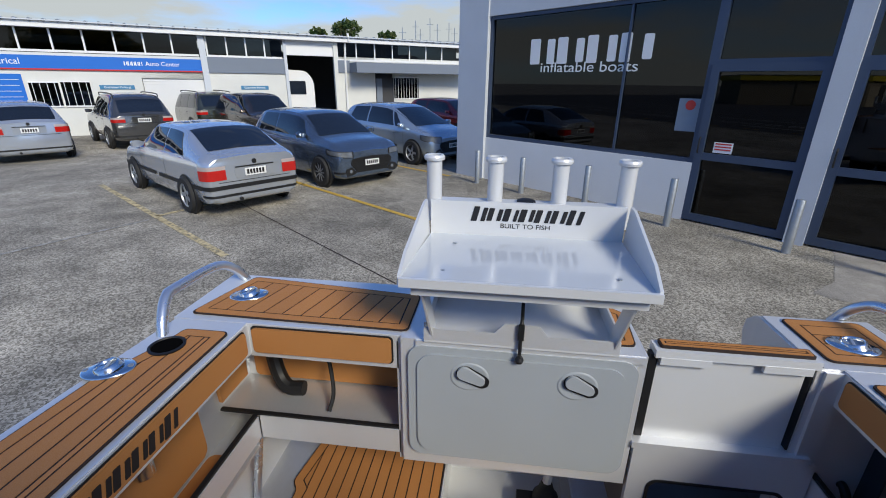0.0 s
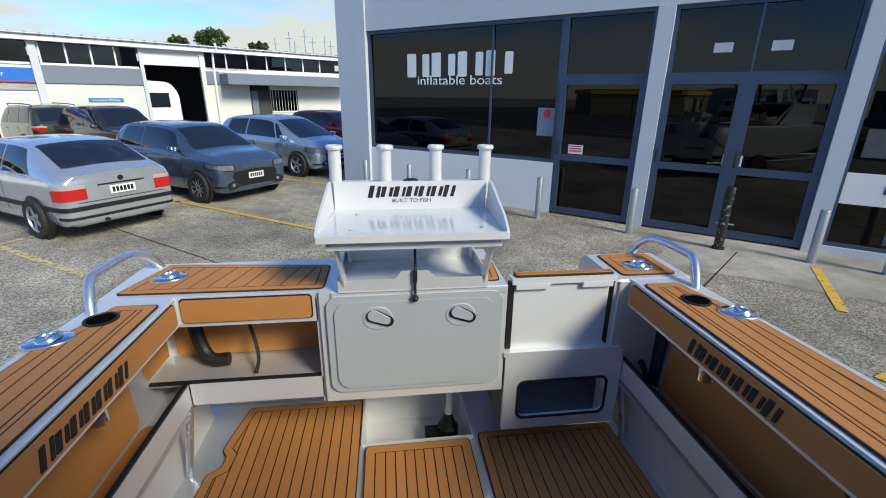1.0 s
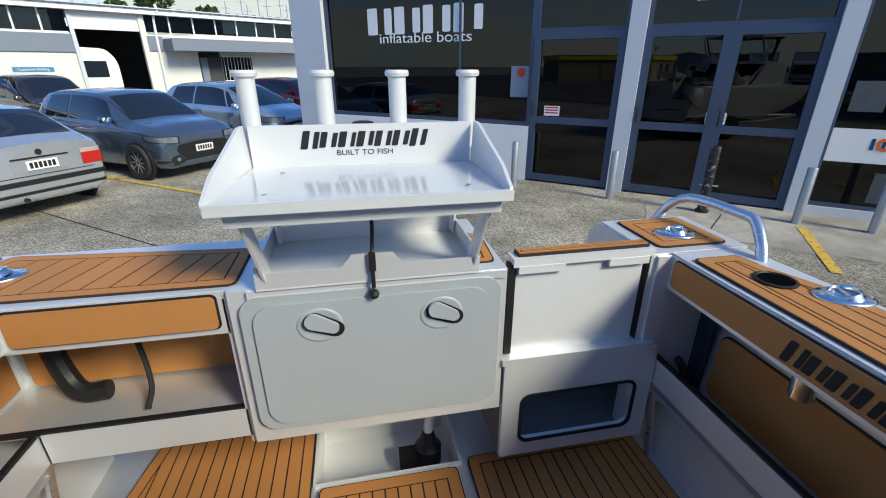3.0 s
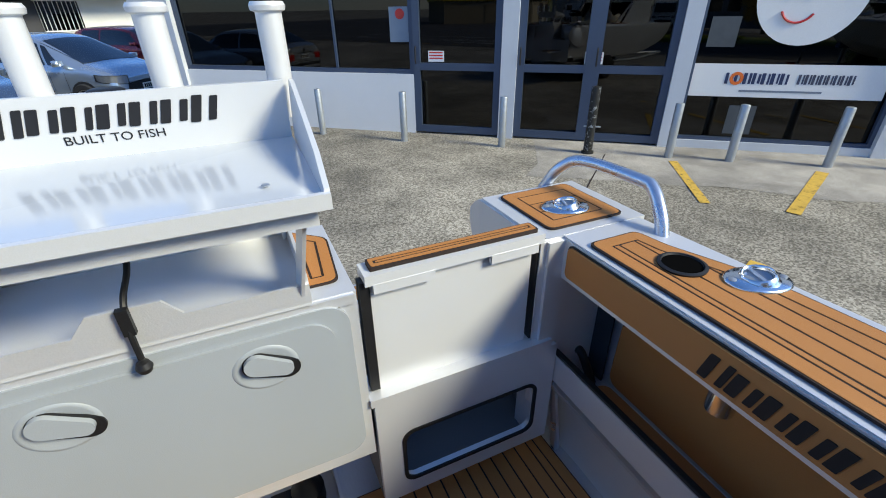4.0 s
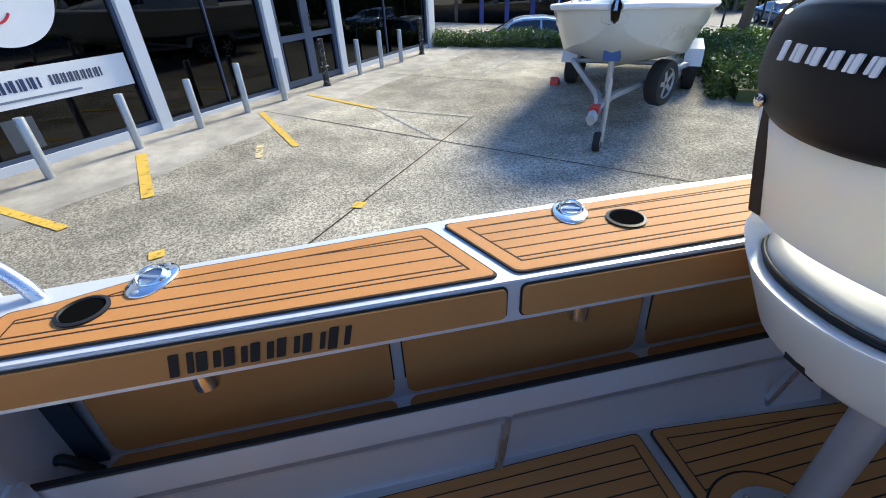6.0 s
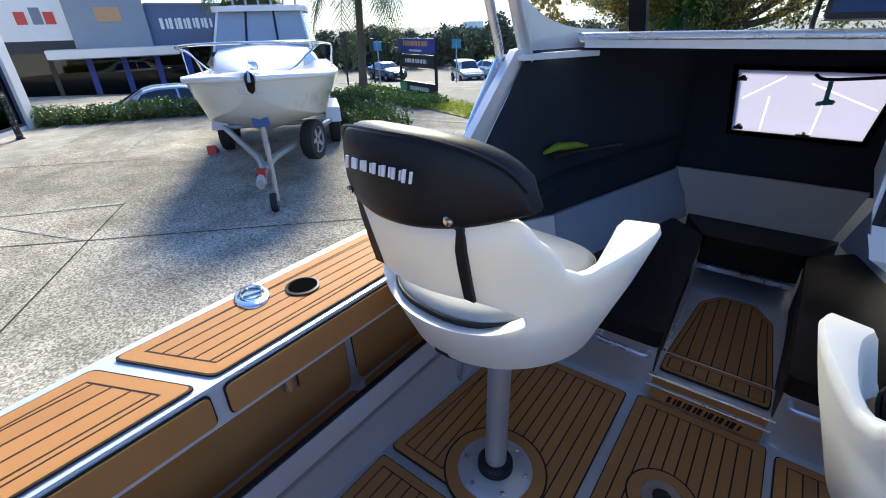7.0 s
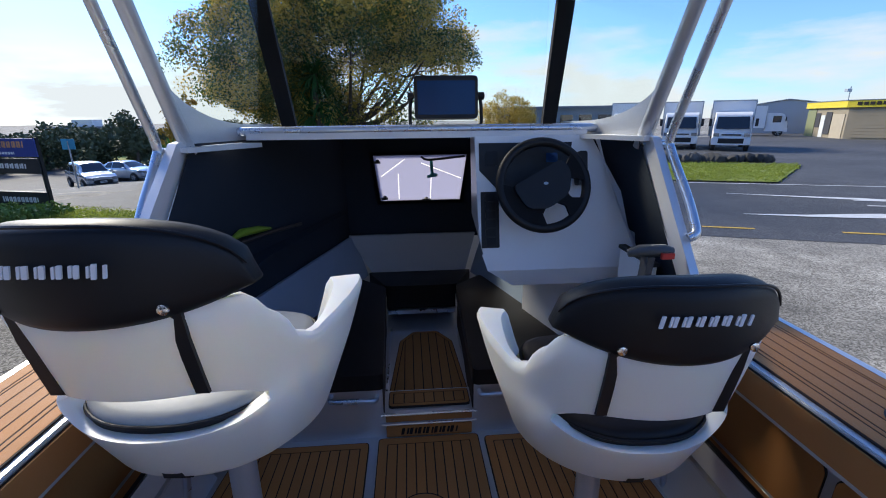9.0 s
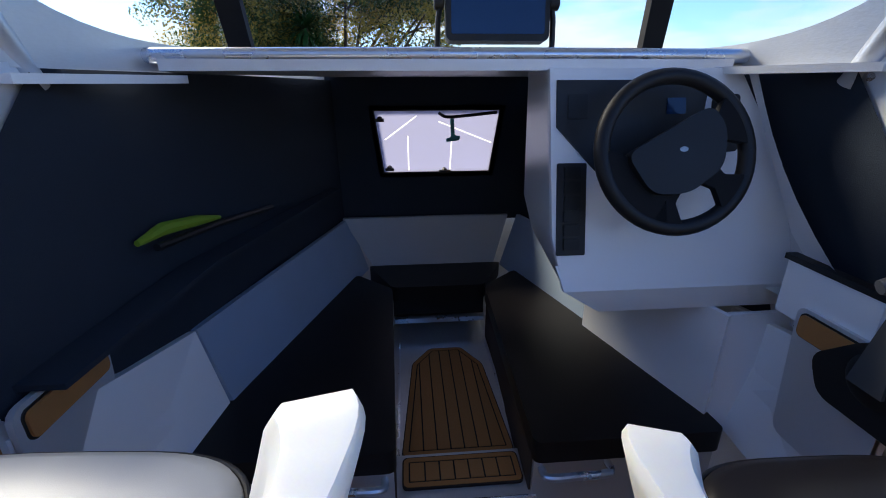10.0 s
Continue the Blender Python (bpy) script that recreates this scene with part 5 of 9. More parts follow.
for sx in (-1, 1):
    X = lambda a: XC + sx * a                                              # noqa: E731
    leg = [(2.40, 2.0), (2.29, 1.99), (1.85, ZG - 0.01), (1.94, ZG - 0.01)] if sx > 0 else [(2.40, 2.0), (2.29, 1.99), (1.64, ZG - 0.01), (1.80, ZG - 0.01)]
    m_ = Matrix(((0, 0, 1, X(0.845)), (1, 0, 0, 0), (0, 1, 0, 0), (0, 0, 0, 1)))
    bpart("cabin_side_frame", bm_prism(leg, 0.03 * sx, m_), ALLOY, "silver edge plate of the cabin side", bevel=0.004)
    cab = [(0.835, 1.94, ZG - 0.01), (0.835, 2.40, 2.0), (0.80, 2.75, 2.0), (0.66, 3.25, 2.0), (0.50, 3.80, 1.99)]
    bm = bmesh.new()
    fl = [0, 0.08, 0.14, 0.12, 0.02] if sx > 0 else [0] * 5                 # the helm side flares out to the deck
    loft(bm, [[(X(a + 0.025), b, c), (X(a + 0.045), b, c), (X(a + 0.045 + k), b, 1.30), (X(a + 0.025 + k), b, 1.30)] for (a, b, c), k in zip(cab, fl)])
    bpart("cabin_side", bm, ALLOY)
    bm = bmesh.new()
    loft(bm, [[(X(w), y, ZG - 0.02), (X(hx(y)), y, ZG - 0.02)] for w, y in ((0.86, 1.9), (0.84, 2.75), (0.70, 3.25), (0.54, 3.8))], closed=False, caps=False)
    bpart("side_deck", bm, ALLOY)
    # black lining
    bm = bmesh.new()
    top = [(0.835, 2.37, 1.985), (0.80, 2.75, 1.985), (0.66, 3.25, 1.98), (0.50, 3.78, 1.97)]
    low = [(0.835, 1.86, 1.50), (0.80, 2.60, 1.24), (0.66, 3.2, 1.24), (0.49, 3.78, 1.24)] if sx < 0 else [(0.85, 1.97, 1.47), (0.955, 2.50, 1.28), (0.78, 3.2, 1.24), (0.49, 3.78, 1.24)]
    loft(bm, [[(X(a), b, c) for a, b, c in top], [(X(a), b, c) for a, b, c in low]], closed=False, caps=False)
    bpart("cabin_lining", bm, CARPET, "black lining of the cabin side")
    # pillar with its gusset, hand rail
    bm = bmesh.new()
    tube(bm, smooth_path([(X(0.855), 2.395, 1.95), (X(0.855), 2.30, 2.12), (X(0.852), 2.14, 2.40), (X(0.848), 1.995, 2.66)], 5), 0.025, 16)
    bpart("roof_pillar", bm, ALLOY_DK, "silver raked roof pillar", smooth=60)
    # gusset in the plane from the pillar to the screen mullion
    a0, a1 = Vector((X(0.85), 2.36, 0)), Vector((X(0.69), 2.86, 0))
    ax = (a1 - a0).normalized()
    mg = frame_of((a0.x, a0.y, 0), ax, (0, 0, 1))
    L = (a1 - a0).length
    fl_ = lambda z: 0.085 - 0.612 * (z - 1.95)                             # noqa: E731  flange along the pillar
    p0, p1, p2 = Vector((fl_(2.24), 2.24)), Vector((fl_(2.08), 2.055)), Vector((0.36, 2.048))
    cur = [tuple(p0 * (1 - t) ** 2 + p1 * 2 * t * (1 - t) + p2 * t * t) for t in np.linspace(0, 1, 12)] + [(L, 2.045)]
    bpart("screen_gusset", bm_prism([(-0.03, 1.985), (L, 1.985), *cur[::-1], (fl_(2.24) - 0.03, 2.25), (fl_(2.1) - 0.06, 2.10)], 0.012, mg), ALLOY_DK, "curved silver gusset at the screen corner")
    bpart("side_ledge", bm_prism([(-0.05, 0), (0.30, 0), (0.30, 0.10), (-0.05, 0.05)], 0.018, frame_of((a0.x, a0.y, 1.975), ax, Vector((0, 0, 1)).cross(ax) * sx * 1.0)), ALLOY, bevel=0.004)
    g = bpart("side_screen", bm_prism([(0.02, 2.00), (L + 0.07, 2.00), (L + 0.05, 2.62), (-0.28, 2.62), (-0.12, 2.30)], 0.004, mg @ Matrix.Translation((0, 0, 0.004))), CLEAR, "clear side windscreen pane")
    g.visible_shadow = False
    bm = bmesh.new()
    tube(bm, smooth_path([(X(0.868), 2.03, 1.672), (X(0.890), 2.03, 1.688), (X(0.898), 2.06, 1.725), (X(0.900), 2.12, 1.80), (X(0.898), 2.24, 1.935), (X(0.896), 2.258, 1.99), (X(0.898), 2.20, 2.12), (X(0.890), 2.054, 2.388), (X(0.88), 1.91, 2.66)], 6), 0.016, 12)
    bpart("hand_rail", bm, TUBE, "bent alloy hand rail beside the pillar")
    bm = bmesh.new()
    tube(bm, [(X(0.85), 2.35, 1.965), (X(0.897), 2.255, 1.965)], 0.013, 10)
    bpart("rail_stub", bm, TUBE)

# screen, header and hard top
for xb, xt in ((-0.575, -0.672), (0.662, 0.725)):
    bm = bmesh.new()
    loft(bm, [[(xb - 0.032, 2.87, 2.0), (xb + 0.032, 2.87, 2.0), (xb + 0.032, 2.905, 2.0), (xb - 0.032, 2.905, 2.0)],
              [(xt - 0.042, 2.88, 2.64), (xt + 0.042, 2.88, 2.64), (xt + 0.042, 2.915, 2.64), (xt - 0.042, 2.915, 2.64)]])
    bpart("screen_mullion", bm, FRAME_K, "black windscreen mullion", bevel=0.006)
g = bpart("windscreen", bm_box(-0.64, 0.64, 2.895, 2.90, 2.0, 2.63), CLEAR, "clear centre windscreen")
g.visible_shadow = False
bpart("screen_header", bm_box(-0.78, 0.80, 2.86, 2.96, 2.62, 2.665), BLACK, bevel=0.01)
bpart("hard_top", bm_prism(rounded([(-0.86, 1.90), (0.92, 1.90), (0.90, 2.85), (0.72, 3.0), (-0.66, 3.0), (-0.84, 2.85)], 0.1), 0.06, Matrix.Translation((0, 0, 2.66))), WHITE_ALLOY, "white hard top roof", bevel=0.015)

# dash, trunk top, front bulkhead and foredeck
bpart("trunk_top", bm_prism([(-0.70, 2.64), (0.76, 2.64), (0.84, 2.9), (0.60, 3.45), (0.52, 3.80), (-0.46, 3.80), (-0.54, 3.45), (-0.78, 2.9)], 0.02, Matrix.Translation((0, 0, 1.985))), ALLOY)
bm = bmesh.new()
box(bm, -0.69, 0.75, 2.60, 2.68, 1.985, 2.012)
bpart("dash_lip", bm, ALLOY, "silver edge along the dash", bevel=0.006)
bm = bmesh.new()
tube(bm, smooth_path([(-0.70, 2.66, 2.020), (-0.68, 2.62, 2.020), (0.0, 2.615, 2.022), (0.74, 2.62, 2.020), (0.76, 2.66, 2.020)], 8), 0.018, 14)
bpart("dash_rail", bm, TUBE, "alloy grab rail along the dash")
bpart("dash_mat", bm_box(-0.62, 0.66, 2.68, 2.86, 2.004, 2.012), BLACK)
bm = bmesh.new()
MF = Matrix(((1, 0, 0, 0), (0, 0, 1, 3.775), (0, 1, 0, 0), (0, 0, 0, 1)))
win = [(-0.235, 1.505), (0.335, 1.505), (0.385, 1.83), (-0.275, 1.83)]
ring(bm, [(-0.50, 1.24), (0.56, 1.24), (0.56, 2.0), (-0.50, 2.0)], win, 0.02, MF)
bpart("bulkhead", bm, CARPET, "black lined forward bulkhead")
bm = bmesh.new()
ring(bm, inset(win, -0.02), inset(win, 0.006), 0.03, MF)
bpart("hatch_frame", bm, BLACK, "black frame of the forward window")
g = bpart("front_window", bm_prism(inset(win, -0.002), 0.006, MF @ Matrix.Translation((0, 0, 0.008))), HATCH, "film-covered forward window")
g.visible_shadow = False
for a, b, c, d in ((-0.10, 1.52, -0.10, 1.70), (0.12, 1.52, 0.13, 1.70), (0.06, 1.77, 0.34, 1.66), (-0.22, 1.68, -0.05, 1.80)):
    v = Vector((c - a, d - b)).normalized()
    k = Vector((-v.y, v.x)) * 0.004
    bpart("film_crease", bm_prism([(a + k.x, b + k.y), (a - k.x, b - k.y), (c - k.x, d - k.y), (c + k.x, d + k.y)], 0.002, MF @ Matrix.Translation((0, 0, -0.002))), FILM_W, "white crease in the protective film")
bpart("film_mark", bm_prism(rounded([(0.10, 1.665), (0.17, 1.675), (0.175, 1.695), (0.145, 1.70), (0.14, 1.80), (0.12, 1.80), (0.125, 1.69), (0.10, 1.685)], 0.008), 0.002, MF @ Matrix.Translation((0, 0, -0.003))), mat("turquoise_marker", (0.05, 0.38, 0.42), 0.6), "turquoise mark on the window film")
for x, z, w in ((-0.24, 1.785, 0.022), (-0.20, 1.535, 0.022), (0.09, 1.52, 0.03)):
    bm = bmesh.new()
    lathe(bm, [(0.014, 0), (0.014, 0.02), (0.008, 0.03)], 10, MF @ Matrix.Translation((x, z, 0)) @ pose(0, 0, 0, 180, 0, 0))
    box(bm, x - w, x + w, 3.74, 3.755, z - 0.012, z + 0.004)
    bpart("window_catch", bm, BLACK, "black window catch")
bm = bmesh.new()
tube(bm, smooth_path([(0.06, 3.75, 1.815), (0.10, 3.74, 1.795), (0.2, 3.74, 1.80), (0.36, 3.75, 1.815)]), 0.008, 8)
bpart("window_stay", bm, BLACK)
bm = bmesh.new()
loft(bm, [[(XC - hx(y) * 0.98, y, 1.40 - 0.06 * (y - 3.8)), (XC + hx(y) * 0.98, y, 1.40 - 0.06 * (y - 3.8))] for y in (3.78, 4.1, 4.4, 4.9, 5.3)], closed=False, caps=False)
bpart("foredeck", bm, WHITE_ALLOY, "pale foredeck")

# seats and footwell
q = [(-0.46, 1.28), (0.43, 1.28), (0.36, 1.0), (-0.31, 1.0)]
bpart("bow_backrest", bm_prism(q, 0.03, Matrix(((1, 0, 0, 0), (0, 0, 1, 3.70), (0, 1, 0, 0), (0, 0, 0, 1)))), GREY_VINYL, "pale grey padded bow backrest", bevel=0.01)
for sx in (-1, 1):
    X = lambda a: XC + sx * a                                              # noqa: E731
    bm = bmesh.new()
    loft(bm, [[(X(0.80), 2.62, 1.27), (X(0.48), 3.74, 1.27), (X(0.46), 3.74, 1.27), (X(0.78), 2.62, 1.27)],
              [(X(0.74), 2.62, 0.98), (X(0.40), 3.72, 0.98), (X(0.37), 3.72, 0.98), (X(0.71), 2.62, 0.98)]])
    bpart("side_backrest", bm, BACKREST, "grey vinyl backrest along the cabin side, tinted with blue skylight", bevel=0.008)
    bm = bmesh.new()
    k = 0.0 if sx < 0 else 0.12
    loft(bm, [[(X(0.835), 2.05, 1.40), (X(0.80 + k), 2.61, 1.27), (X(0.78 + k), 2.61, 1.27), (X(0.81), 2.05, 1.40)],
              [(X(0.82), 2.05, 0.94), (X(0.74 + k), 2.61, 0.94), (X(0.71 + k), 2.61, 0.94), (X(0.79), 2.05, 0.94)]])
    bpart("side_panel", bm, HELM, "pale side panel below the cabin shelf")
    if sx < 0:
        bpart("shelf_ledge", bm_prism([(0.83, 2.1), (0.79, 2.65), (0.52, 3.6), (0.47, 3.58), (0.70, 2.65), (0.74, 2.1)], 0.012, Matrix.Translation((XC, 0, 1.46)) @ Matrix.Scale(sx, 4, (1, 0, 0))), CARPET, "dark side shelf")
    bm = bmesh.new()
    prism(bm, [(X(0.205), 2.385), (X(0.76), 2.385), (X(0.72), 2.6), (X(0.42), 3.6), (X(0.25), 3.4)], 0.28, Matrix.Translation((0, 0, 0.65)))
    bpart("bunk_box", bm, ALLOY_DK, "alloy bunk locker", bevel=0.004)
    bpart("bunk_trim", bm_prism([(X(0.20), 2.40), (X(0.206), 2.40), (X(0.246), 3.4), (X(0.24), 3.4)], 0.22, Matrix.Translation((0, 0, 0.70))), mat("brown_lining", (0.06, 0.04, 0.03), 0.8), "dark brown bunk side")
    bm = bmesh.new()
    a, b = sorted((X(0.23), X(0.40)))
    tube(bm, smooth_path([(X(0.23), 2.385, 0.885), (X(0.24), 2.345, 0.89), (X(0.33), 2.34, 0.895), (X(0.42), 2.345, 0.895), (X(0.43), 2.385, 0.895)]), 0.012, 10)
    bpart("grab_handle", bm, TUBE, "alloy grab handle on the bunk front")
    # cushion, a loose thing
    cu = thing("bunk_cushion", "black vinyl bunk cushion on the cabin locker", "cushion", (X(0.45), 2.9, 0.93), "cabin cushions")
    part("cover", bm_prism(rounded([(X(0.195), 2.36), (X(0.765), 2.36), (X(0.74), 2.62), (X(0.42), 3.58), (X(0.23), 3.40)], 0.03), 0.075, Matrix.Translation((0, 0, 0.931))), SQUAB, cu, bevel=0.018, bseg=3)
cu = thing("bunk_cushion", "black vinyl cushion across the bow", "cushion", (XC, 3.55, 0.93), "cabin cushions")
part("cover", bm_prism(rounded([(-0.20, 3.41), (0.26, 3.41), (0.40, 3.70), (-0.34, 3.70)], 0.03), 0.075, Matrix.Translation((0, 0, 0.931))), SQUAB, cu, bevel=0.018, bseg=3)
bpart("bow_locker", bm_box(-0.20, 0.26, 3.42, 3.7, 0.84, 0.93), SQUAB)
bpart("footwell_floor", bm_box(-0.20, 0.26, 2.39, 3.65, 0.70, 0.745), ALLOY_DK)
bpart("footwell_bar", bm_box(-0.195, 0.255, 3.375, 3.395, 0.82, 0.845), TUBE, bevel=0.004)
for a in (-0.176, 0.246):
    bpart("footwell_trim", bm_box(a, a + 0.010, 2.57, 3.30, 0.745, 0.756), TUBE, "bright trim beside the foot mat", bevel=0.002)
bpart("footwell_end", bm_box(-0.20, 0.26, 3.64, 3.66, 0.70, 0.93), CARPET)
mat_planks("foot_mat", [(-0.16, 2.585), (0.235, 2.585), (0.205, 3.10), (0.12, 3.24), (-0.03, 3.24), (-0.115, 3.12)], 0.745, boat, (0, 1), 0.05, 0.022, "dark tan foam mat in the footwell")
mat_planks("step_mat", [(-0.155, 2.425), (0.225, 2.425), (0.225, 2.545), (-0.155, 2.545)], 0.785, boat, (0, 1), 0.05, 0.02, "dark tan foam mat on the step")
bpart("step_top", bm_box(-0.185, 0.245, 2.38, 2.565, 0.66, 0.785), ALLOY_DK, bevel=0.004)
AFT = Matrix(((1, 0, 0, 0), (0, 0, -1, 2.38), (0, 1, 0, 0), (0, 0, 0, 1)))
for z0, z1 in ((0.752, 0.782), (0.672, 0.728)):
    bpart("step_strip", bm_prism(rrect(-0.165, 0.225, z0, z1, 0.006), 0.006, AFT), TEAK, "brown foam strip on the step riser")
for z in (0.740, 0.790):
    bm = bmesh.new()
    tube(bm, [(-0.185, 2.374, z), (0.245, 2.374, z)], 0.006, 8)
    bpart("step_edge", bm, TUBE, "bright alloy edge of the step")
word_bars(7, 0.26, 0.034, LETTER_B, boat, frame_of((0.03, 2.3735, 0.70), (1, 0, 0), (0, 0, 1)), 0.2, 0.001)

# helm console
HO = frame_of((0, 2.452, 1.43), (1, 0, 0), (0, 0.13, 0.56))
bm = bmesh.new()
face = [(0.255, 0.575), (0.265, 0.15), (0.30, 0.0), (1.0, 0.0), (0.90, 0.32), (0.76, 0.575)]
prism(bm, face, -0.02, HO)
bpart("helm_panel", bm, HELM, "white helm console panel", bevel=0.006)
bm = bmesh.new()
loft(bm, [[(0.275, 2.47, 1.50), (0.30, 2.452, 1.43), (0.98, 2.452, 1.43), (0.98, 2.5, 1.43)], [(0.36, 2.49, 1.40), (0.42, 2.49, 1.345), (0.98, 2.49, 1.345), (0.98, 2.52, 1.345)]])
bpart("helm_lip", bm, HELM, "lower lip of the helm panel", bevel=0.004)
bm = bmesh.new()
loft(bm, [[(0.255, 2.58, 1.985), (0.265, 2.49, 1.58), (0.30, 2.46, 1.44), (0.42, 2.5, 1.35)], [(0.275, 2.86, 1.985), (0.285, 2.86, 1.6), (0.32, 2.86, 1.48), (0.42, 2.86, 1.36)]], closed=False, caps=False)
bpart("helm_side", bm, WHITE_ALLOY, "white side of the helm console")
bm = bmesh.new()
ra = [Vector((0.775, 2.568, 1.975)).lerp(Vector((0.985, 2.446, 1.43)), t) for t in np.linspace(0, 1, 9)]
rb = [Vector((0.79, 2.555, 1.975)).lerp(Vector((0.872, 2.08, 1.40)), t) + Vector((0.0, 0.07, 0.0)) * math.sin(t * math.pi) for t in np.linspace(0, 1, 9)]
rm = [p.lerp(q, 0.5) + Vector((0.045, 0.035, 0)) * min(1.0, 2 * (p - q).length) for p, q in zip(ra, rb)]
loft(bm, [[p * (1 - t) ** 2 + m * 2 * t * (1 - t) + q * t * t for p, m, q in zip(ra, rm, rb)] for t in np.linspace(0, 1, 7)], closed=False, caps=False)
bpart("helm_wing", bm, HELM, "white panel curving from the helm to the cabin side", smooth=80)
ON = frame_of((0, 2.452, 1.43), (1, 0, 0), (0, 0.13, 0.56), Vector((0, -0.56, 0.13)))
bpart("instrument_recess", bm_prism([(0.272, 0.545), (0.272, 0.43), (0.375, 0.32), (0.64, 0.34), (0.675, 0.545)], 0.006, ON), BLACK, "black instrument panel behind the wheel", bevel=0.002)
bpart("gauge", bm_prism(rrect(0.56, 0.61, 0.46, 0.50, 0.004), 0.009, ON), SCREEN, "small digital gauge")
bpart("gauge", bm_prism(rrect(0.30, 0.35, 0.45, 0.51, 0.004), 0.009, ON), VINYL, "black instrument switch")
sp = bpart("switch_panel", bm_prism(rrect(0.275, 0.352, 0.10, 0.34, 0.004), 0.006, ON), BLACK, "black switch panel", bevel=0.002)
for k in range(6):
    part("rocker_switch", bm_prism(rrect(0.293, 0.335, 0.115 + k * 0.037, 0.145 + k * 0.037, 0.003), 0.012, ON), VINYL, sp)
bpart("vhf_radio", bm_prism(rrect(0.685, 0.725, 0.36, 0.50, 0.01), 0.05, ON), BLACK, "black handset beside the wheel", bevel=0.006)
bpart("under_helm", bm_prism([(0.60, 2.98), (0.77, 2.43), (0.785, 2.44), (0.615, 2.985)], 0.405, Matrix.Translation((0, 0, 0.94))), HELM, "pale panel under the helm")
bpart("under_helm", bm_box(0.786, 0.99, 2.44, 2.455, 0.70, 1.345), HELM, "pale locker front")

bpart("helm_side_box", bm_box(0.84, 0.862, 2.13, 2.37, 1.40, 1.540), HELM, "white side box beside the helm", bevel=0.004)
bpart("box_trim", bm_box(0.836, 0.866, 2.12, 2.38, 1.540, 1.554), BLACK, "black edge trim")
# wheel
WC = Vector((0.508, 2.40, 1.805))
bm = bmesh.new()
WT = frame_of(WC, (1, 0, 0), (0, 0.34, 0.94), (0, -0.94, 0.34))
tube(bm, [WT @ Vector((0.175 * math.cos(a), 0.175 * math.sin(a), 0)) for a in np.linspace(0, 2 * math.pi, 49)], 0.0185, 12)
wheel = bpart("steering_wheel", bm, VINYL, "black four-spoke steering wheel")
bm = bmesh.new()
hub = [(-0.125, 0.045), (0.105, 0.062), (0.115, 0.0), (0.070, -0.075), (-0.03, -0.095), (-0.11, -0.06)]
prism(bm, rounded(hub, 0.03, 6), 0.034, WT @ pose(0, 0, 0, 0, 0, 24))
part("hub", bm, VINYL, wheel, bevel=0.014, bseg=3)
# lower field of the wheel, with two rounded openings left between the spokes
for a0, a1 in ((12, 40), (186, 252), (-46, -27), (-106, -96)):
    arc = [(0.166 * math.cos(radians(a)), 0.166 * math.sin(radians(a))) for a in np.linspace(a0 - 7, a1 + 7, 12)]
    mid = radians((a0 + a1) / 2)
    wide = radians((a1 - a0) / 2)
    inn = [(0.07 * math.cos(a), 0.07 * math.sin(a)) for a in np.linspace(mid + wide + 0.35, mid - wide - 0.35, 6)]
    neck = lambda a: (0.12 * math.cos(a), 0.12 * math.sin(a))              # noqa: E731
    q = [neck(mid - wide), *arc, neck(mid + wide), *inn]
    part("spoke", bm_prism(rounded(q, 0.004, 2), 0.018, WT @ Matrix.Translation((0, 0, -0.002))), FRAME_K, wheel, bevel=0.004)
bm = bmesh.new()
lathe(bm, [(0.018, 0.030), (0.018, 0.033), (0.010, 0.034)], 18, WT @ Matrix.Scale(0.6, 4, (0, 1, 0)))
part("badge", bm, GALV, wheel)
bm = bmesh.new()
tube(bm, [WC + Vector((0, 0.01, -0.003)), (0.508, 2.56, 1.75)], 0.03, 12)
part("column", bm, BLACK, wheel)
# throttle: black side-mount box on the inner side, slim upright lever with a cross grip
bm = bmesh.new()
prism(bm, rounded([(1.90, 1.30), (2.16, 1.30), (2.20, 1.38), (2.10, 1.475), (1.98, 1.49), (1.90, 1.42)], 0.03), 0.055, Matrix(((0, 0, -1, 0.845), (1, 0, 0, 0), (0, 1, 0, 0), (0, 0, 0, 1))))
thr = bpart("throttle", bm, BLACK, "black throttle control", bevel=0.01)
bm = bmesh.new()
lathe(bm, [(0.0, 0.0), (0.055, 0.0), (0.055, 0.02), (0.04, 0.03), (0.0, 0.03)], 22, Matrix.Translation((0.79, 2.05, 1.415)) @ pose(0, 0, 0, 0, -90, 0))
part("pivot", bm, VINYL, thr, "round black lever pivot")
LEVER = mat("dark_grey_lever", (0.055, 0.058, 0.062), 0.42)
bm = bmesh.new()
loft(bm, [[(0.752, y0, z), (0.776, y0, z), (0.776, y1, z), (0.752, y1, z)] for y0, y1, z in ((2.015, 2.085, 1.40), (2.02, 2.07, 1.48), (2.015, 2.055, 1.56), (2.005, 2.05, 1.615))])
part("lever", bm, LEVER, thr, "dark grey lever", bevel=0.006)
bm = bmesh.new()
tube(bm, [(0.700, 2.045, 1.622), (0.735, 2.035, 1.632), (0.81, 2.02, 1.636), (0.838, 2.015, 1.63)], 0.02, 12, [0.013, 0.021, 0.021, 0.016])
part("grip", bm, LEVER, thr)
part("trim_button", bm_box(0.792, 0.835, 1.993, 2.004, 1.612, 1.632), RED, thr, "red kill switch")

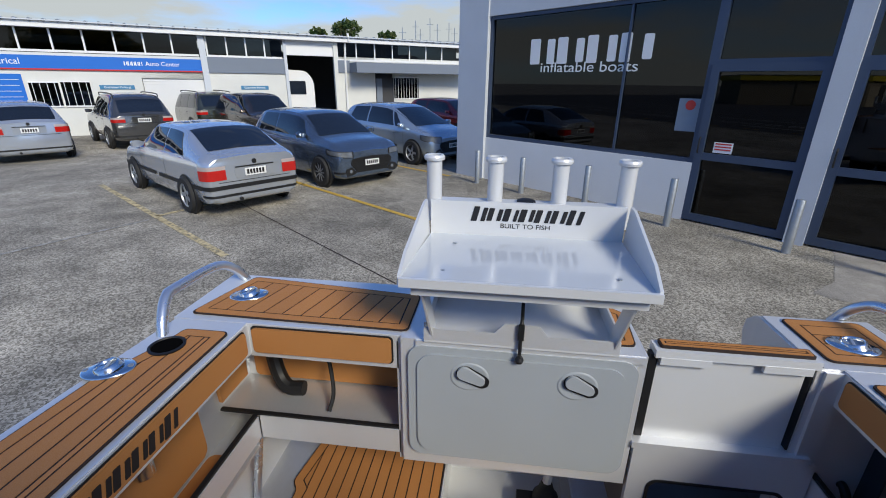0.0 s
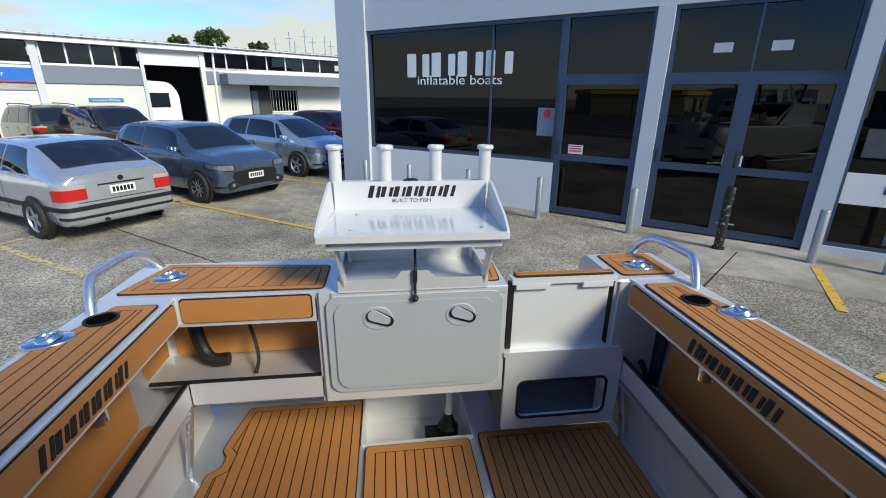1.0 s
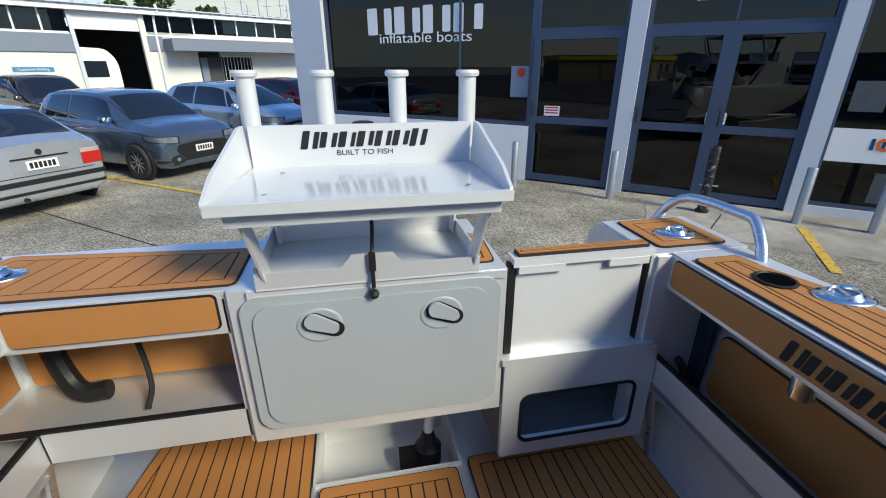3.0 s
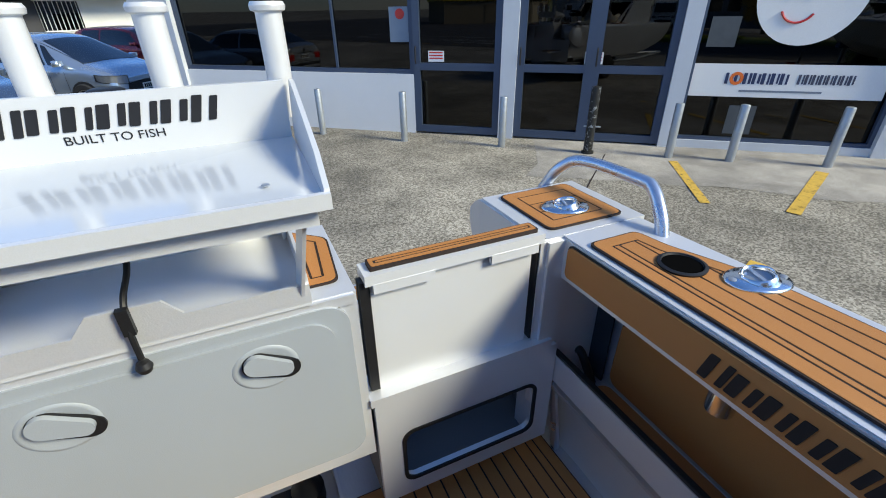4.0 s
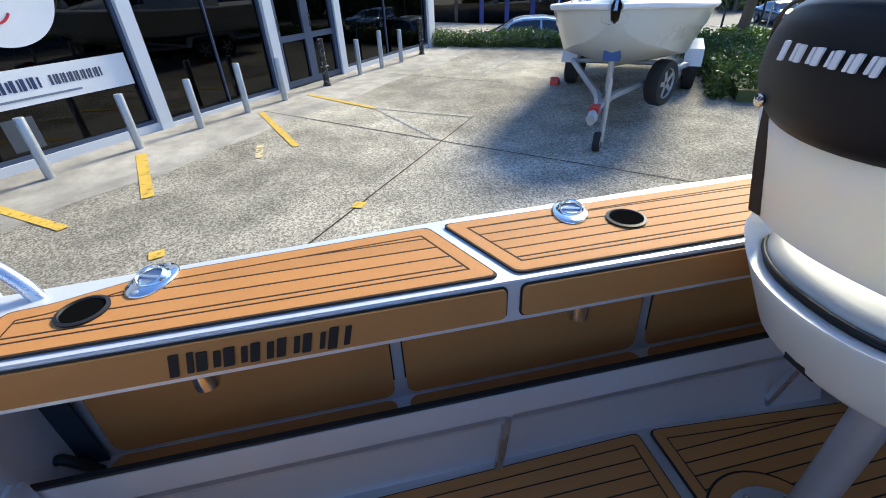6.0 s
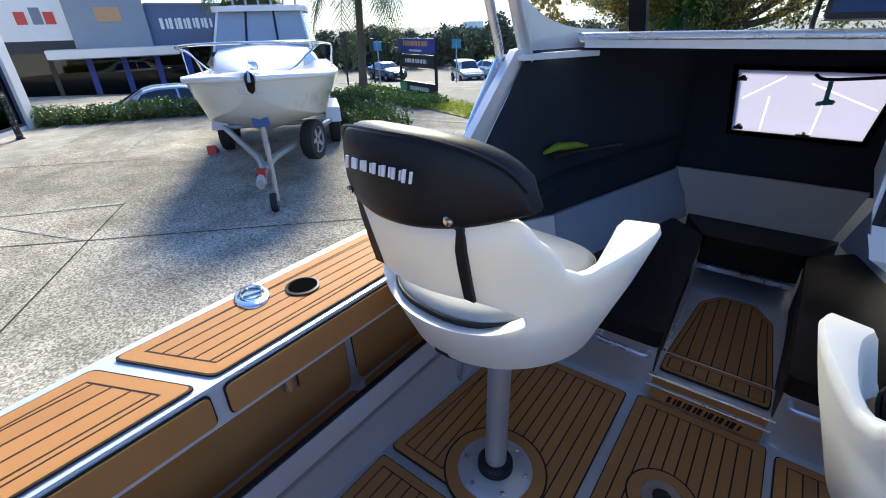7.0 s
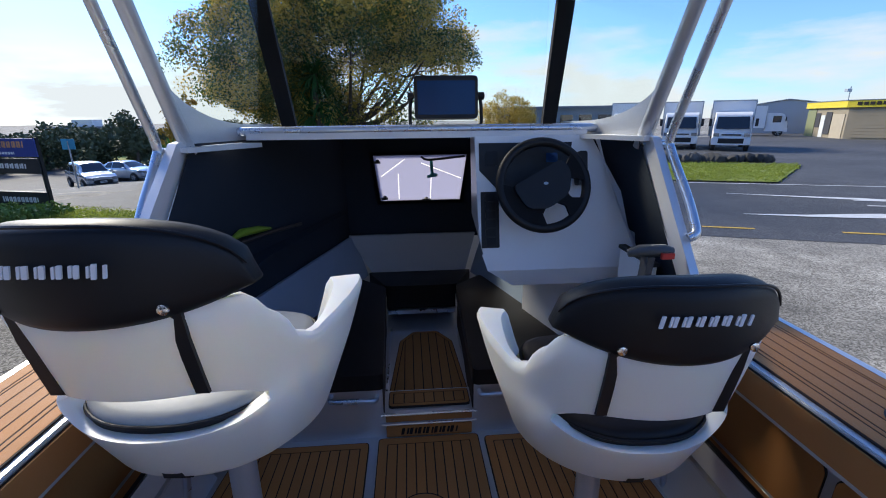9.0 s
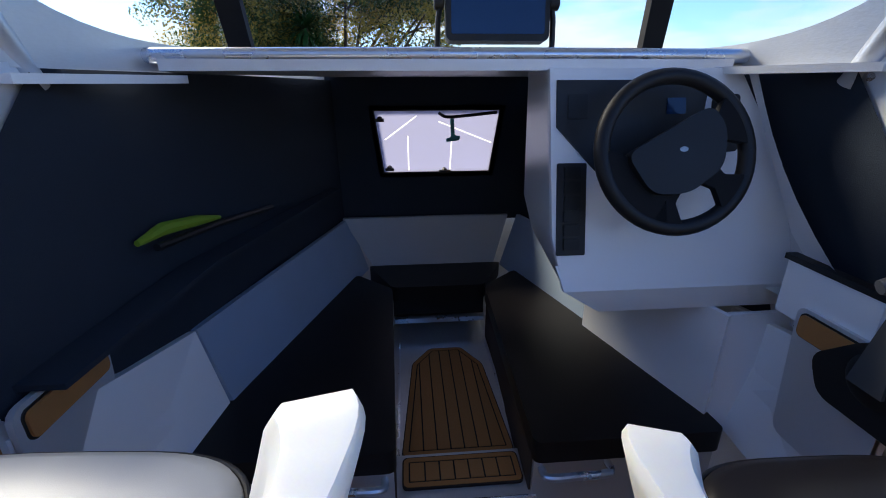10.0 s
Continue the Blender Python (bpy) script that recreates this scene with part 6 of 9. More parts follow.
# display on the dash
fd = thing("fish_finder", "black fish finder with a dark blue screen on a bracket", "display", (0.15, 2.76, 2.012))
ST = frame_of((0.15, 2.74, 2.155), (1, 0, 0), (0, 0.12, 0.99), (0, -0.99, 0.12))
part("casing", bm_prism(rrect(-0.142, 0.142, -0.092, 0.092, 0.016), -0.05, ST), BLACK, fd, bevel=0.006)
part("screen", bm_prism(rrect(-0.128, 0.128, -0.075, 0.070, 0.004), 0.002, ST), SCREEN, fd, "dark blue glossy screen")
bm = bmesh.new()
tube(bm, smooth_path([(-0.005, 2.77, 2.16), (-0.012, 2.77, 2.10), (-0.002, 2.77, 2.02), (0.10, 2.77, 2.018), (0.20, 2.77, 2.018), (0.302, 2.77, 2.02), (0.312, 2.77, 2.10), (0.305, 2.77, 2.16)], 4), 0.008, 8)
part("bracket", bm, BLACK, fd)
for x in (-0.010, 0.310):
    bm = bmesh.new()
    lathe(bm, [(0.018, -0.012), (0.018, 0.012), (0.01, 0.016)], 14, Matrix.Translation((x, 2.77, 2.16)) @ pose(0, 0, 0, 0, 90, 0))
    part("knob", bm, BLACK, fd)

# lime lure bag on the shelf
lu = thing("landing_net", "lime green and black net handle on the cabin shelf", "fishing net", (-0.72, 2.5, 1.475))
bm = bmesh.new()
tube(bm, [(-0.755, 2.46, 1.600), (-0.745, 2.56, 1.605), (-0.72, 2.70, 1.585), (-0.70, 2.80, 1.565)], 0.03, 8, [0.008, 0.018, 0.016, 0.006])
part("lime_cover", bm, mat("lime_fabric", (0.17, 0.27, 0.015), 0.6), lu, "lime green cover")
bm = bmesh.new()
tube(bm, [(-0.735, 2.50, 1.575), (-0.70, 2.78, 1.55), (-0.63, 3.10, 1.515)], 0.010, 8)
part("shaft", bm, BLACK, lu)


# ---- helm seats ----
def helm_seat(px, py, drop, yaw, label, cover, cover_label):
    th = thing("helm_seat", label, "seat", m=Matrix.Translation((px, py, ZF)) @ pose(0, 0, 0, 0, 0, yaw))
    N = 108
    ang = [2 * math.pi * i / N - math.pi for i in range(N)]             # 0 is the back
    dz = -drop

    def top(a):
        d = abs(math.degrees(a))
        ks = ((0, 1.08), (40, 1.07), (50, 1.01), (58, 0.945), (65, 0.928), (73, 0.942), (82, 0.955), (91, 0.966), (99, 0.971), (106, 0.968), (112, 0.938), (121, 0.85), (132, 0.785), (180, 0.775))
        for (d0, z0), (d1, z1) in zip(ks, ks[1:]):
            if d <= d1:
                t = (d - d0) / (d1 - d0)
                return z0 + (z1 - z0) * (3 * t * t - 2 * t ** 3)
        return ks[-1][1]

    def base(a):
        """Top edge of the slot in the back, and its level further round."""
        return 0.902 - 0.052 * min(1.0, abs(math.degrees(a)) / 42) ** 4

    def pt(a, z, f, off):
        u = min(1.0, max(0.0, (z - 0.72) / 0.34))
        rx = (0.258 + 0.075 * u ** 0.6) * f - off
        ry = (0.265 + (0.115 if math.cos(a) > 0 else -0.02) * u ** 0.7) * f - off
        c = math.cos(a)
        k = max(0.0, 1 - abs(abs(math.degrees(a)) - 102) / 44)              # arms flare out and forward
        k = k * k * (3 - 2 * k) * u
        return Vector(((rx + 0.045 * k) * math.sin(a), -ry * c * (1 if c > 0 else 1.05 - 0.44 * min(1.0, max(0.0, -c - 0.30) / 0.45)) + 0.04 * k, z + dz))

    def thick(a):
        d = abs(math.degrees(a))
        return 1 + 1.9 * max(0.0, 1 - abs(d - 101) / 30)

    def swell(a, z, f):
        """Fullness of a level: the bulge below the slot runs out towards the arms."""
        return f if z < 0.79 else 1 + (f - 1) * max(0.0, 1 - max(0.0, abs(math.degrees(a)) - 40) / 24)

    lev = [(0.622, 0.62), (0.630, 0.82), (0.665, 0.965), (0.800, 1.04)]
    outer = [[pt(a, min(z + (0.035 * min(1.0, abs(math.degrees(a)) / 42) ** 4 if z > 0.79 else 0), top(a) - 0.006), swell(a, z, f), 0) for a in ang] for z, f in lev]
    def row(v):
        return [pt(a, base(a) + (top(a) - base(a)) * v if top(a) > 0.885 else min(0.82, top(a) - 0.004) + (top(a) - min(0.82, top(a) - 0.004)) * (0.4 + 0.6 * v), 1.0, 0) for a in ang]
    def inrow(v, off):
        return [pt(a, base(a) + (top(a) - base(a)) * v if top(a) > 0.885 else min(0.82, top(a) - 0.004) + (top(a) - min(0.82, top(a) - 0.004)) * (0.4 + 0.6 * v), 1.0, off * thick(a)) for a in ang]
    outer += [row(0.0), row(0.35), row(0.7), row(0.93), [p + Vector((0, 0, 0.006)) - Vector((p.x, p.y, 0)).normalized() * 0.008 for p in row(1.0)]]
    T = 0.032
    inner = [[p + Vector((0, 0, 0.006)) + Vector((p.x, p.y, 0)).normalized() * 0.008 for p in inrow(1.0, T)], inrow(0.93, T), inrow(0.6, T), inrow(0.0, T)]
    inner += [[pt(a, min(z + (0.035 * min(1.0, abs(math.degrees(a)) / 42) ** 4 if z > 0.79 else 0), top(a) - 0.012), swell(a, z, f), T) for a in ang] for z, f in ((0.800, 1.04), (0.78, 0.90), (0.765, 0.5))]
    bm = bmesh.new()
    rows = [[bm.verts.new(p) for p in r] for r in outer + inner]
    no = len(outer)
    hole = lambda i: abs(math.degrees(ang[i] + math.pi / N)) < 42          # noqa: E731
    for k in range(len(rows) - 1):
        for i in range(N):
            j = (i + 1) % N
            if hole(i) and (k == 3 or k == no + 3):
                continue
            bm.faces.new((rows[k][i], rows[k][j], rows[k + 1][j], rows[k + 1][i]))
    hi = [i for i in range(N) if hole(i)]
    for i in hi:
        bm.faces.new((rows[3][i], rows[3][i + 1], rows[no + 4][i + 1], rows[no + 4][i]))
        bm.faces.new((rows[4][i], rows[4][i + 1], rows[no + 3][i + 1], rows[no + 3][i]))
    for i in (hi[0], hi[-1] + 1):
        bm.faces.new((rows[3][i], rows[4][i], rows[no + 3][i], rows[no + 4][i]))
    bm.faces.new(rows[0][::-1])
    bm.faces.new(rows[-1])
    part("shell", bm, SHELL, th, "white rotomoulded bucket shell", smooth=50)
    # seat cushion
    bm = bmesh.new()
    rings = []
    def plan(a, r):
        ca, sa = math.cos(a), math.sin(a)
        e = 0.36 if ca < 0 else 0.85                                       # squarer at the front
        return 0.218 * r * math.copysign(abs(sa) ** (e if ca > 0 else 0.55), sa), -0.060 - (0.215 if ca < 0 else 0.236) * r * math.copysign(abs(ca) ** e, ca)
    dip = lambda y: 0.024 * max(0.0, 0.155 - y) / 0.46                     # noqa: E731  lower towards the back
    turn = np.linspace(0, 2 * math.pi, 48, endpoint=False)
    for r, z in ((0.10, 0.780), (0.78, 0.780), (0.86, 0.800), (0.97, 0.818), (1.0, 0.826), (1.0, 0.834), (0.97, 0.838), (0.1, 0.838)):
        rings.append([(x, y, z - (0 if z < 0.78 else dip(y)) + dz) for x, y in (plan(a, r) for a in turn)])
    loft(bm, rings)
    cushion = part("seat_cushion", bm, VINYL, th, "vinyl seat cushion with a black side band", smooth=60)
    bm = bmesh.new()
    loft(bm, [[(x, y, z - dip(y) + dz) for x, y in (plan(a, r) for a in turn)] for r, z in ((0.1, 0.8385), (0.985, 0.8385), (0.975, 0.848), (0.90, 0.858), (0.6, 0.866), (0.05, 0.868))])
    part("cushion_top", bm, cover, cushion, cover_label, smooth=60)
    bm = bmesh.new()
    tube(bm, [Vector((x, y, 0.838 - dip(y) + dz)) for x, y in (plan(a, 1.0) for a in list(turn) + [0.0])], 0.004, 8)
    part("cushion_piping", bm, VINYL, cushion, "black piping")
    # back pad, wrapped over the top of the shell
    bm = bmesh.new()
    n = 25
    secs = []
    for x in np.linspace(-1, 1, n):
        ht = (1 - abs(x) ** 2.6) ** 0.5
        zt = 1.105 + 0.122 * ht + dz
        zb = 1.068 - 0.012 * math.cos(x * math.pi / 2) + dz + 0.03 * abs(x) ** 3
        yb = -0.405 + 0.11 * x * x
        thk = 0.085 * (0.45 + 0.55 * ht)
        sec = []
        for k in range(16):
            a = 2 * math.pi * k / 16
            ca, sa = math.cos(a), math.sin(a)
            sec.append((0.235 * x, yb + thk / 2 + (thk / 2) * math.copysign(abs(ca) ** 0.55, ca), (zt + zb) / 2 + (zt - zb) / 2 * math.copysign(abs(sa) ** 0.6, sa)))
        secs.append(sec)
    loft(bm, secs)
    pad = part("back_pad", bm, VINYL, th, "black vinyl backrest pad", smooth=60)
    bm = bmesh.new()
    tube(bm, [Vector((0.235 * x, -0.405 + 0.11 * x * x + 0.004, 1.105 + 0.119 * (1 - abs(x) ** 2.6) ** 0.5 + dz)) for x in np.linspace(-0.97, 0.97, 31)], 0.003, 6)
    part("piping", bm, VINYL, pad)
    word_bars(7, 0.168, 0.023, LETTER_W, pad, frame_of((0.0, -0.4075, 1.163 + dz), (1, 0, 0), (0, 0, 1)), 0.2, 0.003, big=(0, 6), weight=(0.34, 0.20))
    for x in (-0.127, 0.127):
        bm = bmesh.new()
        lathe(bm, [(0.009, 0), (0.009, 0.004), (0.004, 0.006)], 12, frame_of((x, -0.402 + 0.11 * (x / 0.235) ** 2 - 0.003, 1.088 + dz), (1, 0, 0), (0, 0, 1)))
        part("stud", bm, CHROME, pad, "steel stud")
        bm = bmesh.new()
        yb = lambda z: pt(math.asin(x / 0.33), z, 1.0, 0).y - 0.004        # noqa: E731
        loft(bm, [[(x - 0.012, yb(z), z + dz), (x + 0.012, yb(z), z + dz), (x + 0.012, yb(z) + 0.008, z + dz), (x - 0.012, yb(z) + 0.008, z + dz)] for z in (0.902, 0.95, 1.02, 1.08)])
        part("strap", bm, BLACK, th, "black webbing strap")
    bm = bmesh.new()
    loft(bm, [[(x0, pt(0, z, f, 0).y - 0.004, z + dz) for x0 in (-0.02, 0.02)] + [(x0, pt(0, z, f, 0).y + 0.006, z + dz) for x0 in (0.02, -0.02)] for z, f in ((0.640, 0.86), (0.665, 0.965), (0.72, 0.995))])
    part("strap", bm, BLACK, th, "black webbing strap")
    bm = bmesh.new()
    lathe(bm, [(0.13, 0.0), (0.13, 0.008), (0.12, 0.014), (0.055, 0.022), (0.05, 0.04), (0.037, 0.045), (0.036, 0.630 + dz)], 28)
    ped = part("pedestal", bm, ALLOY_DK, th, "alloy seat pedestal on a round base plate")
    bm = bmesh.new()
    lathe(bm, [(0.038, 0.02), (0.062, 0.02), (0.060, 0.046), (0.050, 0.056), (0.038, 0.056)], 24)
    part("collar", bm, BLACK, ped, "black plastic collar")
    for r0, r1, z, m_ in ((0.131, 0.139, 0.0008, GROOVE), (0.139, 0.174, 0.0025, TEAK_EDGE), (0.174, 0.181, 0.0008, GROOVE)):
        bm = bmesh.new()
        lathe(bm, [(r0, -0.004), (r1, -0.004), (r1, z), (r0, z)], 48)
        part("mat_ring", bm, m_, ped, "foam border ring round the base plate")
    for k in range(6):
        a = k * math.pi / 3 + 0.3
        bm = bmesh.new()
        lathe(bm, [(0.009, 0.012), (0.009, 0.018), (0.004, 0.02)], 10, Matrix.Translation((0.105 * math.cos(a), 0.105 * math.sin(a), 0)))
        part("bolt", bm, CHROME, ped)
    part("swivel_plate", bm_box(-0.09, 0.09, -0.09, 0.09, 0.610 + dz, 0.632 + dz), BLACK, th, bevel=0.004)
    return th


helm_seat(-0.505, 1.705, -0.022, -4, "white bucket seat with a black vinyl back pad beside the gunwale", SEAT_GREY, "grey vinyl seat cushion")
helm_seat(0.500, 1.755, 0.125, -2, "white bucket seat with a black vinyl back pad behind the helm", SQUAB, "dark vinyl seat cushion")

# ---- bait station on the transom ----
bait = thing("bait_station", "silver alloy bait board with four rod tubes", "bait board", (XC, -0.05, ZG))
bx0, bx1 = -0.27, 0.33
bm = bmesh.new()
loft(bm, [[(bx0, -0.25, 1.655), (bx1, -0.25, 1.655), (bx1 + 0.02, 0.14, 1.667), (bx0 + 0.005, 0.14, 1.660)], [(bx0, -0.25, 1.665), (bx1, -0.25, 1.665), (bx1 + 0.02, 0.14, 1.677), (bx0 + 0.005, 0.14, 1.670)]])
part("board", bm, mat("polished_white_board", (0.58, 0.61, 0.64), 0.12, 0.1, 0.04, 4, 300, 0.02, rvar=0.04), bait, "glossy pale cutting board")
part("back_panel", bm_box(bx0, bx1, -0.262, -0.25, 1.655, 1.775), WHITE_ALLOY, bait, bevel=0.003)
part("rear_shelf", bm_box(bx0, bx1, -0.325, -0.262, 1.745, 1.768), WHITE_ALLOY, bait, bevel=0.004)
for x, f in ((bx0, -1), (bx1, 1)):
    bm = bmesh.new()
    prof = [(-0.255, 1.776), (-0.21, 1.776), (0.06, 1.714), (0.135, 1.682), (0.142, 1.66), (-0.255, 1.655)]
    a = [(x + f * 0.004 + (f * 0.012 if f > 0 else 0.016) * (y + 0.25) / 0.4 + f * 0.006 * (z - 1.66) / 0.1, y, z) for y, z in prof]
    loft(bm, [a, [(p[0] + f * 0.008, p[1], p[2]) for p in a]])
    part("side_panel", bm, WHITE_ALLOY, bait, "folded alloy side panel", bevel=0.002)
part("front_lip", bm_box(bx0 + 0.003, bx1 + 0.02, 0.135, 0.146, 1.655, 1.678), WHITE_ALLOY, bait, bevel=0.004)
bm = bmesh.new()
ring(bm, [(bx0 + 0.02, -0.24), (bx1 - 0.01, -0.24), (bx1 - 0.005, 0.118), (bx0 + 0.02, 0.118)], [(bx0 + 0.03, -0.23), (bx1 - 0.02, -0.23), (bx1 - 0.015, 0.108), (bx0 + 0.03, 0.108)], 0.033, Matrix.Translation((0, 0, 1.622)))
part("under_frame", bm, WHITE_ALLOY, bait, "alloy frame under the board", bevel=0.003)
for x in (bx0 + 0.035, bx1 - 0.03):
    f = 1 if x > 0 else -1
    for q in ([(0.105, 1.635), (0.04, 1.635), (-0.02, 1.46), (0.045, 1.46)], [(-0.20, 1.635), (-0.24, 1.635), (-0.26, 1.46), (-0.20, 1.46)]):
        bm = bmesh.new()
        loft(bm, [[(x + f * 0.0 - f * 0.02 * (1.635 - z) / 0.17, y, z) for y, z in q], [(x + 0.006 - f * 0.02 * (1.635 - z) / 0.17, y, z) for y, z in q]])
        part("leg_plate", bm, ALLOY, bait, "tapered alloy leg plate")
bm = bmesh.new()
lx0, lx1 = -0.225, 0.305
box(bm, lx0, lx1, -0.25, 0.045, 1.441, 1.449)
part("lower_tray", bm, WHITE_ALLOY, bait, "shallow alloy tray under the board")
prof = [(lx0, 1.449), (lx1, 1.449), (lx1, 1.485), (0.11, 1.485), (0.085, 1.515), (-0.01, 1.515), (-0.035, 1.485), (lx0, 1.485)]
part("tray_lip", bm_prism(prof, 0.006, Matrix(((1, 0, 0, 0), (0, 0, 1, 0.040), (0, 1, 0, 0), (0, 0, 0, 1)))), ALLOY, bait)
for x in (lx0, lx1 - 0.006):
    part("tray_side", bm_box(x, x + 0.006, -0.25, 0.04, 1.449, 1.50), ALLOY, bait)
part("tray_back", bm_box(lx0, lx1, -0.256, -0.25, 1.441, 1.52), ALLOY, bait)
for x in (0.325, 0.130, -0.070, -0.270):
    bm = bmesh.new()
    lathe(bm, [(0.0245, 1.70), (0.0245, 1.893), (0.032, 1.896), (0.0335, 1.904), (0.030, 1.911), (0.0225, 1.911), (0.0215, 1.80)], 20, Matrix.Translation((x + 0.0, -0.292, 0)))
    part("rod_tube", bm, WHITE_ALLOY, bait, "white alloy rod tube")
bm = bmesh.new()
lathe(bm, [(0.0, 0), (0.030, 0), (0.030, 0.006), (0.024, 0.009), (0.0, 0.009)], 20, Matrix.Translation((0.03, -0.292, 1.768)))
part("knife_cap", bm, BLACK, bait, "black round cap")
bm = bmesh.new()
tube(bm, smooth_path([(0.03, -0.06, 1.62), (0.032, -0.03, 1.55), (0.036, 0.03, 1.525), (0.038, 0.052, 1.49), (0.038, 0.056, 1.43)]), 0.005, 8)
part("latch_cord", bm, BLACK, bait, "black cord with a ball knob")
bm = bmesh.new()
lathe(bm, [(0.0, -0.012), (0.009, -0.009), (0.0125, 0), (0.009, 0.009), (0, 0.012)], 14, Matrix.Translation((0.038, 0.058, 1.415)))
part("knob", bm, BLACK, bait)
part("cord_clip", bm_box(0.030, 0.046, 0.047, 0.058, 1.475, 1.52), BLACK, bait)
BF = frame_of((0.03, -0.2495, 1.735), (-1, 0, 0), (0, 0, 1))
word_bars(7, 0.345, 0.048, LETTER_K, bait, BF @ Matrix.Translation((0.0, 0.004, 0)), 0.25, 0.0015, big=(0, 6))
lettering("BUILT TO FISH", 0.021, LETTER_K, bait, BF @ Matrix.Translation((0, -0.036, 0)) @ Matrix.Scale(1.15, 4, (1, 0, 0)), 0.0012)
for x, y in ((0.24, -0.14), (-0.19, 0.06), (0.25, 0.07)):
    bm = bmesh.new()
    lathe(bm, [(0.006, 0), (0.006, 0.002), (0.003, 0.003)], 10, Matrix.Translation((x, y, 1.669 + 0.03 * (y + 0.25) * 0.0)) @ Matrix.Translation((0, 0, 0.004)))
    part("screw", bm, GALV, bait)
bait.location.y -= 0.02


# ---- vehicles ----
CAR_PAINT = {}


def paint(name, col, metal=0.65):
    if name not in CAR_PAINT:
        CAR_PAINT[name] = mat(name, tuple(min(0.8, c * 1.3) for c in col), 0.24, metal, 0.03, 3, 600, 0.02, coat=1.0, rvar=0.03)
    return CAR_PAINT[name]


def wheel_part(parent, m, r=0.31, w=0.19, rim=GALV, dark=False):
    bm = bmesh.new()
    lathe(bm, [(r * 0.62, -w / 2), (r * 0.94, -w / 2), (r, -w / 2 + 0.03), (r, w / 2 - 0.03), (r * 0.94, w / 2), (r * 0.66, w / 2), (r * 0.62, w / 2 - 0.03)], 28, m)
    t = part("wheel", bm, TYRE, parent)
    bm = bmesh.new()
    lathe(bm, [(0.0, w / 2 - 0.045), (r * 0.60, w / 2 - 0.045), (r * 0.64, w / 2 - 0.005), (r * 0.66, w / 2 - 0.005), (r * 0.64, w / 2 - 0.06), (0.0, w / 2 - 0.06)], 28, m)
    part("rim", bm, BLACK if dark else rim, t)
    for k in range(5 if not dark else 10):
        a = 2 * math.pi * k / (5 if not dark else 10)
        bm = bmesh.new()
        d, s = Vector((math.cos(a), math.sin(a))), Vector((-math.sin(a), math.cos(a)))
        wd = 0.035 if not dark else 0.012
        prism(bm, [tuple(d * 0.03 + s * wd), tuple(d * 0.03 - s * wd), tuple(d * r * 0.63 - s * wd * 0.7), tuple(d * r * 0.63 + s * wd * 0.7)], 0.02, m @ Matrix.Translation((0, 0, w / 2 - 0.042)))
        part("spoke", bm, rim, t, smooth=0)
    return t


SMOKE_BODY = mat("dark_car_glass", (0.010, 0.013, 0.018), 0.03, 0, 0.05, 3, spec=0.9, rvar=0.01)
LAMP_G = mat("lamp_glass", (0.34, 0.37, 0.41), 0.06, 0.7, 0.35, 14, 60, 0.2)
LAMP_R = mat("red_lamp", (0.45, 0.012, 0.01), 0.12, 0, 0.15, 10, spec=0.7)


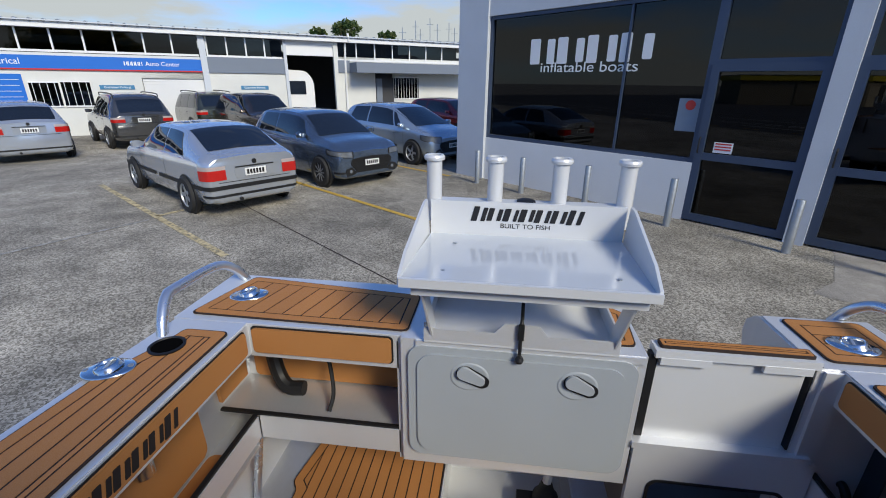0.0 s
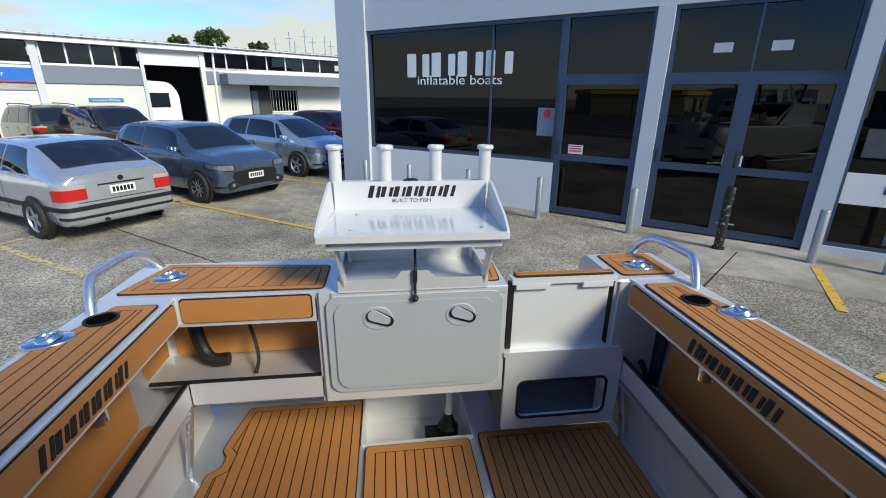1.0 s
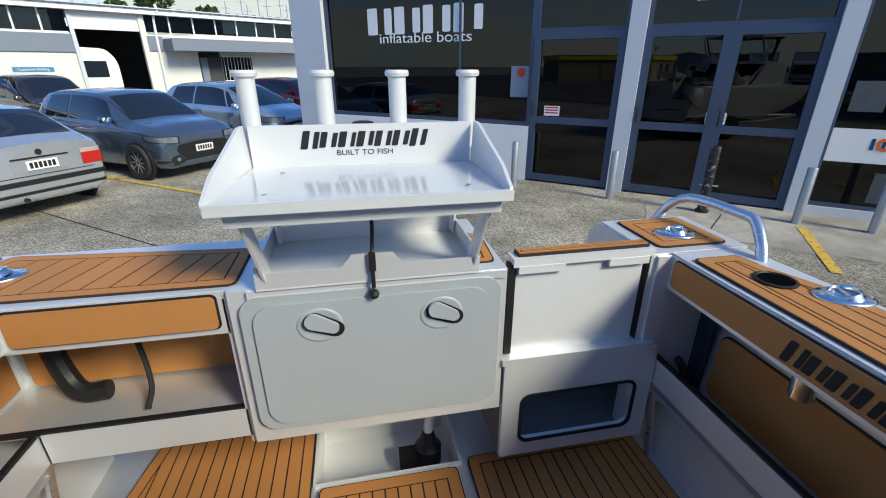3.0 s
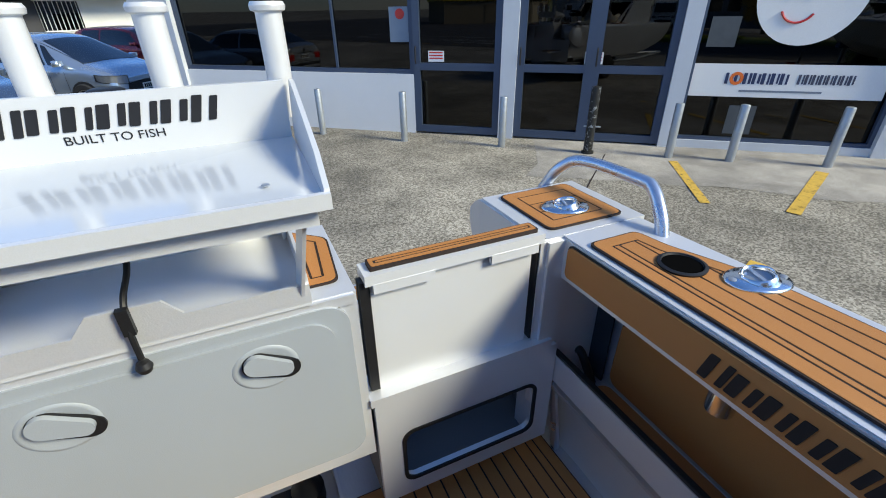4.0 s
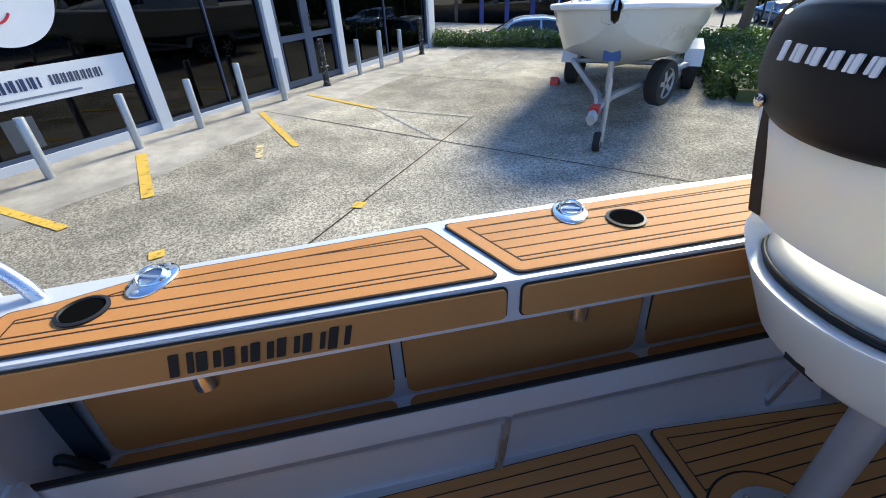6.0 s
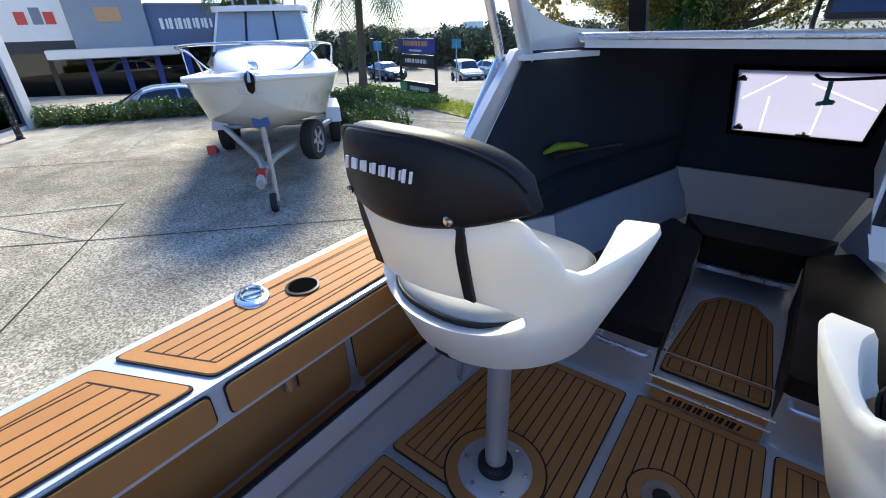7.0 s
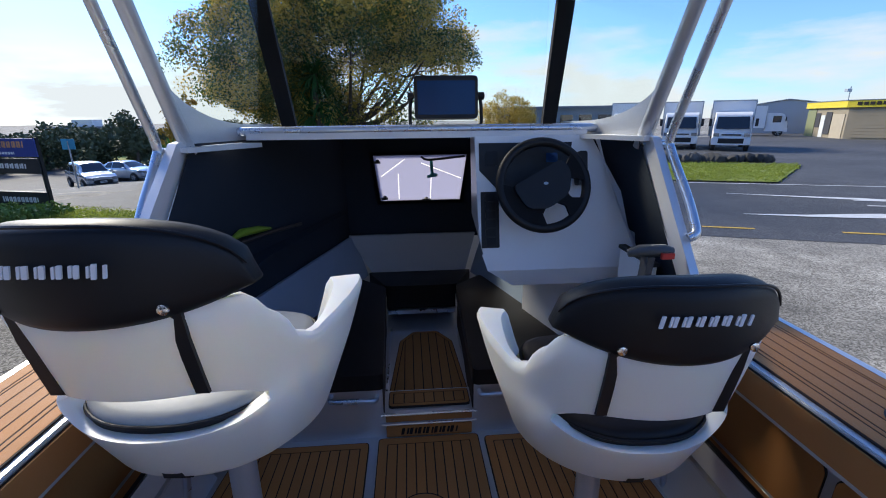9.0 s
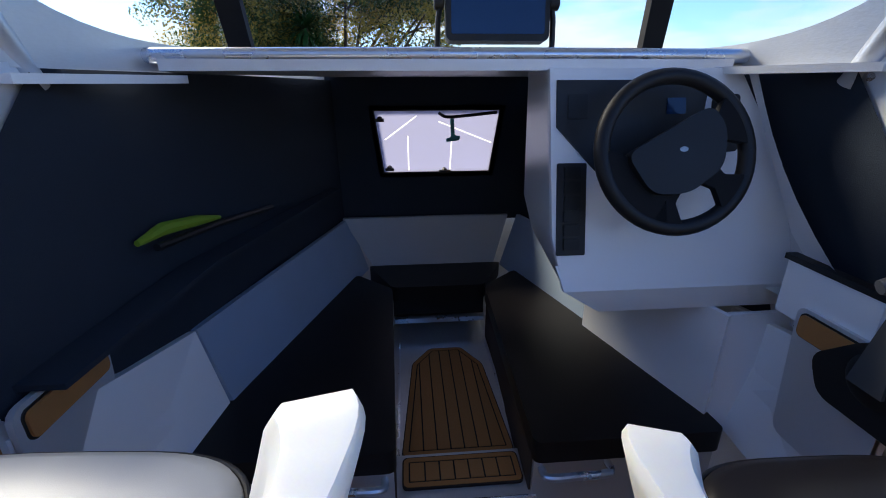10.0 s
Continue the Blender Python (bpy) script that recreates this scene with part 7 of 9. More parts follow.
class Shape:
    """Plan of one kind of car: ends, half width, shoulder line and roof line as (x, z), roof half width, wheels, glass and side windows."""

    def __init__(self, x0, x1, w, sill, belt, roof, wr, r, wb, screen, rear, sides):
        self.x0, self.x1, self.w, self.sill, self.belt, self.roof = x0, x1, w, sill, belt, roof
        self.wr, self.r, self.wb, self.screen, self.rear, self.sides = wr, r, wb, screen, rear, sides

    def level(self, pts, x):
        xs, zs = [p[0] for p in pts], [p[1] for p in pts]
        return float(np.mean(np.interp(x + np.linspace(-0.09, 0.09, 7), xs, zs)))

    def end(self, x):
        e = max(0.0, min(x - self.x0, self.x1 - x)) / 0.24
        return math.sqrt(1 - (1 - e) ** 2) if e < 1 else 1.0

    def half(self, x):
        """Half width of the body in plan."""
        t = (2 * x - self.x0 - self.x1) / (self.x1 - self.x0)
        return self.w * (1 - 0.03 * t * t) * (0.86 + 0.14 * self.end(x))

    def low(self, x):
        return self.sill + 0.10 * (1 - self.end(x))

    def outline(self, x):
        w, b = self.half(x), self.level(self.belt, x)
        h = max(0.02, self.level(self.roof, x) - b)
        k = min(1.0, h / 0.42)
        return w, b, h, k, (1 - k) * 0.80 * w + k * self.wr

    def side(self, x, f, off=0.0):
        """A place on the cabin side, at a share f of its height above the shoulder."""
        w, b, h, k, yr = self.outline(x)
        return Vector((x, 0.955 * w + (yr - 0.955 * w) * f + 0.022 * math.sin(math.pi * f) * k + off, b + h * f * 0.93 + off * 0.4))

    def crown(self, x):
        """Half of the section over the top, from the middle outwards."""
        w, b, h, k, yr = self.outline(x)
        e = self.side(x, 0.9)
        return [(0.0, b + h + 0.016), (yr * 0.30, b + h + 0.013), (yr * 0.60, b + h + 0.002), (yr * 0.84, b + h * 0.985 - 0.004), (yr * 0.97, b + h * 0.94), (e.y, e.z)]

    def section(self, x):
        w, b, h, k, yr = self.outline(x)
        zl = self.low(x)
        low = [(0, zl), (0.78 * w, zl), (0.93 * w, zl + 0.04), (0.975 * w, zl + 0.13), (0.995 * w, zl + 0.40 * (b - zl)), (w, b - 0.20), (0.995 * w, b - 0.13), (0.982 * w, b - 0.05), (0.955 * w, b)]
        up = [self.side(x, f) for f in (0.2, 0.45, 0.7, 0.9)]
        return low + [(q.y, q.z) for q in up] + self.crown(x)[::-1][1:]

    def flank(self, x, z):
        """Half width of the lower side at a height."""
        q = self.section(x)[1:9]
        return float(np.interp(z, [c[1] for c in q], [c[0] for c in q]))


def car(name, label, m, colour, sh, dark_rim=False, front=True, back=True, rails=False, strip=None, lamp=(0.66, 0.79), tail=(0.66, 0.84), glassy=0.0):
    th = thing(name, label, "car", m=m)
    L = sh.x1 - sh.x0
    xs = np.concatenate((sh.x0 + np.array([0, 0.01, 0.03, 0.07, 0.13, 0.20]), np.linspace(sh.x0 + 0.27, sh.x1 - 0.27, 46), sh.x1 - np.array([0.20, 0.13, 0.07, 0.03, 0.01, 0])))
    rings = []
    for x in xs:
        q = sh.section(x)
        rings.append([(x, a, b) for a, b in q] + [(x, -a, b) for a, b in q[-2:0:-1]])
    bm = bmesh.new()
    loft(bm, rings)
    body = part("body", bm, colour, th, smooth=32)

    def sheet_of(nm, grid_, material, lab="", parent=None):
        bm_ = bmesh.new()
        loft(bm_, grid_, closed=False, caps=False)
        return part(nm, bm_, material, parent or th, lab, smooth=60)

    def over(nm, xa, xb, share, material, lab, lift=0.007):
        """A pane across the top between two stations."""
        rows = []
        for x in np.linspace(xa, xb, 9):
            c = sh.crown(x)
            ys, zs = [a for a, _ in c], [b for _, b in c]
            ym = ys[-1] * share
            rows.append([(x, v * ym, float(np.interp(abs(v) * ym, ys, zs)) + lift) for v in np.linspace(-1, 1, 15)])
        return sheet_of(nm, rows, material, lab)

    over("windscreen", sh.screen[1], sh.screen[0], 0.97, SMOKE_BODY, "dark car windscreen")
    over("rear_window", sh.rear[0], sh.rear[1], 0.90, SMOKE_BODY, "dark rear window")
    for s in (1, -1):
        for a0, b0, a1, b1 in sh.sides:
            rows = []
            for f in np.linspace(0.06, 0.90, 6):
                rows.append([(q.x, s * q.y, q.z) for q in (sh.side(a0 + (a1 - a0) * f + (b0 - a0 + (b1 - b0 - a1 + a0) * f) * t, f, 0.005) for t in np.linspace(0, 1, 8))])
            sheet_of("side_window", rows, SMOKE_BODY, "dark side window")
        for x in (sh.wb / 2 + 0.08, -sh.wb / 2 + 0.08):
            w = sh.half(x)
            bm = bmesh.new()
            lathe(bm, [(0.0, -0.05), (sh.r * 1.14, -0.05), (sh.r * 1.14, 0.004), (sh.r * 1.10, 0.007), (0.0, 0.004)], 32, frame_of((x, s * w, sh.r), (1, 0, 0), (0, 0, 1), (0, s, 0)))
            part("wheel_arch", bm, BLACK, body)
            wheel_part(th, frame_of((x, s * (w - 0.030), sh.r), (1, 0, 0), (0, 0, 1), (0, s, 0)), sh.r, 0.17, dark=dark_rim)
        # mirror, door seams, handles
        q = sh.side(sh.screen[0] - 0.34, 0.10)
        bm = bmesh.new()
        loft(bm, [[(q.x + dx, s * (q.y + dy), q.z + 0.055 + dz_) for dx, dz_ in ((-0.05 * k, -0.055 * k), (0.06 * k, -0.045 * k), (0.07 * k, 0.045 * k), (-0.05 * k, 0.055 * k))] for dy, k in ((0.0, 0.5), (0.06, 0.9), (0.12, 1.15), (0.19, 1.0), (0.21, 0.6))])
        part("mirror", bm, colour, th, smooth=60, bevel=0.012)
        edges = [sh.sides[-1][1] - 0.03] + [a[0] - 0.02 for a in sh.sides[1:]]
        for x in edges:
            rows = [[(x + d, s * (sh.flank(x, z) + 0.003), z) for d in (-0.005, 0.005)] for z in np.linspace(sh.sill + 0.10, sh.level(sh.belt, x) - 0.01, 8)]
            sheet_of("door_seam", rows, BLACK)
        for x in edges[1:]:
            z = sh.level(sh.belt, x) - 0.13
            y = sh.flank(x + 0.1, z)
            part("door_handle", bm_box(x + 0.05, x + 0.21, min(s * y, s * (y + 0.022)), max(s * y, s * (y + 0.022)), z - 0.014, z + 0.014), colour, th, bevel=0.008)
        if rails:
            pts = [sh.side(x, 0.98) + Vector((0, -0.03, dz_)) for x, dz_ in ((sh.rear[1] + 0.15, 0.03), (sh.rear[1] + 0.30, 0.09), (sh.screen[1] - 0.35, 0.09), (sh.screen[1] - 0.20, 0.03))]
            bm = bmesh.new()
            tube(bm, smooth_path([(v.x, s * v.y, v.z) for v in pts], 5), 0.018, 8)
            part("roof_rail", bm, BLACK, th)

    def wrap(nm, end, y0, reach, z0, z1, material, off, lab="", s=1, dz=0.0):
        """A patch that runs from half width y0 on the end face round the corner and along the side."""
        xe = sh.x1 if end > 0 else sh.x0
        zm = (z0 + z1) / 2
        path = [(xe + end * off, y) for y in np.linspace(y0, sh.flank(xe, zm) * 0.985, 5)]
        for d in np.concatenate((np.array([0.01, 0.03, 0.07, 0.13, 0.20]), np.linspace(0.27, max(reach, 0.3), 6) if reach > 0.27 else [])):
            if d <= reach:
                xx = xe - end * d
                path.append((xx + end * off * (1 - sh.end(xx)), sh.flank(xx, zm) + off))
        n_ = len(path) - 1
        return sheet_of(nm, [[(a, s * b, z0 + dz * i / n_), (a, s * b, z1 + dz * i / n_ * 0.5)] for i, (a, b) in enumerate(path)], material, lab)

    for s in (1, -1):
        if back:
            wrap("tail_lamp", -1, sh.flank(sh.x0, tail[0]) - 0.22, 0.22, tail[0], tail[1] - 0.06, LAMP_R, 0.009, "red tail lamp", s)
            wrap("tail_glass", -1, sh.flank(sh.x0, tail[0]) - 0.22, 0.22, tail[1] - 0.06, tail[1], LAMP_P, 0.009, "pale lamp lens", s)
        if front:
            wrap("headlamp", 1, sh.flank(sh.x1, lamp[0]) - 0.20, 0.36, lamp[0] - 0.05, lamp[1] - 0.03, LAMP_G, 0.009, "clear headlamp", s, 0.09)
            wrap("lamp_surround", 1, sh.flank(sh.x1, lamp[0]) - 0.23, 0.40, lamp[0] - 0.065, lamp[1] - 0.018, BLACK, 0.006, "", s, 0.09)
            q = rounded([(-0.10, 0.31), (0.13, 0.27), (0.15, 0.42), (-0.02, 0.46)], 0.03)
            part("fog_recess", bm_prism([(s * a, b) for a, b in q][::s], 0.012, frame_of((sh.x1 - 0.002, s * (sh.half(sh.x1) - 0.20), 0), (0, 1, 0), (0, 0, 1), (1, 0, 0))), BLACK, th)
            bm = bmesh.new()
            lathe(bm, [(0.0, 0.024), (0.035, 0.018), (0.04, 0.0)], 14, frame_of((sh.x1 + 0.004, s * (sh.half(sh.x1) - 0.17), 0.37), (0, 1, 0), (0, 0, 1), (1, 0, 0)))
            part("fog_lamp", bm, LAMP_G, th)
        if strip:
            for e_ in (-1, 1):
                wrap("rub_strip", e_, 0.0, L * 0.48, strip - 0.035, strip + 0.03, BLACK, 0.012, "", s)
        for e_ in (-1, 1):
            wrap("bumper_lip", e_, 0.0, 0.22, sh.low(sh.x0) + 0.04, sh.low(sh.x0) + 0.08, BLACK, 0.006, "", s)
    for end, on in ((1, front), (-1, back)):
        if not on:
            continue
        xe = (sh.x1 if end > 0 else sh.x0) + end * 0.006
        zc = 0.52 if end > 0 else (tail[0] + tail[1]) / 2 - 0.02
        face = frame_of((xe, 0, 0), (0, end, 0), (0, 0, 1), (end, 0, 0))
        if end > 0:
            part("grille", bm_prism(rounded([(-0.40, 0.36), (0.40, 0.36), (0.55, 0.52), (0.50, 0.62), (0.0, 0.65), (-0.50, 0.62), (-0.55, 0.52)], 0.05), 0.010, face), BLACK, th, "black grille")
            for k in range(5):
                part("grille_bar", bm_box(-0.46, 0.46, 0.40 + k * 0.045, 0.41 + k * 0.045, 0.008, 0.014, m=face), VINYL, th)
        else:
            part("plate_recess", bm_prism(rounded([(-0.33, zc - 0.09), (0.33, zc - 0.09), (0.35, zc + 0.10), (-0.35, zc + 0.10)], 0.03), 0.003, face), colour, th)
            part("boot_trim", bm_box(-0.33, 0.33, zc + 0.085, zc + 0.105, 0.003, 0.012, m=face), BLACK, th)
            rows = [[(xe - 0.002 - 0.004 * end, y, z) for z in (tail[0] - 0.045, tail[0] - 0.036)] for y in np.linspace(-0.62, 0.62, 5)]
            sheet_of("boot_seam", [[(xe - 0.003, y, z) for y, _, z in ((a[1], 0, a[2]) for a in r_)] for r_ in rows], BLACK)
            bm = bmesh.new()
            lathe(bm, [(0.0, 0.012), (0.036, 0.012), (0.04, 0.0)], 18, face @ Matrix.Translation((0, zc + 0.16, 0)))
            part("badge", bm, BLACK, th)
            bm = bmesh.new()
            tube(bm, [(xe + 0.05, 0.30, sh.sill + 0.085), (xe - 0.03, 0.30, sh.sill + 0.08)], 0.03, 12)
            part("exhaust", bm, BLACK, th)
        pl = part("number_plate", bm_box(-0.18, 0.18, zc - 0.06, zc + 0.06, 0.010, 0.020, m=face), WHITE, th, "white number plate")
        for k in range(6):
            part("plate_bar", bm_box(-0.150 + k * 0.052, -0.114 + k * 0.052, zc - 0.038, zc + 0.038, 0.020, 0.023, m=face), BLACK, pl)
    return th


LAMP_P = mat("pale_lamp_lens", (0.50, 0.42, 0.40), 0.12, 0.2, 0.1, 8)
HATCH3 = Shape(-2.05, 2.10, 0.85, 0.20, ((-2.05, 0.87), (-1.9, 0.94), (-1.0, 0.93), (0.9, 0.90), (1.7, 0.83), (2.1, 0.66)),
               ((-2.05, 0.95), (-1.95, 1.01), (-1.80, 1.04), (-1.15, 1.34), (-0.75, 1.395), (-0.2, 1.405), (0.2, 1.385), (0.42, 1.33), (1.08, 0.97), (1.7, 0.87), (2.1, 0.70)), 0.60, 0.305, 2.70,
               (1.02, 0.42), (-1.78, -1.10), ((-1.28, -0.46, -0.98, -0.44), (-0.40, 0.86, -0.38, 0.44)))
SUPERMINI = Shape(-1.90, 1.95, 0.865, 0.19, ((-1.90, 0.93), (-1.6, 1.0), (0.9, 0.95), (1.2, 0.93), (1.65, 0.87), (1.95, 0.70)),
                  ((-1.90, 0.97), (-1.82, 1.06), (-1.58, 1.40), (-1.25, 1.48), (-0.4, 1.505), (0.2, 1.475), (0.44, 1.41), (1.12, 1.0), (1.6, 0.925), (1.95, 0.74)), 0.62, 0.315, 2.45,
                  (1.08, 0.42), (-1.83, -1.58), ((-1.40, -0.62, -1.22, -0.60), (-0.56, 0.86, -0.54, 0.44)))
CAB_FORWARD = Shape(-2.05, 2.10, 0.88, 0.20, ((-2.05, 0.96), (-1.7, 1.02), (0.9, 0.95), (1.4, 0.92), (1.8, 0.84), (2.10, 0.66)),
                    ((-2.05, 1.0), (-1.95, 1.10), (-1.66, 1.42), (-1.3, 1.50), (-0.4, 1.53), (0.15, 1.50), (0.45, 1.42), (1.40, 0.98), (1.8, 0.88), (2.10, 0.70)), 0.62, 0.32, 2.60,
                    (1.36, 0.43), (-1.96, -1.66), ((-1.50, -0.62, -1.30, -0.60), (-0.56, 0.62, -0.54, 0.36), (0.68, 1.05, 0.42, 0.50)))
WAGON = Shape(-2.18, 2.20, 0.89, 0.27, ((-2.18, 0.99), (-1.9, 1.05), (0.9, 1.0), (1.2, 0.99), (1.85, 0.92), (2.20, 0.74)),
              ((-2.18, 1.03), (-2.10, 1.12), (-1.84, 1.54), (-1.5, 1.65), (-0.6, 1.68), (0.15, 1.66), (0.45, 1.58), (1.15, 1.05), (1.85, 0.97), (2.20, 0.78)), 0.64, 0.34, 2.62,
              (1.10, 0.44), (-2.10, -1.84), ((-1.78, -1.02, -1.58, -1.0), (-0.94, -0.12, -0.92, -0.12), (-0.04, 0.90, -0.04, 0.46)))
SEDAN = Shape(-2.32, 2.25, 0.88, 0.20, ((-2.32, 0.92), (-2.1, 0.97), (0.9, 0.93), (1.9, 0.84), (2.25, 0.66)),
              ((-2.32, 0.97), (-2.2, 1.02), (-1.74, 1.04), (-1.05, 1.38), (-0.6, 1.45), (0.1, 1.45), (0.42, 1.37), (1.12, 0.98), (1.9, 0.88), (2.25, 0.70)), 0.61, 0.31, 2.70,
              (1.06, 0.42), (-1.70, -1.02), ((-1.22, -0.52, -0.92, -0.50), (-0.46, 0.90, -0.44, 0.45)))


def car_at(x, y, fx, fy, z=0.0):
    f = Vector((fx, fy, 0)).normalized()
    return frame_of((x, y, z), f, (-f.y, f.x, 0), (0, 0, 1))


SILVER = paint("silver_car_paint", (0.42, 0.45, 0.49))
BLUEGREY = paint("blue_grey_paint", (0.075, 0.105, 0.155))
car("hatchback_car", "silver three-door hatchback parked with its rear to the yard", car_at(5.88, -6.98, 0.83, -0.56), SILVER, HATCH3, front=False, strip=0.50, tail=(0.62, 0.84))
car("supermini_car", "metallic blue-grey five-door hatchback with dark wheels", car_at(4.42, -9.28, -0.81, 0.585), BLUEGREY, SUPERMINI, dark_rim=True, back=False, lamp=(0.70, 0.79))
car("hatchback_car", "silver-blue hatchback with a dark tinted windscreen", car_at(3.10, -12.35, -0.81, 0.585), paint("silver_blue_paint", (0.30, 0.36, 0.43)), CAB_FORWARD, back=False)
car("suv_car", "dark grey station wagon with roof rails", car_at(13.1, -13.4, 0.8, -0.6), paint("charcoal_paint", (0.08, 0.08, 0.08)), WAGON, front=False, rails=True, tail=(0.85, 1.0))
car("hatchback_car", "silver hatchback parked beside the workshop", car_at(14.0, -10.4, 0.83, -0.56), SILVER, CAB_FORWARD, front=False, tail=(0.76, 0.96))
car("suv_car", "dark green station wagon with roof rails", car_at(12.9, -17.2, 0.8, -0.6), paint("dark_olive_paint", (0.06, 0.065, 0.05)), WAGON, front=False, rails=True, tail=(0.85, 1.0))
car("suv_car", "dark brown wagon behind the parked hatchbacks", car_at(9.2, -15.2, -0.81, 0.585), paint("dark_brown_paint", (0.05, 0.04, 0.035)), WAGON, back=False)
car("hatchback_car", "dark red hatchback beside the shop corner", car_at(2.3, -18.0, -0.81, 0.585), paint("dark_red_paint", (0.22, 0.02, 0.025)), SUPERMINI, back=False)
car("suv_car", "silver wagon on the far road", car_at(-21.2, 32.0, 0.75, -0.65, -2.1), SILVER, WAGON, back=False)
car("sedan_car", "pale silver car crossing the far road", car_at(-21.5, 36.5, 0.95, -0.3, -2.2), SILVER, SEDAN)
car("sedan_car", "blue-grey car waiting at the junction", car_at(-29.5, 31.5, 0.95, -0.3, -2.2), BLUEGREY, SEDAN)
car("sedan_car", "silver car parked behind the hedge", car_at(-15.9, 7.0, -0.31, -0.95, -0.85), SILVER, SEDAN)

# caravan inside the workshop door
cv = thing("caravan", "white caravan inside the open workshop", "caravan", m=WM @ Matrix.Translation((9.2, 0, -1.6)))
part("body", bm_prism(rounded([(-1.3, 0.5), (0.75, 0.5), (0.75, 2.1), (0.45, 2.55), (-1.3, 2.65)], 0.25), 2.0, Matrix.Translation((0, 0, -1.0))), WHITE, cv, bevel=0.05)
part("window", bm_box(-0.9, 0.35, 1.5, 2.1, 1.0, 1.02), SMOKE_BODY, cv)


# ---- trucks across the road ----
def truck(x, y, fx, fy, label, z=0.0):
    th = thing("box_truck", label, "truck", group="trucks in the yard", m=car_at(x, y, fx, fy, z) @ Matrix.Scale(1.08, 4))
    part("box_body", bm_box(-4.4, -0.35, -1.06, 1.06, 0.75, 2.75), WHITE, th, "white box body", bevel=0.03)
    bm = bmesh.new()
    loft(bm, [[(xx, -w, 0.45), (xx, -w, 1.15), (xx2, -w * 0.94, zt), (xx2, w * 0.94, zt), (xx, w, 1.15), (xx, w, 0.45)] for xx, xx2, w, zt in ((-0.30, -0.30, 0.92, 2.12), (0.9, 0.75, 0.92, 2.10), (1.28, 1.0, 0.90, 2.0), (1.36, 1.08, 0.86, 1.9))])
    part("cab", bm, WHITE, th, "white truck cab", bevel=0.02)
    bm = bmesh.new()
    loft(bm, [[(1.375, -0.78, 1.22), (1.375, 0.78, 1.22)], [(1.12, -0.74, 1.86), (1.12, 0.74, 1.86)]], closed=False, caps=False)
    part("windscreen", bm, SMOKE_BODY, th, "dark truck windscreen")
    part("grille", bm_box(1.40, 1.432, -0.60, 0.60, 0.44, 0.70), BLACK, th, "black lower grille", bevel=0.01)
    part("grille", bm_box(1.34, 1.378, -0.46, 0.46, 0.86, 0.93), BLACK, th)
    for y0, y1, z0, z1 in ((-1.07, 1.07, 2.71, 2.77), (-1.07, 1.07, 0.74, 0.79), (-1.07, -1.02, 0.79, 2.71), (1.02, 1.07, 0.79, 2.71)):
        part("box_edge", bm_box(-0.36, -0.33, y0, y1, z0, z1), GALV, th, "alloy edge of the box body")
    part("bumper", bm_box(1.25, 1.42, -0.92, 0.92, 0.36, 0.74), WHITE, th, bevel=0.03)
    for s in (-1, 1):
        part("headlamp", bm_box(1.37, 1.39, s * 0.72 - 0.14, s * 0.72 + 0.14, 0.80, 0.98), LAMP_G, th)
        part("mirror", bm_box(1.15, 1.22, s * 1.08 - 0.07, s * 1.08 + 0.07, 1.35, 1.75), BLACK, th)
        part("side_window", bm_box(0.2, 0.85, s * 0.915 - 0.01, s * 0.915 + 0.01, 1.25, 1.85), SMOKE_BODY, th)
        for xx in (0.75, -3.2):
            wheel_part(th, frame_of((xx, s * 0.80, 0.36), (1, 0, 0), (0, 0, 1), (0, s, 0)), 0.36, 0.22)
    return th


truck(18.05, 29.6, -0.53, -0.85, "white box truck parked nose-out behind rocks")
truck(20.0, 27.5, -0.56, -0.83, "white box truck with a dark windscreen")
truck(15.2, 31.2, -0.45, -0.89, "white box truck further back")
car("suv_car", "dark grey wagon parked between the trucks", car_at(18.2, 37.0, -0.45, -0.89), paint("dark_slate_paint", (0.04, 0.045, 0.05)), WAGON, back=False)
truck(37.6, 45.6, 0.80, -0.60, "white truck parked side-on by the shed")
rk = thing("rock_edging", "low wall of dark boulders along the yard", "rocks", (13, 20, 0))
for k in range(40):
    t = k / 39
    p = Vector((8.2, 21.0, 0)).lerp(Vector((16.3, 19.75, 0)), t) + Vector((random.uniform(-0.1, 0.1), random.uniform(-0.15, 0.15), 0))
    bm = bmesh.new()
    bmesh.ops.create_icosphere(bm, subdivisions=2, radius=random.uniform(0.20, 0.30))
    for v in bm.verts:
        v.co = v.co * (1 + 0.35 * noise.noise(v.co * 4 + p)) + p + Vector((0, 0, 0.15))
    part("boulder", bm, ROCK, rk, smooth=25)
yb = thing("yellow_trim_building", "low tan building with a bright yellow fascia", "building", (38, 38, 0))
Y0, Y1, Y2 = Vector((40.4, 44.1)), Vector((38.0, 37.6)), Vector((42.5, 26.5))
foot = [tuple(q) for q in (Y0, Y1, Y2, Y2 + Vector((8, 3)), Y0 + Vector((8, 3)))]
TAN = mat("tan_render", (0.30, 0.25, 0.17), 0.8, 0, 0.15, 1)
part("wall", bm_prism(foot, 2.65), TAN, yb)
part("fascia", bm_prism(inset(foot, -0.25), 0.55, Matrix.Translation((0, 0, 2.65))), mat("yellow_fascia", (0.72, 0.56, 0.03), 0.5, 0, 0.1, 2), yb, "bright yellow fascia")
part("roof", bm_prism(inset(foot, -0.30), 0.06, Matrix.Translation((0, 0, 3.2))), GREY_BLUE, yb)
BA, BB = frame_of((*Y0, 0), (*(Y1 - Y0), 0), (0, 0, 1)), frame_of((*Y1, 0), (*(Y2 - Y1), 0), (0, 0, 1))
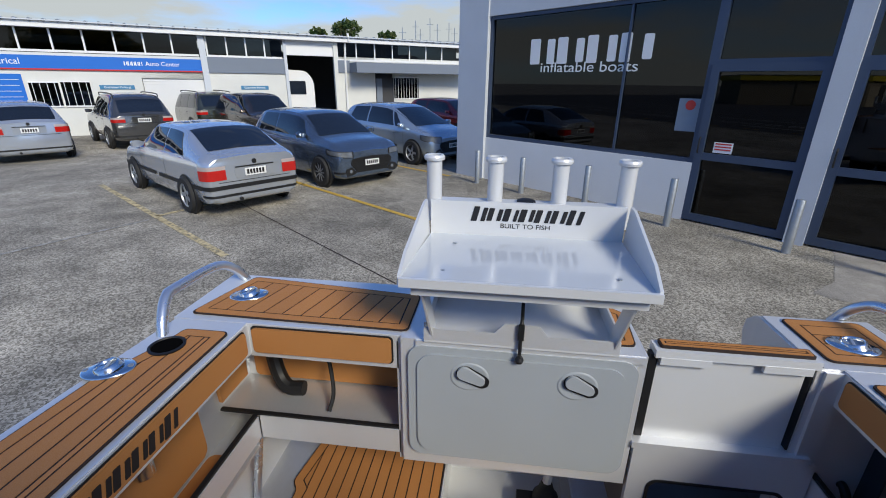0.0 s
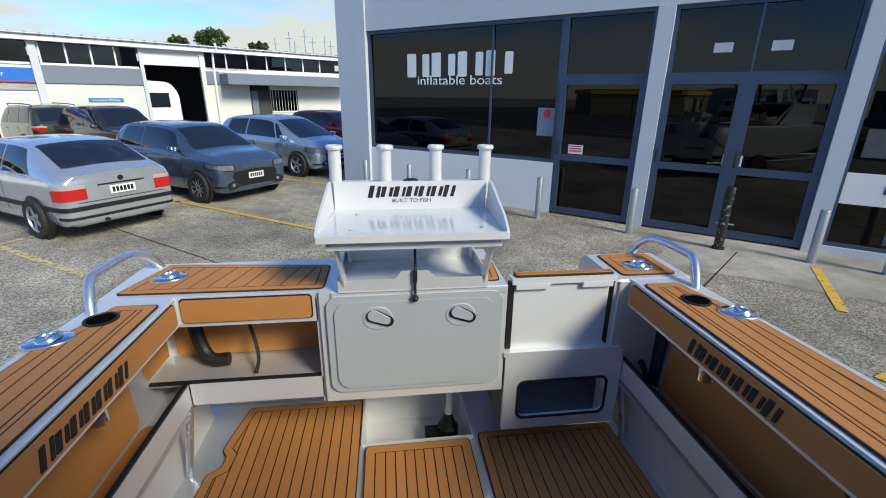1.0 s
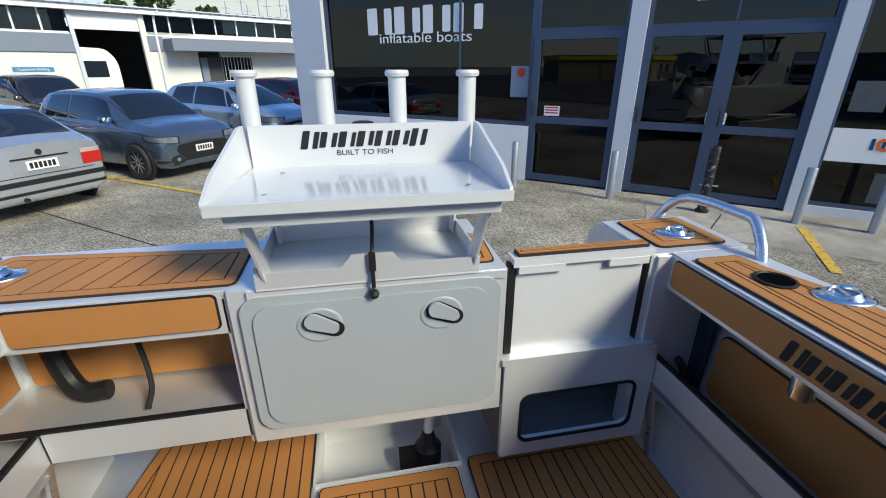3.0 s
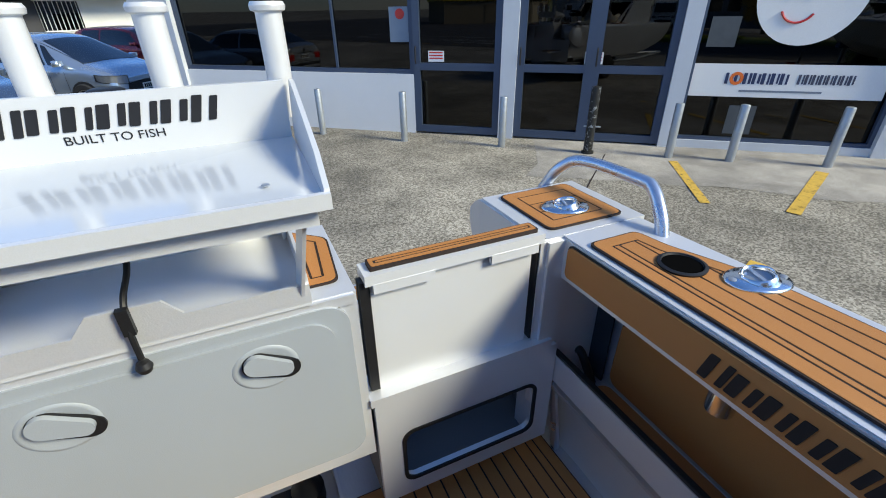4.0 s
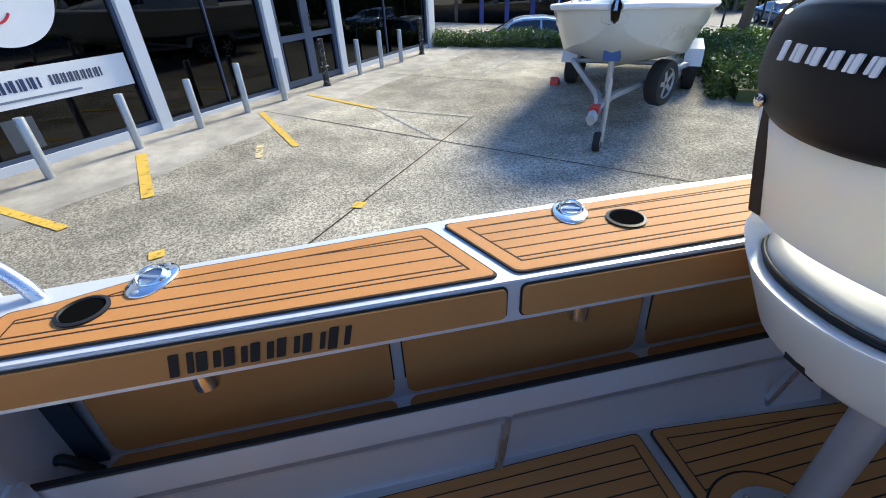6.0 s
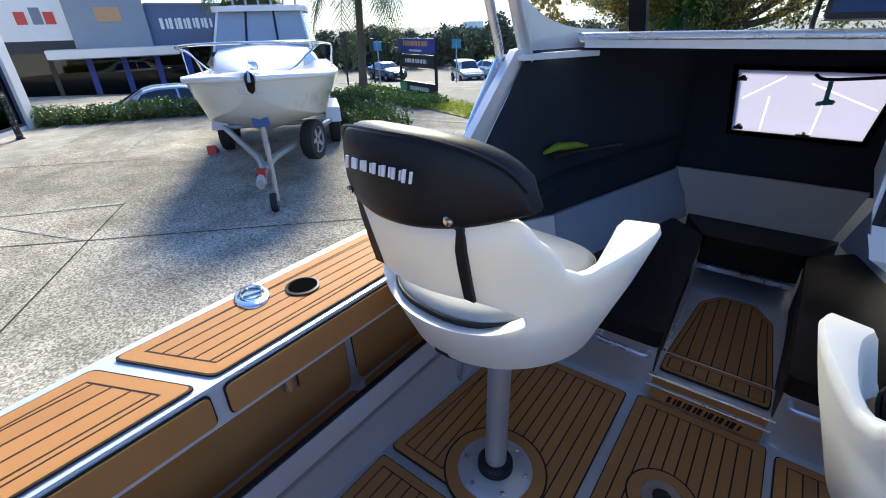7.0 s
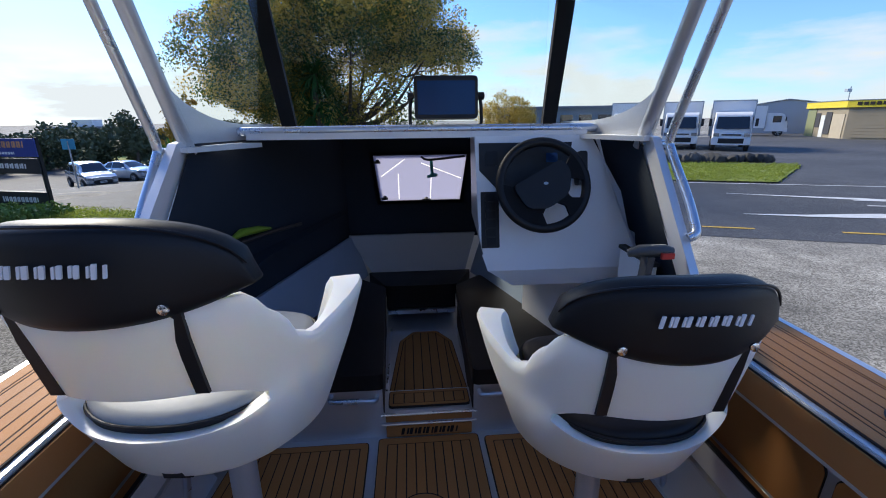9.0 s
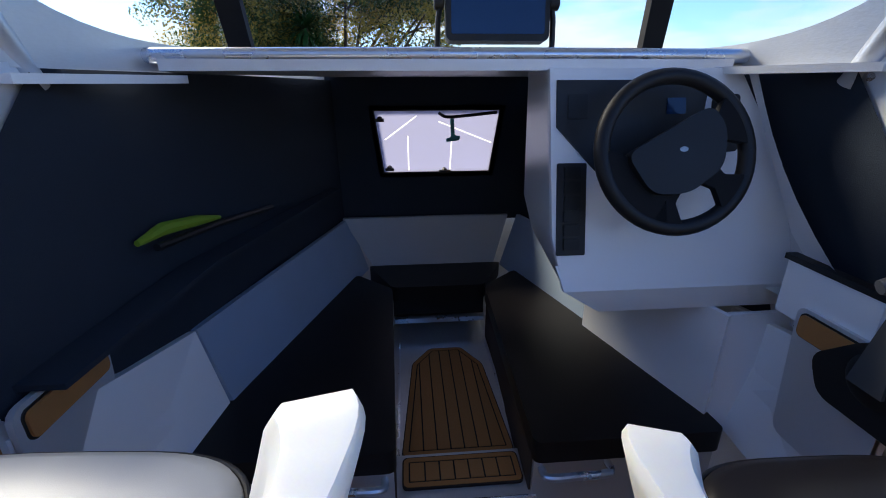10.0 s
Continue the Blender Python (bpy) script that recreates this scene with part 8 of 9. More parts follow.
for s0, s1, z0, z1, m_, nm in ((0.0, 1.6, 0.0, 2.6, mat("olive_panel", (0.22, 0.24, 0.12), 0.7, 0, 0.1, 2), "wall_panel"), (1.75, 2.5, 0.9, 2.2, DARK_IN, "window"),
                               (2.7, 3.4, 0.0, 2.0, OFFWHITE, "door"), (3.5, 4.5, 0.3, 2.3, DARK_IN, "window"), (4.7, 6.6, 0.0, 2.1, mat("pale_tan_board", (0.45, 0.38, 0.27), 0.7, 0, 0.1, 2), "wall_panel")):
    part(nm, bm_box(s0, s1, z0, z1, -0.05, 0.05, m=BA), m_, yb)
for k in range(9):
    part("shutter_slat", bm_box(0.5, 6.5, 0.15 + k * 0.26, 0.39 + k * 0.26, -0.06, 0.06, m=BB), TAN, yb, bevel=0.02)
for k in range(8):
    part("lettering_bar", bm_box(0.6 + k * 0.42, 0.9 + k * 0.42, 2.82, 3.08, -0.30, 0.30, m=BB), LETTER_B, yb)
fp = thing("flood_lamp", "slim lamp pole on the yellow building", "lamp post", (38.1, 37.9, 3.2))
bm = bmesh.new()
tube(bm, [(38.3, 38.2, 3.2), (38.3, 38.2, 4.4)], 0.04, 6)
part("pole", bm, GALV, fp)
part("lamp_head", bm_box(37.9, 38.3, 38.05, 38.35, 3.95, 4.2), GALV, fp)
sh = thing("grey_shed", "pale grey steel shed with a low gable behind the trucks", "building", (43, 50, 0))
SM = frame_of((41.0, 52.6, 0), (0.74, -0.67, 0), (0, 0, 1))
part("wall", bm_prism([(0, 0), (7.2, 0), (7.2, 3.2), (3.4, 3.75), (0, 3.2)], 12, SM @ Matrix.Translation((0, 0, -12))), mat("grey_cladding", (0.33, 0.38, 0.44), 0.6, 0.2, 0.08, 1), sh)
part("roof", bm_prism([(-0.2, 3.20), (3.4, 3.78), (7.4, 3.20), (7.4, 3.28), (3.4, 3.86), (-0.2, 3.28)], 12.4, SM @ Matrix.Translation((0, 0, -12.2))), mat("pale_roof", (0.45, 0.48, 0.50), 0.5, 0.3, 0.06, 1), sh)
lb = thing("grey_depot", "low blue-grey depot building beyond the trucks", "building", (14, 44, 0))
LM = frame_of((9.0, 46.0, -0.4), (0.96, -0.28, 0), (0, 0, 1))
part("wall", bm_box(0, 13, 0, 3.3, -6, 0, m=LM), mat("blue_grey_cladding", (0.20, 0.24, 0.28), 0.6, 0.1, 0.1, 1), lb)
part("roof", bm_box(-0.2, 13.2, 3.3, 3.5, -6.2, 0.3, m=LM), GREY_BLUE, lb)
for k in range(7):
    part("window", bm_box(0.8 + k * 1.75, 2.0 + k * 1.75, 1.6, 2.7, -0.02, 0.03, m=LM), SMOKE_BODY, lb)

# ---- second boat on its trailer ----
# opaque grey stands in for pale reflections on the boat's screens
REFLECT_GREY = mat("painted_reflection_screen", (0.34, 0.37, 0.39), 0.08, 0, 0.15, 1.5, 20, 0.05, spec=0.7)
tb = thing("cabin_boat", "white and silver cabin boat on a galvanised trailer", "boat", m=car_at(-7.77, 5.81, 0.79, -0.61))
HW = mat("cream_hull_paint", (0.58, 0.57, 0.50), 0.3, 0, 0.05, 2, 300, 0.03, coat=0.5)
BOW = ((-3.0, 1.08, 1.38, 0.74, 0.60), (-1.0, 1.15, 1.38, 0.74, 0.59), (0.6, 1.15, 1.42, 0.78, 0.60), (1.6, 1.07, 1.47, 0.86, 0.66), (2.2, 0.92, 1.50, 0.95, 0.75), (2.6, 0.70, 1.53, 1.05, 0.88), (2.85, 0.46, 1.55, 1.14, 1.02), (3.0, 0.22, 1.56, 1.26, 1.18), (3.06, 0.06, 1.56, 1.42, 1.36))
bm = bmesh.new()
rings = []
for x, w, zs, zc, zk in BOW:
    c = w * 0.80
    zm = zc + (zs - zc) * 0.55
    rings.append([(x, -w, zs), (x, -w * 0.99, zs - 0.07), (x, -w * 0.93, zm), (x, -w * 0.915, zm - 0.012), (x, -c, zc), (x, -c * 0.93, zc - 0.02), (x, 0, zk),
                  (x, c * 0.93, zc - 0.02), (x, c, zc), (x, w * 0.915, zm - 0.012), (x, w * 0.93, zm), (x, w * 0.99, zs - 0.07), (x, w, zs)])
loft(bm, rings, closed=False, caps=False)
part("hull", bm, HW, tb, "cream painted hull with a pressed line", smooth=30)
bm = bmesh.new()
loft(bm, [[(x, -w, zs), (x, -w * 0.55, zs + 0.05), (x, 0, zs + 0.07), (x, w * 0.55, zs + 0.05), (x, w, zs)] for x, w, zs, zc, zk in BOW], closed=False, caps=False)
part("deck", bm, WHITE, tb, "white side deck", smooth=50)
for s in (-1, 1):
    bm = bmesh.new()
    tube(bm, [(x + 0.02, s * (w + 0.012), zs - 0.015) for x, w, zs, zc, zk in BOW], 0.035, 10)
    part("rub_rail", bm, WHITE, tb, "rounded white rub rail")
part("transom", bm_box(-3.02, -2.98, -1.05, 1.05, 0.70, 1.38), HW, tb)
bm = bmesh.new()
secs = []
for x, w, z0, z1 in ((-1.2, 0.93, 1.40, 1.80), (0.5, 0.92, 1.43, 1.84), (1.1, 0.82, 1.46, 1.80), (1.7, 0.64, 1.50, 1.72), (2.2, 0.40, 1.53, 1.63), (2.5, 0.14, 1.56, 1.59)):
    h = z1 - z0
    secs.append([(x, -w, z0), (x, -w * 0.93, z0 + h * 0.45), (x, -w * 0.78, z0 + h * 0.86), (x, -w * 0.40, z1), (x, 0, z1 + 0.02), (x, w * 0.40, z1), (x, w * 0.78, z0 + h * 0.86), (x, w * 0.93, z0 + h * 0.45), (x, w, z0)])
loft(bm, secs)
part("cabin_top", bm, WHITE, tb, "white domed cabin top", smooth=50)
for s in (-1, 1):
    bm = bmesh.new()
    loft(bm, [[(x, s * (w + 0.006), z0) for x, w, z0 in ((0.95, 0.835, 1.60), (1.62, 0.645, 1.58))], [(x, s * (w + 0.010), z0) for x, w, z0 in ((0.95, 0.73, 1.74), (1.35, 0.645, 1.69))]], closed=False, caps=False)
    part("cabin_window", bm, SMOKE_BODY, tb, "dark cabin window")
    bm = bmesh.new()
    loft(bm, [[(0.35, s * 0.80, 1.76), (-1.4, s * 0.92, 1.76)], [(-0.15, s * 0.70, 2.35), (-1.5, s * 0.80, 2.38)]], closed=False, caps=False)
    part("side_screen", bm, REFLECT_GREY, tb, "glossy screen with a pale reflection painted in grey")
    bm = bmesh.new()
    tube(bm, smooth_path([(0.1, s * 1.10, 1.42), (0.3, s * 1.12, 1.62), (0.7, s * 1.13, 1.78), (1.5, s * 1.07, 1.85), (2.3, s * 0.88, 1.90), (2.85, s * 0.50, 1.93), (3.08, 0, 1.94)], 5), 0.016, 8)
    part("bow_rail", bm, CHROME, tb, "polished bow rail")
    bm = bmesh.new()
    tube(bm, smooth_path([(2.15, s * 0.93, 1.89), (2.22, s * 0.78, 1.80), (2.45, s * 0.52, 1.60), (2.55, s * 0.36, 1.57)], 4), 0.013, 8)
    part("rail_post", bm, CHROME, tb)
    bm = bmesh.new()
    tube(bm, [(1.2, s * 1.10, 1.83), (1.25, s * 1.07, 1.47)], 0.013, 8)
    part("rail_post", bm, CHROME, tb)
bm = bmesh.new()
loft(bm, [[(0.45, y, 1.78) for y in (-0.78, -0.26, 0.26, 0.78)], [(-0.10, y * 0.88, 2.36) for y in (-0.78, -0.26, 0.26, 0.78)]], closed=False, caps=False)
part("front_screen", bm, REFLECT_GREY, tb, "glossy screen with a pale reflection painted in grey")
for y in (-0.78, -0.26, 0.26, 0.78):
    bm = bmesh.new()
    tube(bm, [(0.46, y, 1.77), (-0.11, y * 0.88, 2.37)], 0.02, 6)
    part("screen_frame", bm, BLACK if abs(y) < 0.5 else WHITE, tb)
for y in np.linspace(-0.6, 0.6, 6):
    bm = bmesh.new()
    tube(bm, [(-1.55, y, 2.44), (-1.62, y, 2.60)], 0.022, 8)
    part("rod_holder", bm, GALV, tb, "rod holder on the hard top")
bm = bmesh.new()
tube(bm, [(-1.55, -0.68, 2.50), (-1.55, 0.68, 2.50)], 0.016, 8)
part("rod_rack", bm, GALV, tb)
part("hard_top", bm_prism(rounded([(-1.9, -0.85), (0.0, -0.78), (0.0, 0.78), (-1.9, 0.85)], 0.15), 0.08, Matrix.Translation((0, 0, 2.36))), WHITE, tb, bevel=0.02)
for sy in (-1, 1):
    bm = bmesh.new()
    loft(bm, [[(3.06, sy * 0.005, 1.52), (3.10, sy * 0.005, 1.52)], [(3.10, sy * 0.07, 1.50), (3.13, sy * 0.07, 1.50)], [(3.08, sy * 0.15, 1.44), (3.10, sy * 0.15, 1.44)], [(3.06, sy * 0.14, 1.38), (3.08, sy * 0.14, 1.38)], [(3.08, sy * 0.04, 1.36), (3.12, sy * 0.04, 1.36)]], closed=False, caps=False)
    part("anchor_fluke", bm, GALV, tb, "galvanised anchor fluke", smooth=60)
bm = bmesh.new()
tube(bm, [(2.5, 0, 1.63), (2.85, 0, 1.66), (3.05, 0, 1.62), (3.12, 0, 1.50)], 0.022, 8)
part("anchor", bm, CHROME, tb)
bm = bmesh.new()
lathe(bm, [(0.0, 0), (0.07, 0), (0.075, 0.05), (0.05, 0.10), (0.055, 0.13), (0.0, 0.14)], 18, Matrix.Translation((2.45, 0, 1.60)))
part("windlass", bm, CHROME, tb, "polished anchor winch")
part("deck_hatch", bm_prism(rrect(1.05, 1.45, -0.24, 0.24, 0.05), 0.03, Matrix.Translation((0, 0, 1.79)) @ pose(0, 0, 0, 0, 8, 0)), GALV, tb)
tt = thing("boat_trailer", "galvanised trailer with a jockey wheel and spare tyre", "trailer", m=car_at(-7.77, 5.81, 0.79, -0.61))
bm = bmesh.new()
for s in (-1, 1):
    tube(bm, [(-3.0, s * 0.95, 0.48), (0.2, s * 0.95, 0.48), (2.9, s * 0.10, 0.52), (3.4, 0, 0.5)], 0.05, 6)
for x in (-2.4, -1.2, 0.2):
    tube(bm, [(x, -0.95, 0.48), (x, 0.95, 0.48)], 0.04, 6)
part("chassis", bm, GALV, tt)
bm = bmesh.new()
tube(bm, [(2.7, 0, 0.52), (2.7, 0, 0.95), (2.85, 0, 1.15)], 0.04, 6)
part("winch_post", bm, GALV, tt)
part("winch", bm_box(2.62, 2.85, -0.10, 0.10, 0.92, 1.10), mat("blue_winch_strap", (0.03, 0.09, 0.25), 0.5), tt)
bm = bmesh.new()
tube(bm, [(3.2, 0, 0.5), (3.95, 0, 0.46)], 0.045, 8)
tube(bm, [(3.75, 0, 0.44), (3.85, 0, 0.52), (4.0, 0, 0.50)], 0.05, 8)
part("drawbar", bm, GALV, tt)
part("coupling_grip", bm_box(3.62, 3.80, -0.05, 0.05, 0.50, 0.58), RED, tt)
bm = bmesh.new()
tube(bm, [(3.5, 0.10, 0.85), (3.55, 0.10, 0.12)], 0.03, 8)
part("jockey_stem", bm, GALV, tt)
wheel_part(tt, frame_of((3.58, 0.06, 0.12), (1, 0, 0), (0, 0, 1), (0, 1, 0)), 0.12, 0.08)
wheel_part(tt, frame_of((1.9, 0.62, 0.50), (0.9, -0.4, 0), (0, 0, 1), (0.4, 0.9, 0)), 0.31, 0.19)
for s in (-1, 1):
    for x in (-0.2, -0.95):
        wheel_part(tt, frame_of((x, s * 1.02, 0.31), (1, 0, 0), (0, 0, 1), (0, s, 0)), 0.31, 0.19)
    bm = bmesh.new()
    loft(bm, [[(0.25, s * 0.88, 0.45), (0.25, s * 1.16, 0.45)], [(0.1, s * 0.88, 0.70), (0.1, s * 1.16, 0.70)], [(-1.2, s * 0.88, 0.70), (-1.2, s * 1.16, 0.70)], [(-1.35, s * 0.88, 0.45), (-1.35, s * 1.16, 0.45)]], closed=False, caps=False)
    part("mudguard", bm, WHITE, tt)
ch = thing("wheel_chock", "red wheel chock beside the trailer tyre", "wheel chock", (-8.5, 4.85, 0))
part("wedge", bm_prism([(-0.15, 0), (0.15, 0), (0.12, 0.16)], 0.15, frame_of((-8.5, 4.85, 0), (0.79, -0.61, 0), (0, 0, 1))), RED, ch)

# ---- neighbouring shop ----
nb = thing("neighbour_shop", "blue-grey shop with a white canopy and blue columns", "building", (-25, 7, -1.1))
NBM = frame_of((-26.6, 1.5, -1.1), (0.30, 0.954, 0), (0, 0, 1))
DUSTY = mat("dusty_blue_paint", (0.10, 0.14, 0.24), 0.6, 0, 0.1, 1)
SLATE = mat("slate_grey_cladding", (0.24, 0.28, 0.33), 0.6, 0, 0.1, 1)
DEEP = mat("deep_blue_paint", (0.02, 0.05, 0.30), 0.5, 0, 0.1, 2)
part("upper_wall", bm_box(-6, 6.6, 2.95, 6.5, -6, -0.02, m=NBM), WHITE, nb, "white weatherboard upper wall")
for k in range(21):
    part("weatherboard", bm_box(-6, 6.6, 2.95 + k * 0.17, 3.10 + k * 0.17, -0.02, 0.02, m=NBM), WHITE, nb)
for k, (a, m_) in enumerate(((5.0, RED), (5.5, GREY_BLUE), (5.9, RED))):
    part("painted_panel", bm_box(a, a + 0.34, 3.55, 4.0 + 0.15 * (k % 2), 0.02, 0.04, m=NBM), m_, nb)
part("slate_wall", bm_box(6.6, 9.4, 2.6, 4.75, -6, 0.35, m=NBM), SLATE, nb, "slate grey upper wall over the canopy")
part("blue_wall", bm_box(9.4, 14.5, 2.5, 4.25, -6, 0.12, m=NBM), DUSTY, nb, "dusty blue upper wall")
part("parapet_cap", bm_box(6.5, 9.5, 4.75, 4.85, -6, 0.42, m=NBM), GREY_BLUE, nb)
part("parapet_cap", bm_box(9.5, 14.6, 4.25, 4.33, -6, 0.18, m=NBM), GREY_BLUE, nb)
word_bars(6, 2.2, 0.45, LETTER_W, nb, NBM @ Matrix.Translation((11.0, 3.5, 0.13)), 0.0, 0.01)
part("canopy", bm_box(5.6, 10.2, 2.30, 2.62, 0, 1.6, m=NBM), WHITE, nb, "white canopy", bevel=0.03)
part("canopy_soffit", bm_box(5.7, 10.1, 2.26, 2.30, 0.1, 1.5, m=NBM), GREY_BLUE, nb)
for k in range(16):
    a = -6 + k * 1.28
    part("shop_glass", bm_box(a, a + 1.22, 0.12, 2.5, -0.3, -0.28, m=NBM), TINT, nb, "dark shop window")
# floor and rear wall carry the painted gloom of the shop
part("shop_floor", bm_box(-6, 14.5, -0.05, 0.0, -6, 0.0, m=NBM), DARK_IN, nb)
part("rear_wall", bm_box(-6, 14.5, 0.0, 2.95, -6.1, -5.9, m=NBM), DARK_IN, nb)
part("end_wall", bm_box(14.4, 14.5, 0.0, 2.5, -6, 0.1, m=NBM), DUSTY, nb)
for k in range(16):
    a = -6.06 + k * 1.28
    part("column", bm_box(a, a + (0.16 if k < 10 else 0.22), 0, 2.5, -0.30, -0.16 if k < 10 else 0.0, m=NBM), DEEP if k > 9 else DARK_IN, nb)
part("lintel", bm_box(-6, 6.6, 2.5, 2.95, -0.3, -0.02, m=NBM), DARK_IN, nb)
part("poster", bm_box(7.6, 8.5, 3.6, 4.15, 0.35, 0.38, m=NBM), mat("tan_poster", (0.5, 0.3, 0.15), 0.6), nb, "tan poster on the wall")
for a, w_, c in ((6.9, 0.7, OFFWHITE), (8.9, 0.9, GREY_BLUE), (10.6, 0.8, OFFWHITE), (12.3, 0.7, GREY_BLUE)):
    part("display_board", bm_box(a, a + w_, 0.7, 1.7, -1.2, -1.1, m=NBM), c, nb, "board inside the shop window")

# ---- pylon sign ----
sg = thing("pylon_sign", "blue and black sign boards between two posts", "sign", (-9.65, 12.2, 0))
SM = frame_of((-10.6, 12.5, 0), (1.9, -0.55, 0), (0, 0, 1))
SW = math.hypot(1.9, 0.55)
SD = mat("dark_sign_board", (0.02, 0.022, 0.025), 0.45)
for x in (0, SW):
    part("post", bm_box(x - 0.035, x + 0.035, 0, 1.74, -0.05, 0.02, m=SM), BLACK, sg)
part("board", bm_box(-0.02, SW + 0.02, 1.30, 1.72, -0.02, 0.05, m=SM), mat("royal_blue_board", (0.03, 0.06, 0.28), 0.45), sg, "royal blue board with orange letter bars")
part("board", bm_box(0.0, SW, 0.90, 1.26, -0.02, 0.05, m=SM), SD, sg, "black board with white bars")
part("board", bm_box(0.0, SW, 0.06, 0.46, -0.02, 0.05, m=SM), SD, sg, "black board with green and white bars")
word_bars(9, 1.35, 0.15, mat("orange_lettering", (0.75, 0.35, 0.15), 0.5), sg, SM @ Matrix.Translation((SW / 2, 1.58, 0.052)), 0.1, 0.004)
word_bars(8, 0.7, 0.06, LETTER_W, sg, SM @ Matrix.Translation((SW / 2, 1.38, 0.052)), 0.1, 0.004)
word_bars(8, 1.2, 0.12, LETTER_W, sg, SM @ Matrix.Translation((SW / 2, 1.08, 0.052)), 0.1, 0.004)
word_bars(9, 1.1, 0.13, LETTER_W, sg, SM @ Matrix.Translation((SW / 2 + 0.15, 0.27, 0.052)), 0.0, 0.004)
part("green_patch", bm_box(0.05, 0.42, 0.10, 0.42, 0.05, 0.054, m=SM), mat("sign_green", (0.05, 0.35, 0.16), 0.5), sg)


# ---- planting ----
def leaves(name, spots, size, material, parent=None, per=30, label="", kind="", flat=0.0, aspect=0.55, seed=1):
    """Small folded leaves scattered round spots of (x, y, z, radius)."""
    rng = np.random.default_rng(seed)
    sp = np.asarray(spots, float)
    c = np.repeat(sp, per, axis=0)
    d = rng.normal(size=(len(c), 3))
    d /= np.linalg.norm(d, axis=1)[:, None]
    p = c[:, :3] + d * (c[:, 3] * rng.random(len(c)) ** 0.4)[:, None]
    u = rng.normal(size=(len(c), 3))
    u /= np.linalg.norm(u, axis=1)[:, None]
    w = np.cross(u, rng.normal(size=(len(c), 3)))
    w /= np.linalg.norm(w, axis=1)[:, None]
    w[:, 2] *= 1 - flat
    s = size * (0.6 + 0.8 * rng.random(len(c)))[:, None]
    quad = np.stack([p - u * s, p + w * s * aspect, p + u * s, p - w * s * aspect], 1).reshape(-1, 3)
    f = np.arange(len(quad)).reshape(-1, 4)
    me = bpy.data.meshes.new(name)
    if parent is not None:
        quad = quad - np.array(ORG[parent])
    me.from_pydata(quad.tolist(), [], f.tolist())
    me.materials.append(material)
    ob = new(name, me)
    if parent is not None:
        ob.parent = parent
        ORG[ob] = ORG[parent]
    tagged(ob, label, kind=kind)
    return ob


def hedge(pts, w, h, seed, label, per=26):
    th = thing("hedge", label, "hedge", (*pts[0], 0))
    rng = random.Random(seed)
    spots, bm = [], bmesh.new()
    for a, b in zip(pts, pts[1:]):
        a, b = Vector((*a, 0)), Vector((*b, 0))
        n = int((b - a).length / 0.16)
        side_ = Vector((-(b - a).y, (b - a).x, 0)).normalized()
        for i in range(n):
            for _ in range(6):
                q = a.lerp(b, i / n) + side_ * rng.uniform(-w, w) / 2
                hh = h * (0.75 + 0.3 * noise.noise(q * 0.9))
                for z in (rng.uniform(0.02, 0.5) * hh, rng.uniform(0.0, 0.3) * hh, hh * rng.uniform(0.6, 1.0)):
                    spots.append((q.x, q.y, z, 0.14))
        box(bm, 0, (b - a).length, -w * 0.18, w * 0.18, 0, h * 0.30, frame_of(a, b - a, side_))
    part("stem_tangle", bm, LEAF_D, th)
    leaves("foliage", spots, 0.032, LEAF, th, per=per, kind="stuff", seed=seed)
    leaves("foliage", spots, 0.034, mat("light_hedge_leaf", (0.10, 0.15, 0.035), 0.40, 0, 0.3, 2), th, per=per // 3, kind="stuff", seed=seed + 50)
    return th


hedge([(-15.3, 3.6), (-13.2, 6.9), (-11.2, 9.6)], 0.9, 0.50, 3, "clipped green hedge along the edge of the yard")
hedge([(-10.9, 9.7), (-8.4, 8.6), (-6.1, 7.0)], 1.2, 0.62, 5, "clipped glossy green hedge beside the driveway")
rngp = random.Random(9)
lp = thing("garden_bed", "low green planting round the sign posts", "plants", (-10, 11.6, 0))
sheet("grass_verge", GRASS_SOIL, "grass strip beside the road", "grass", (-9.9, 11.6), (0.95, -0.32), steps(-3.5, 4.0, 1), steps(-0.35, 0.9, 0.6), 0.02)
spots = []
for _ in range(420):
    t, v = rngp.random(), rngp.uniform(-0.55, 0.45)
    p = Vector((-12.6, 12.35, 0)).lerp(Vector((-8.0, 10.9, 0)), t)
    spots.append((p.x + v * 0.3, p.y + v * 1.0, rngp.uniform(0.03, 0.22), 0.12))
leaves("foliage", spots, 0.045, mat("lime_leaf", (0.16, 0.24, 0.04), 0.5, 0, 0.4, 2), lp, per=16, kind="stuff", seed=12)
sheet("grass_verge", GRASS_SOIL, "grass island across the road", "grass", (-9, 20.5), (0.95, -0.32), steps(-2.5, 6, 1), steps(-0.8, 0.8, 0.8), 0.03)
isl = thing("planter_island", "low shrub in a kerbed island", "plants", (-4.9, 9.6, 0))
part("kerb", bm_prism([(-4.9 + 0.75 * math.cos(a), 9.75 + 0.5 * math.sin(a)) for a in np.linspace(0, 6.28, 25)[:-1]], 0.10), APRON, isl, "pale concrete kerb", bevel=0.02)
leaves("foliage", [(-4.9 + rngp.uniform(-0.5, 0.5), 9.75 + rngp.uniform(-0.3, 0.3), rngp.uniform(0.1, 0.38), 0.14) for _ in range(60)], 0.04, LEAF, isl, per=22, kind="stuff", seed=4)


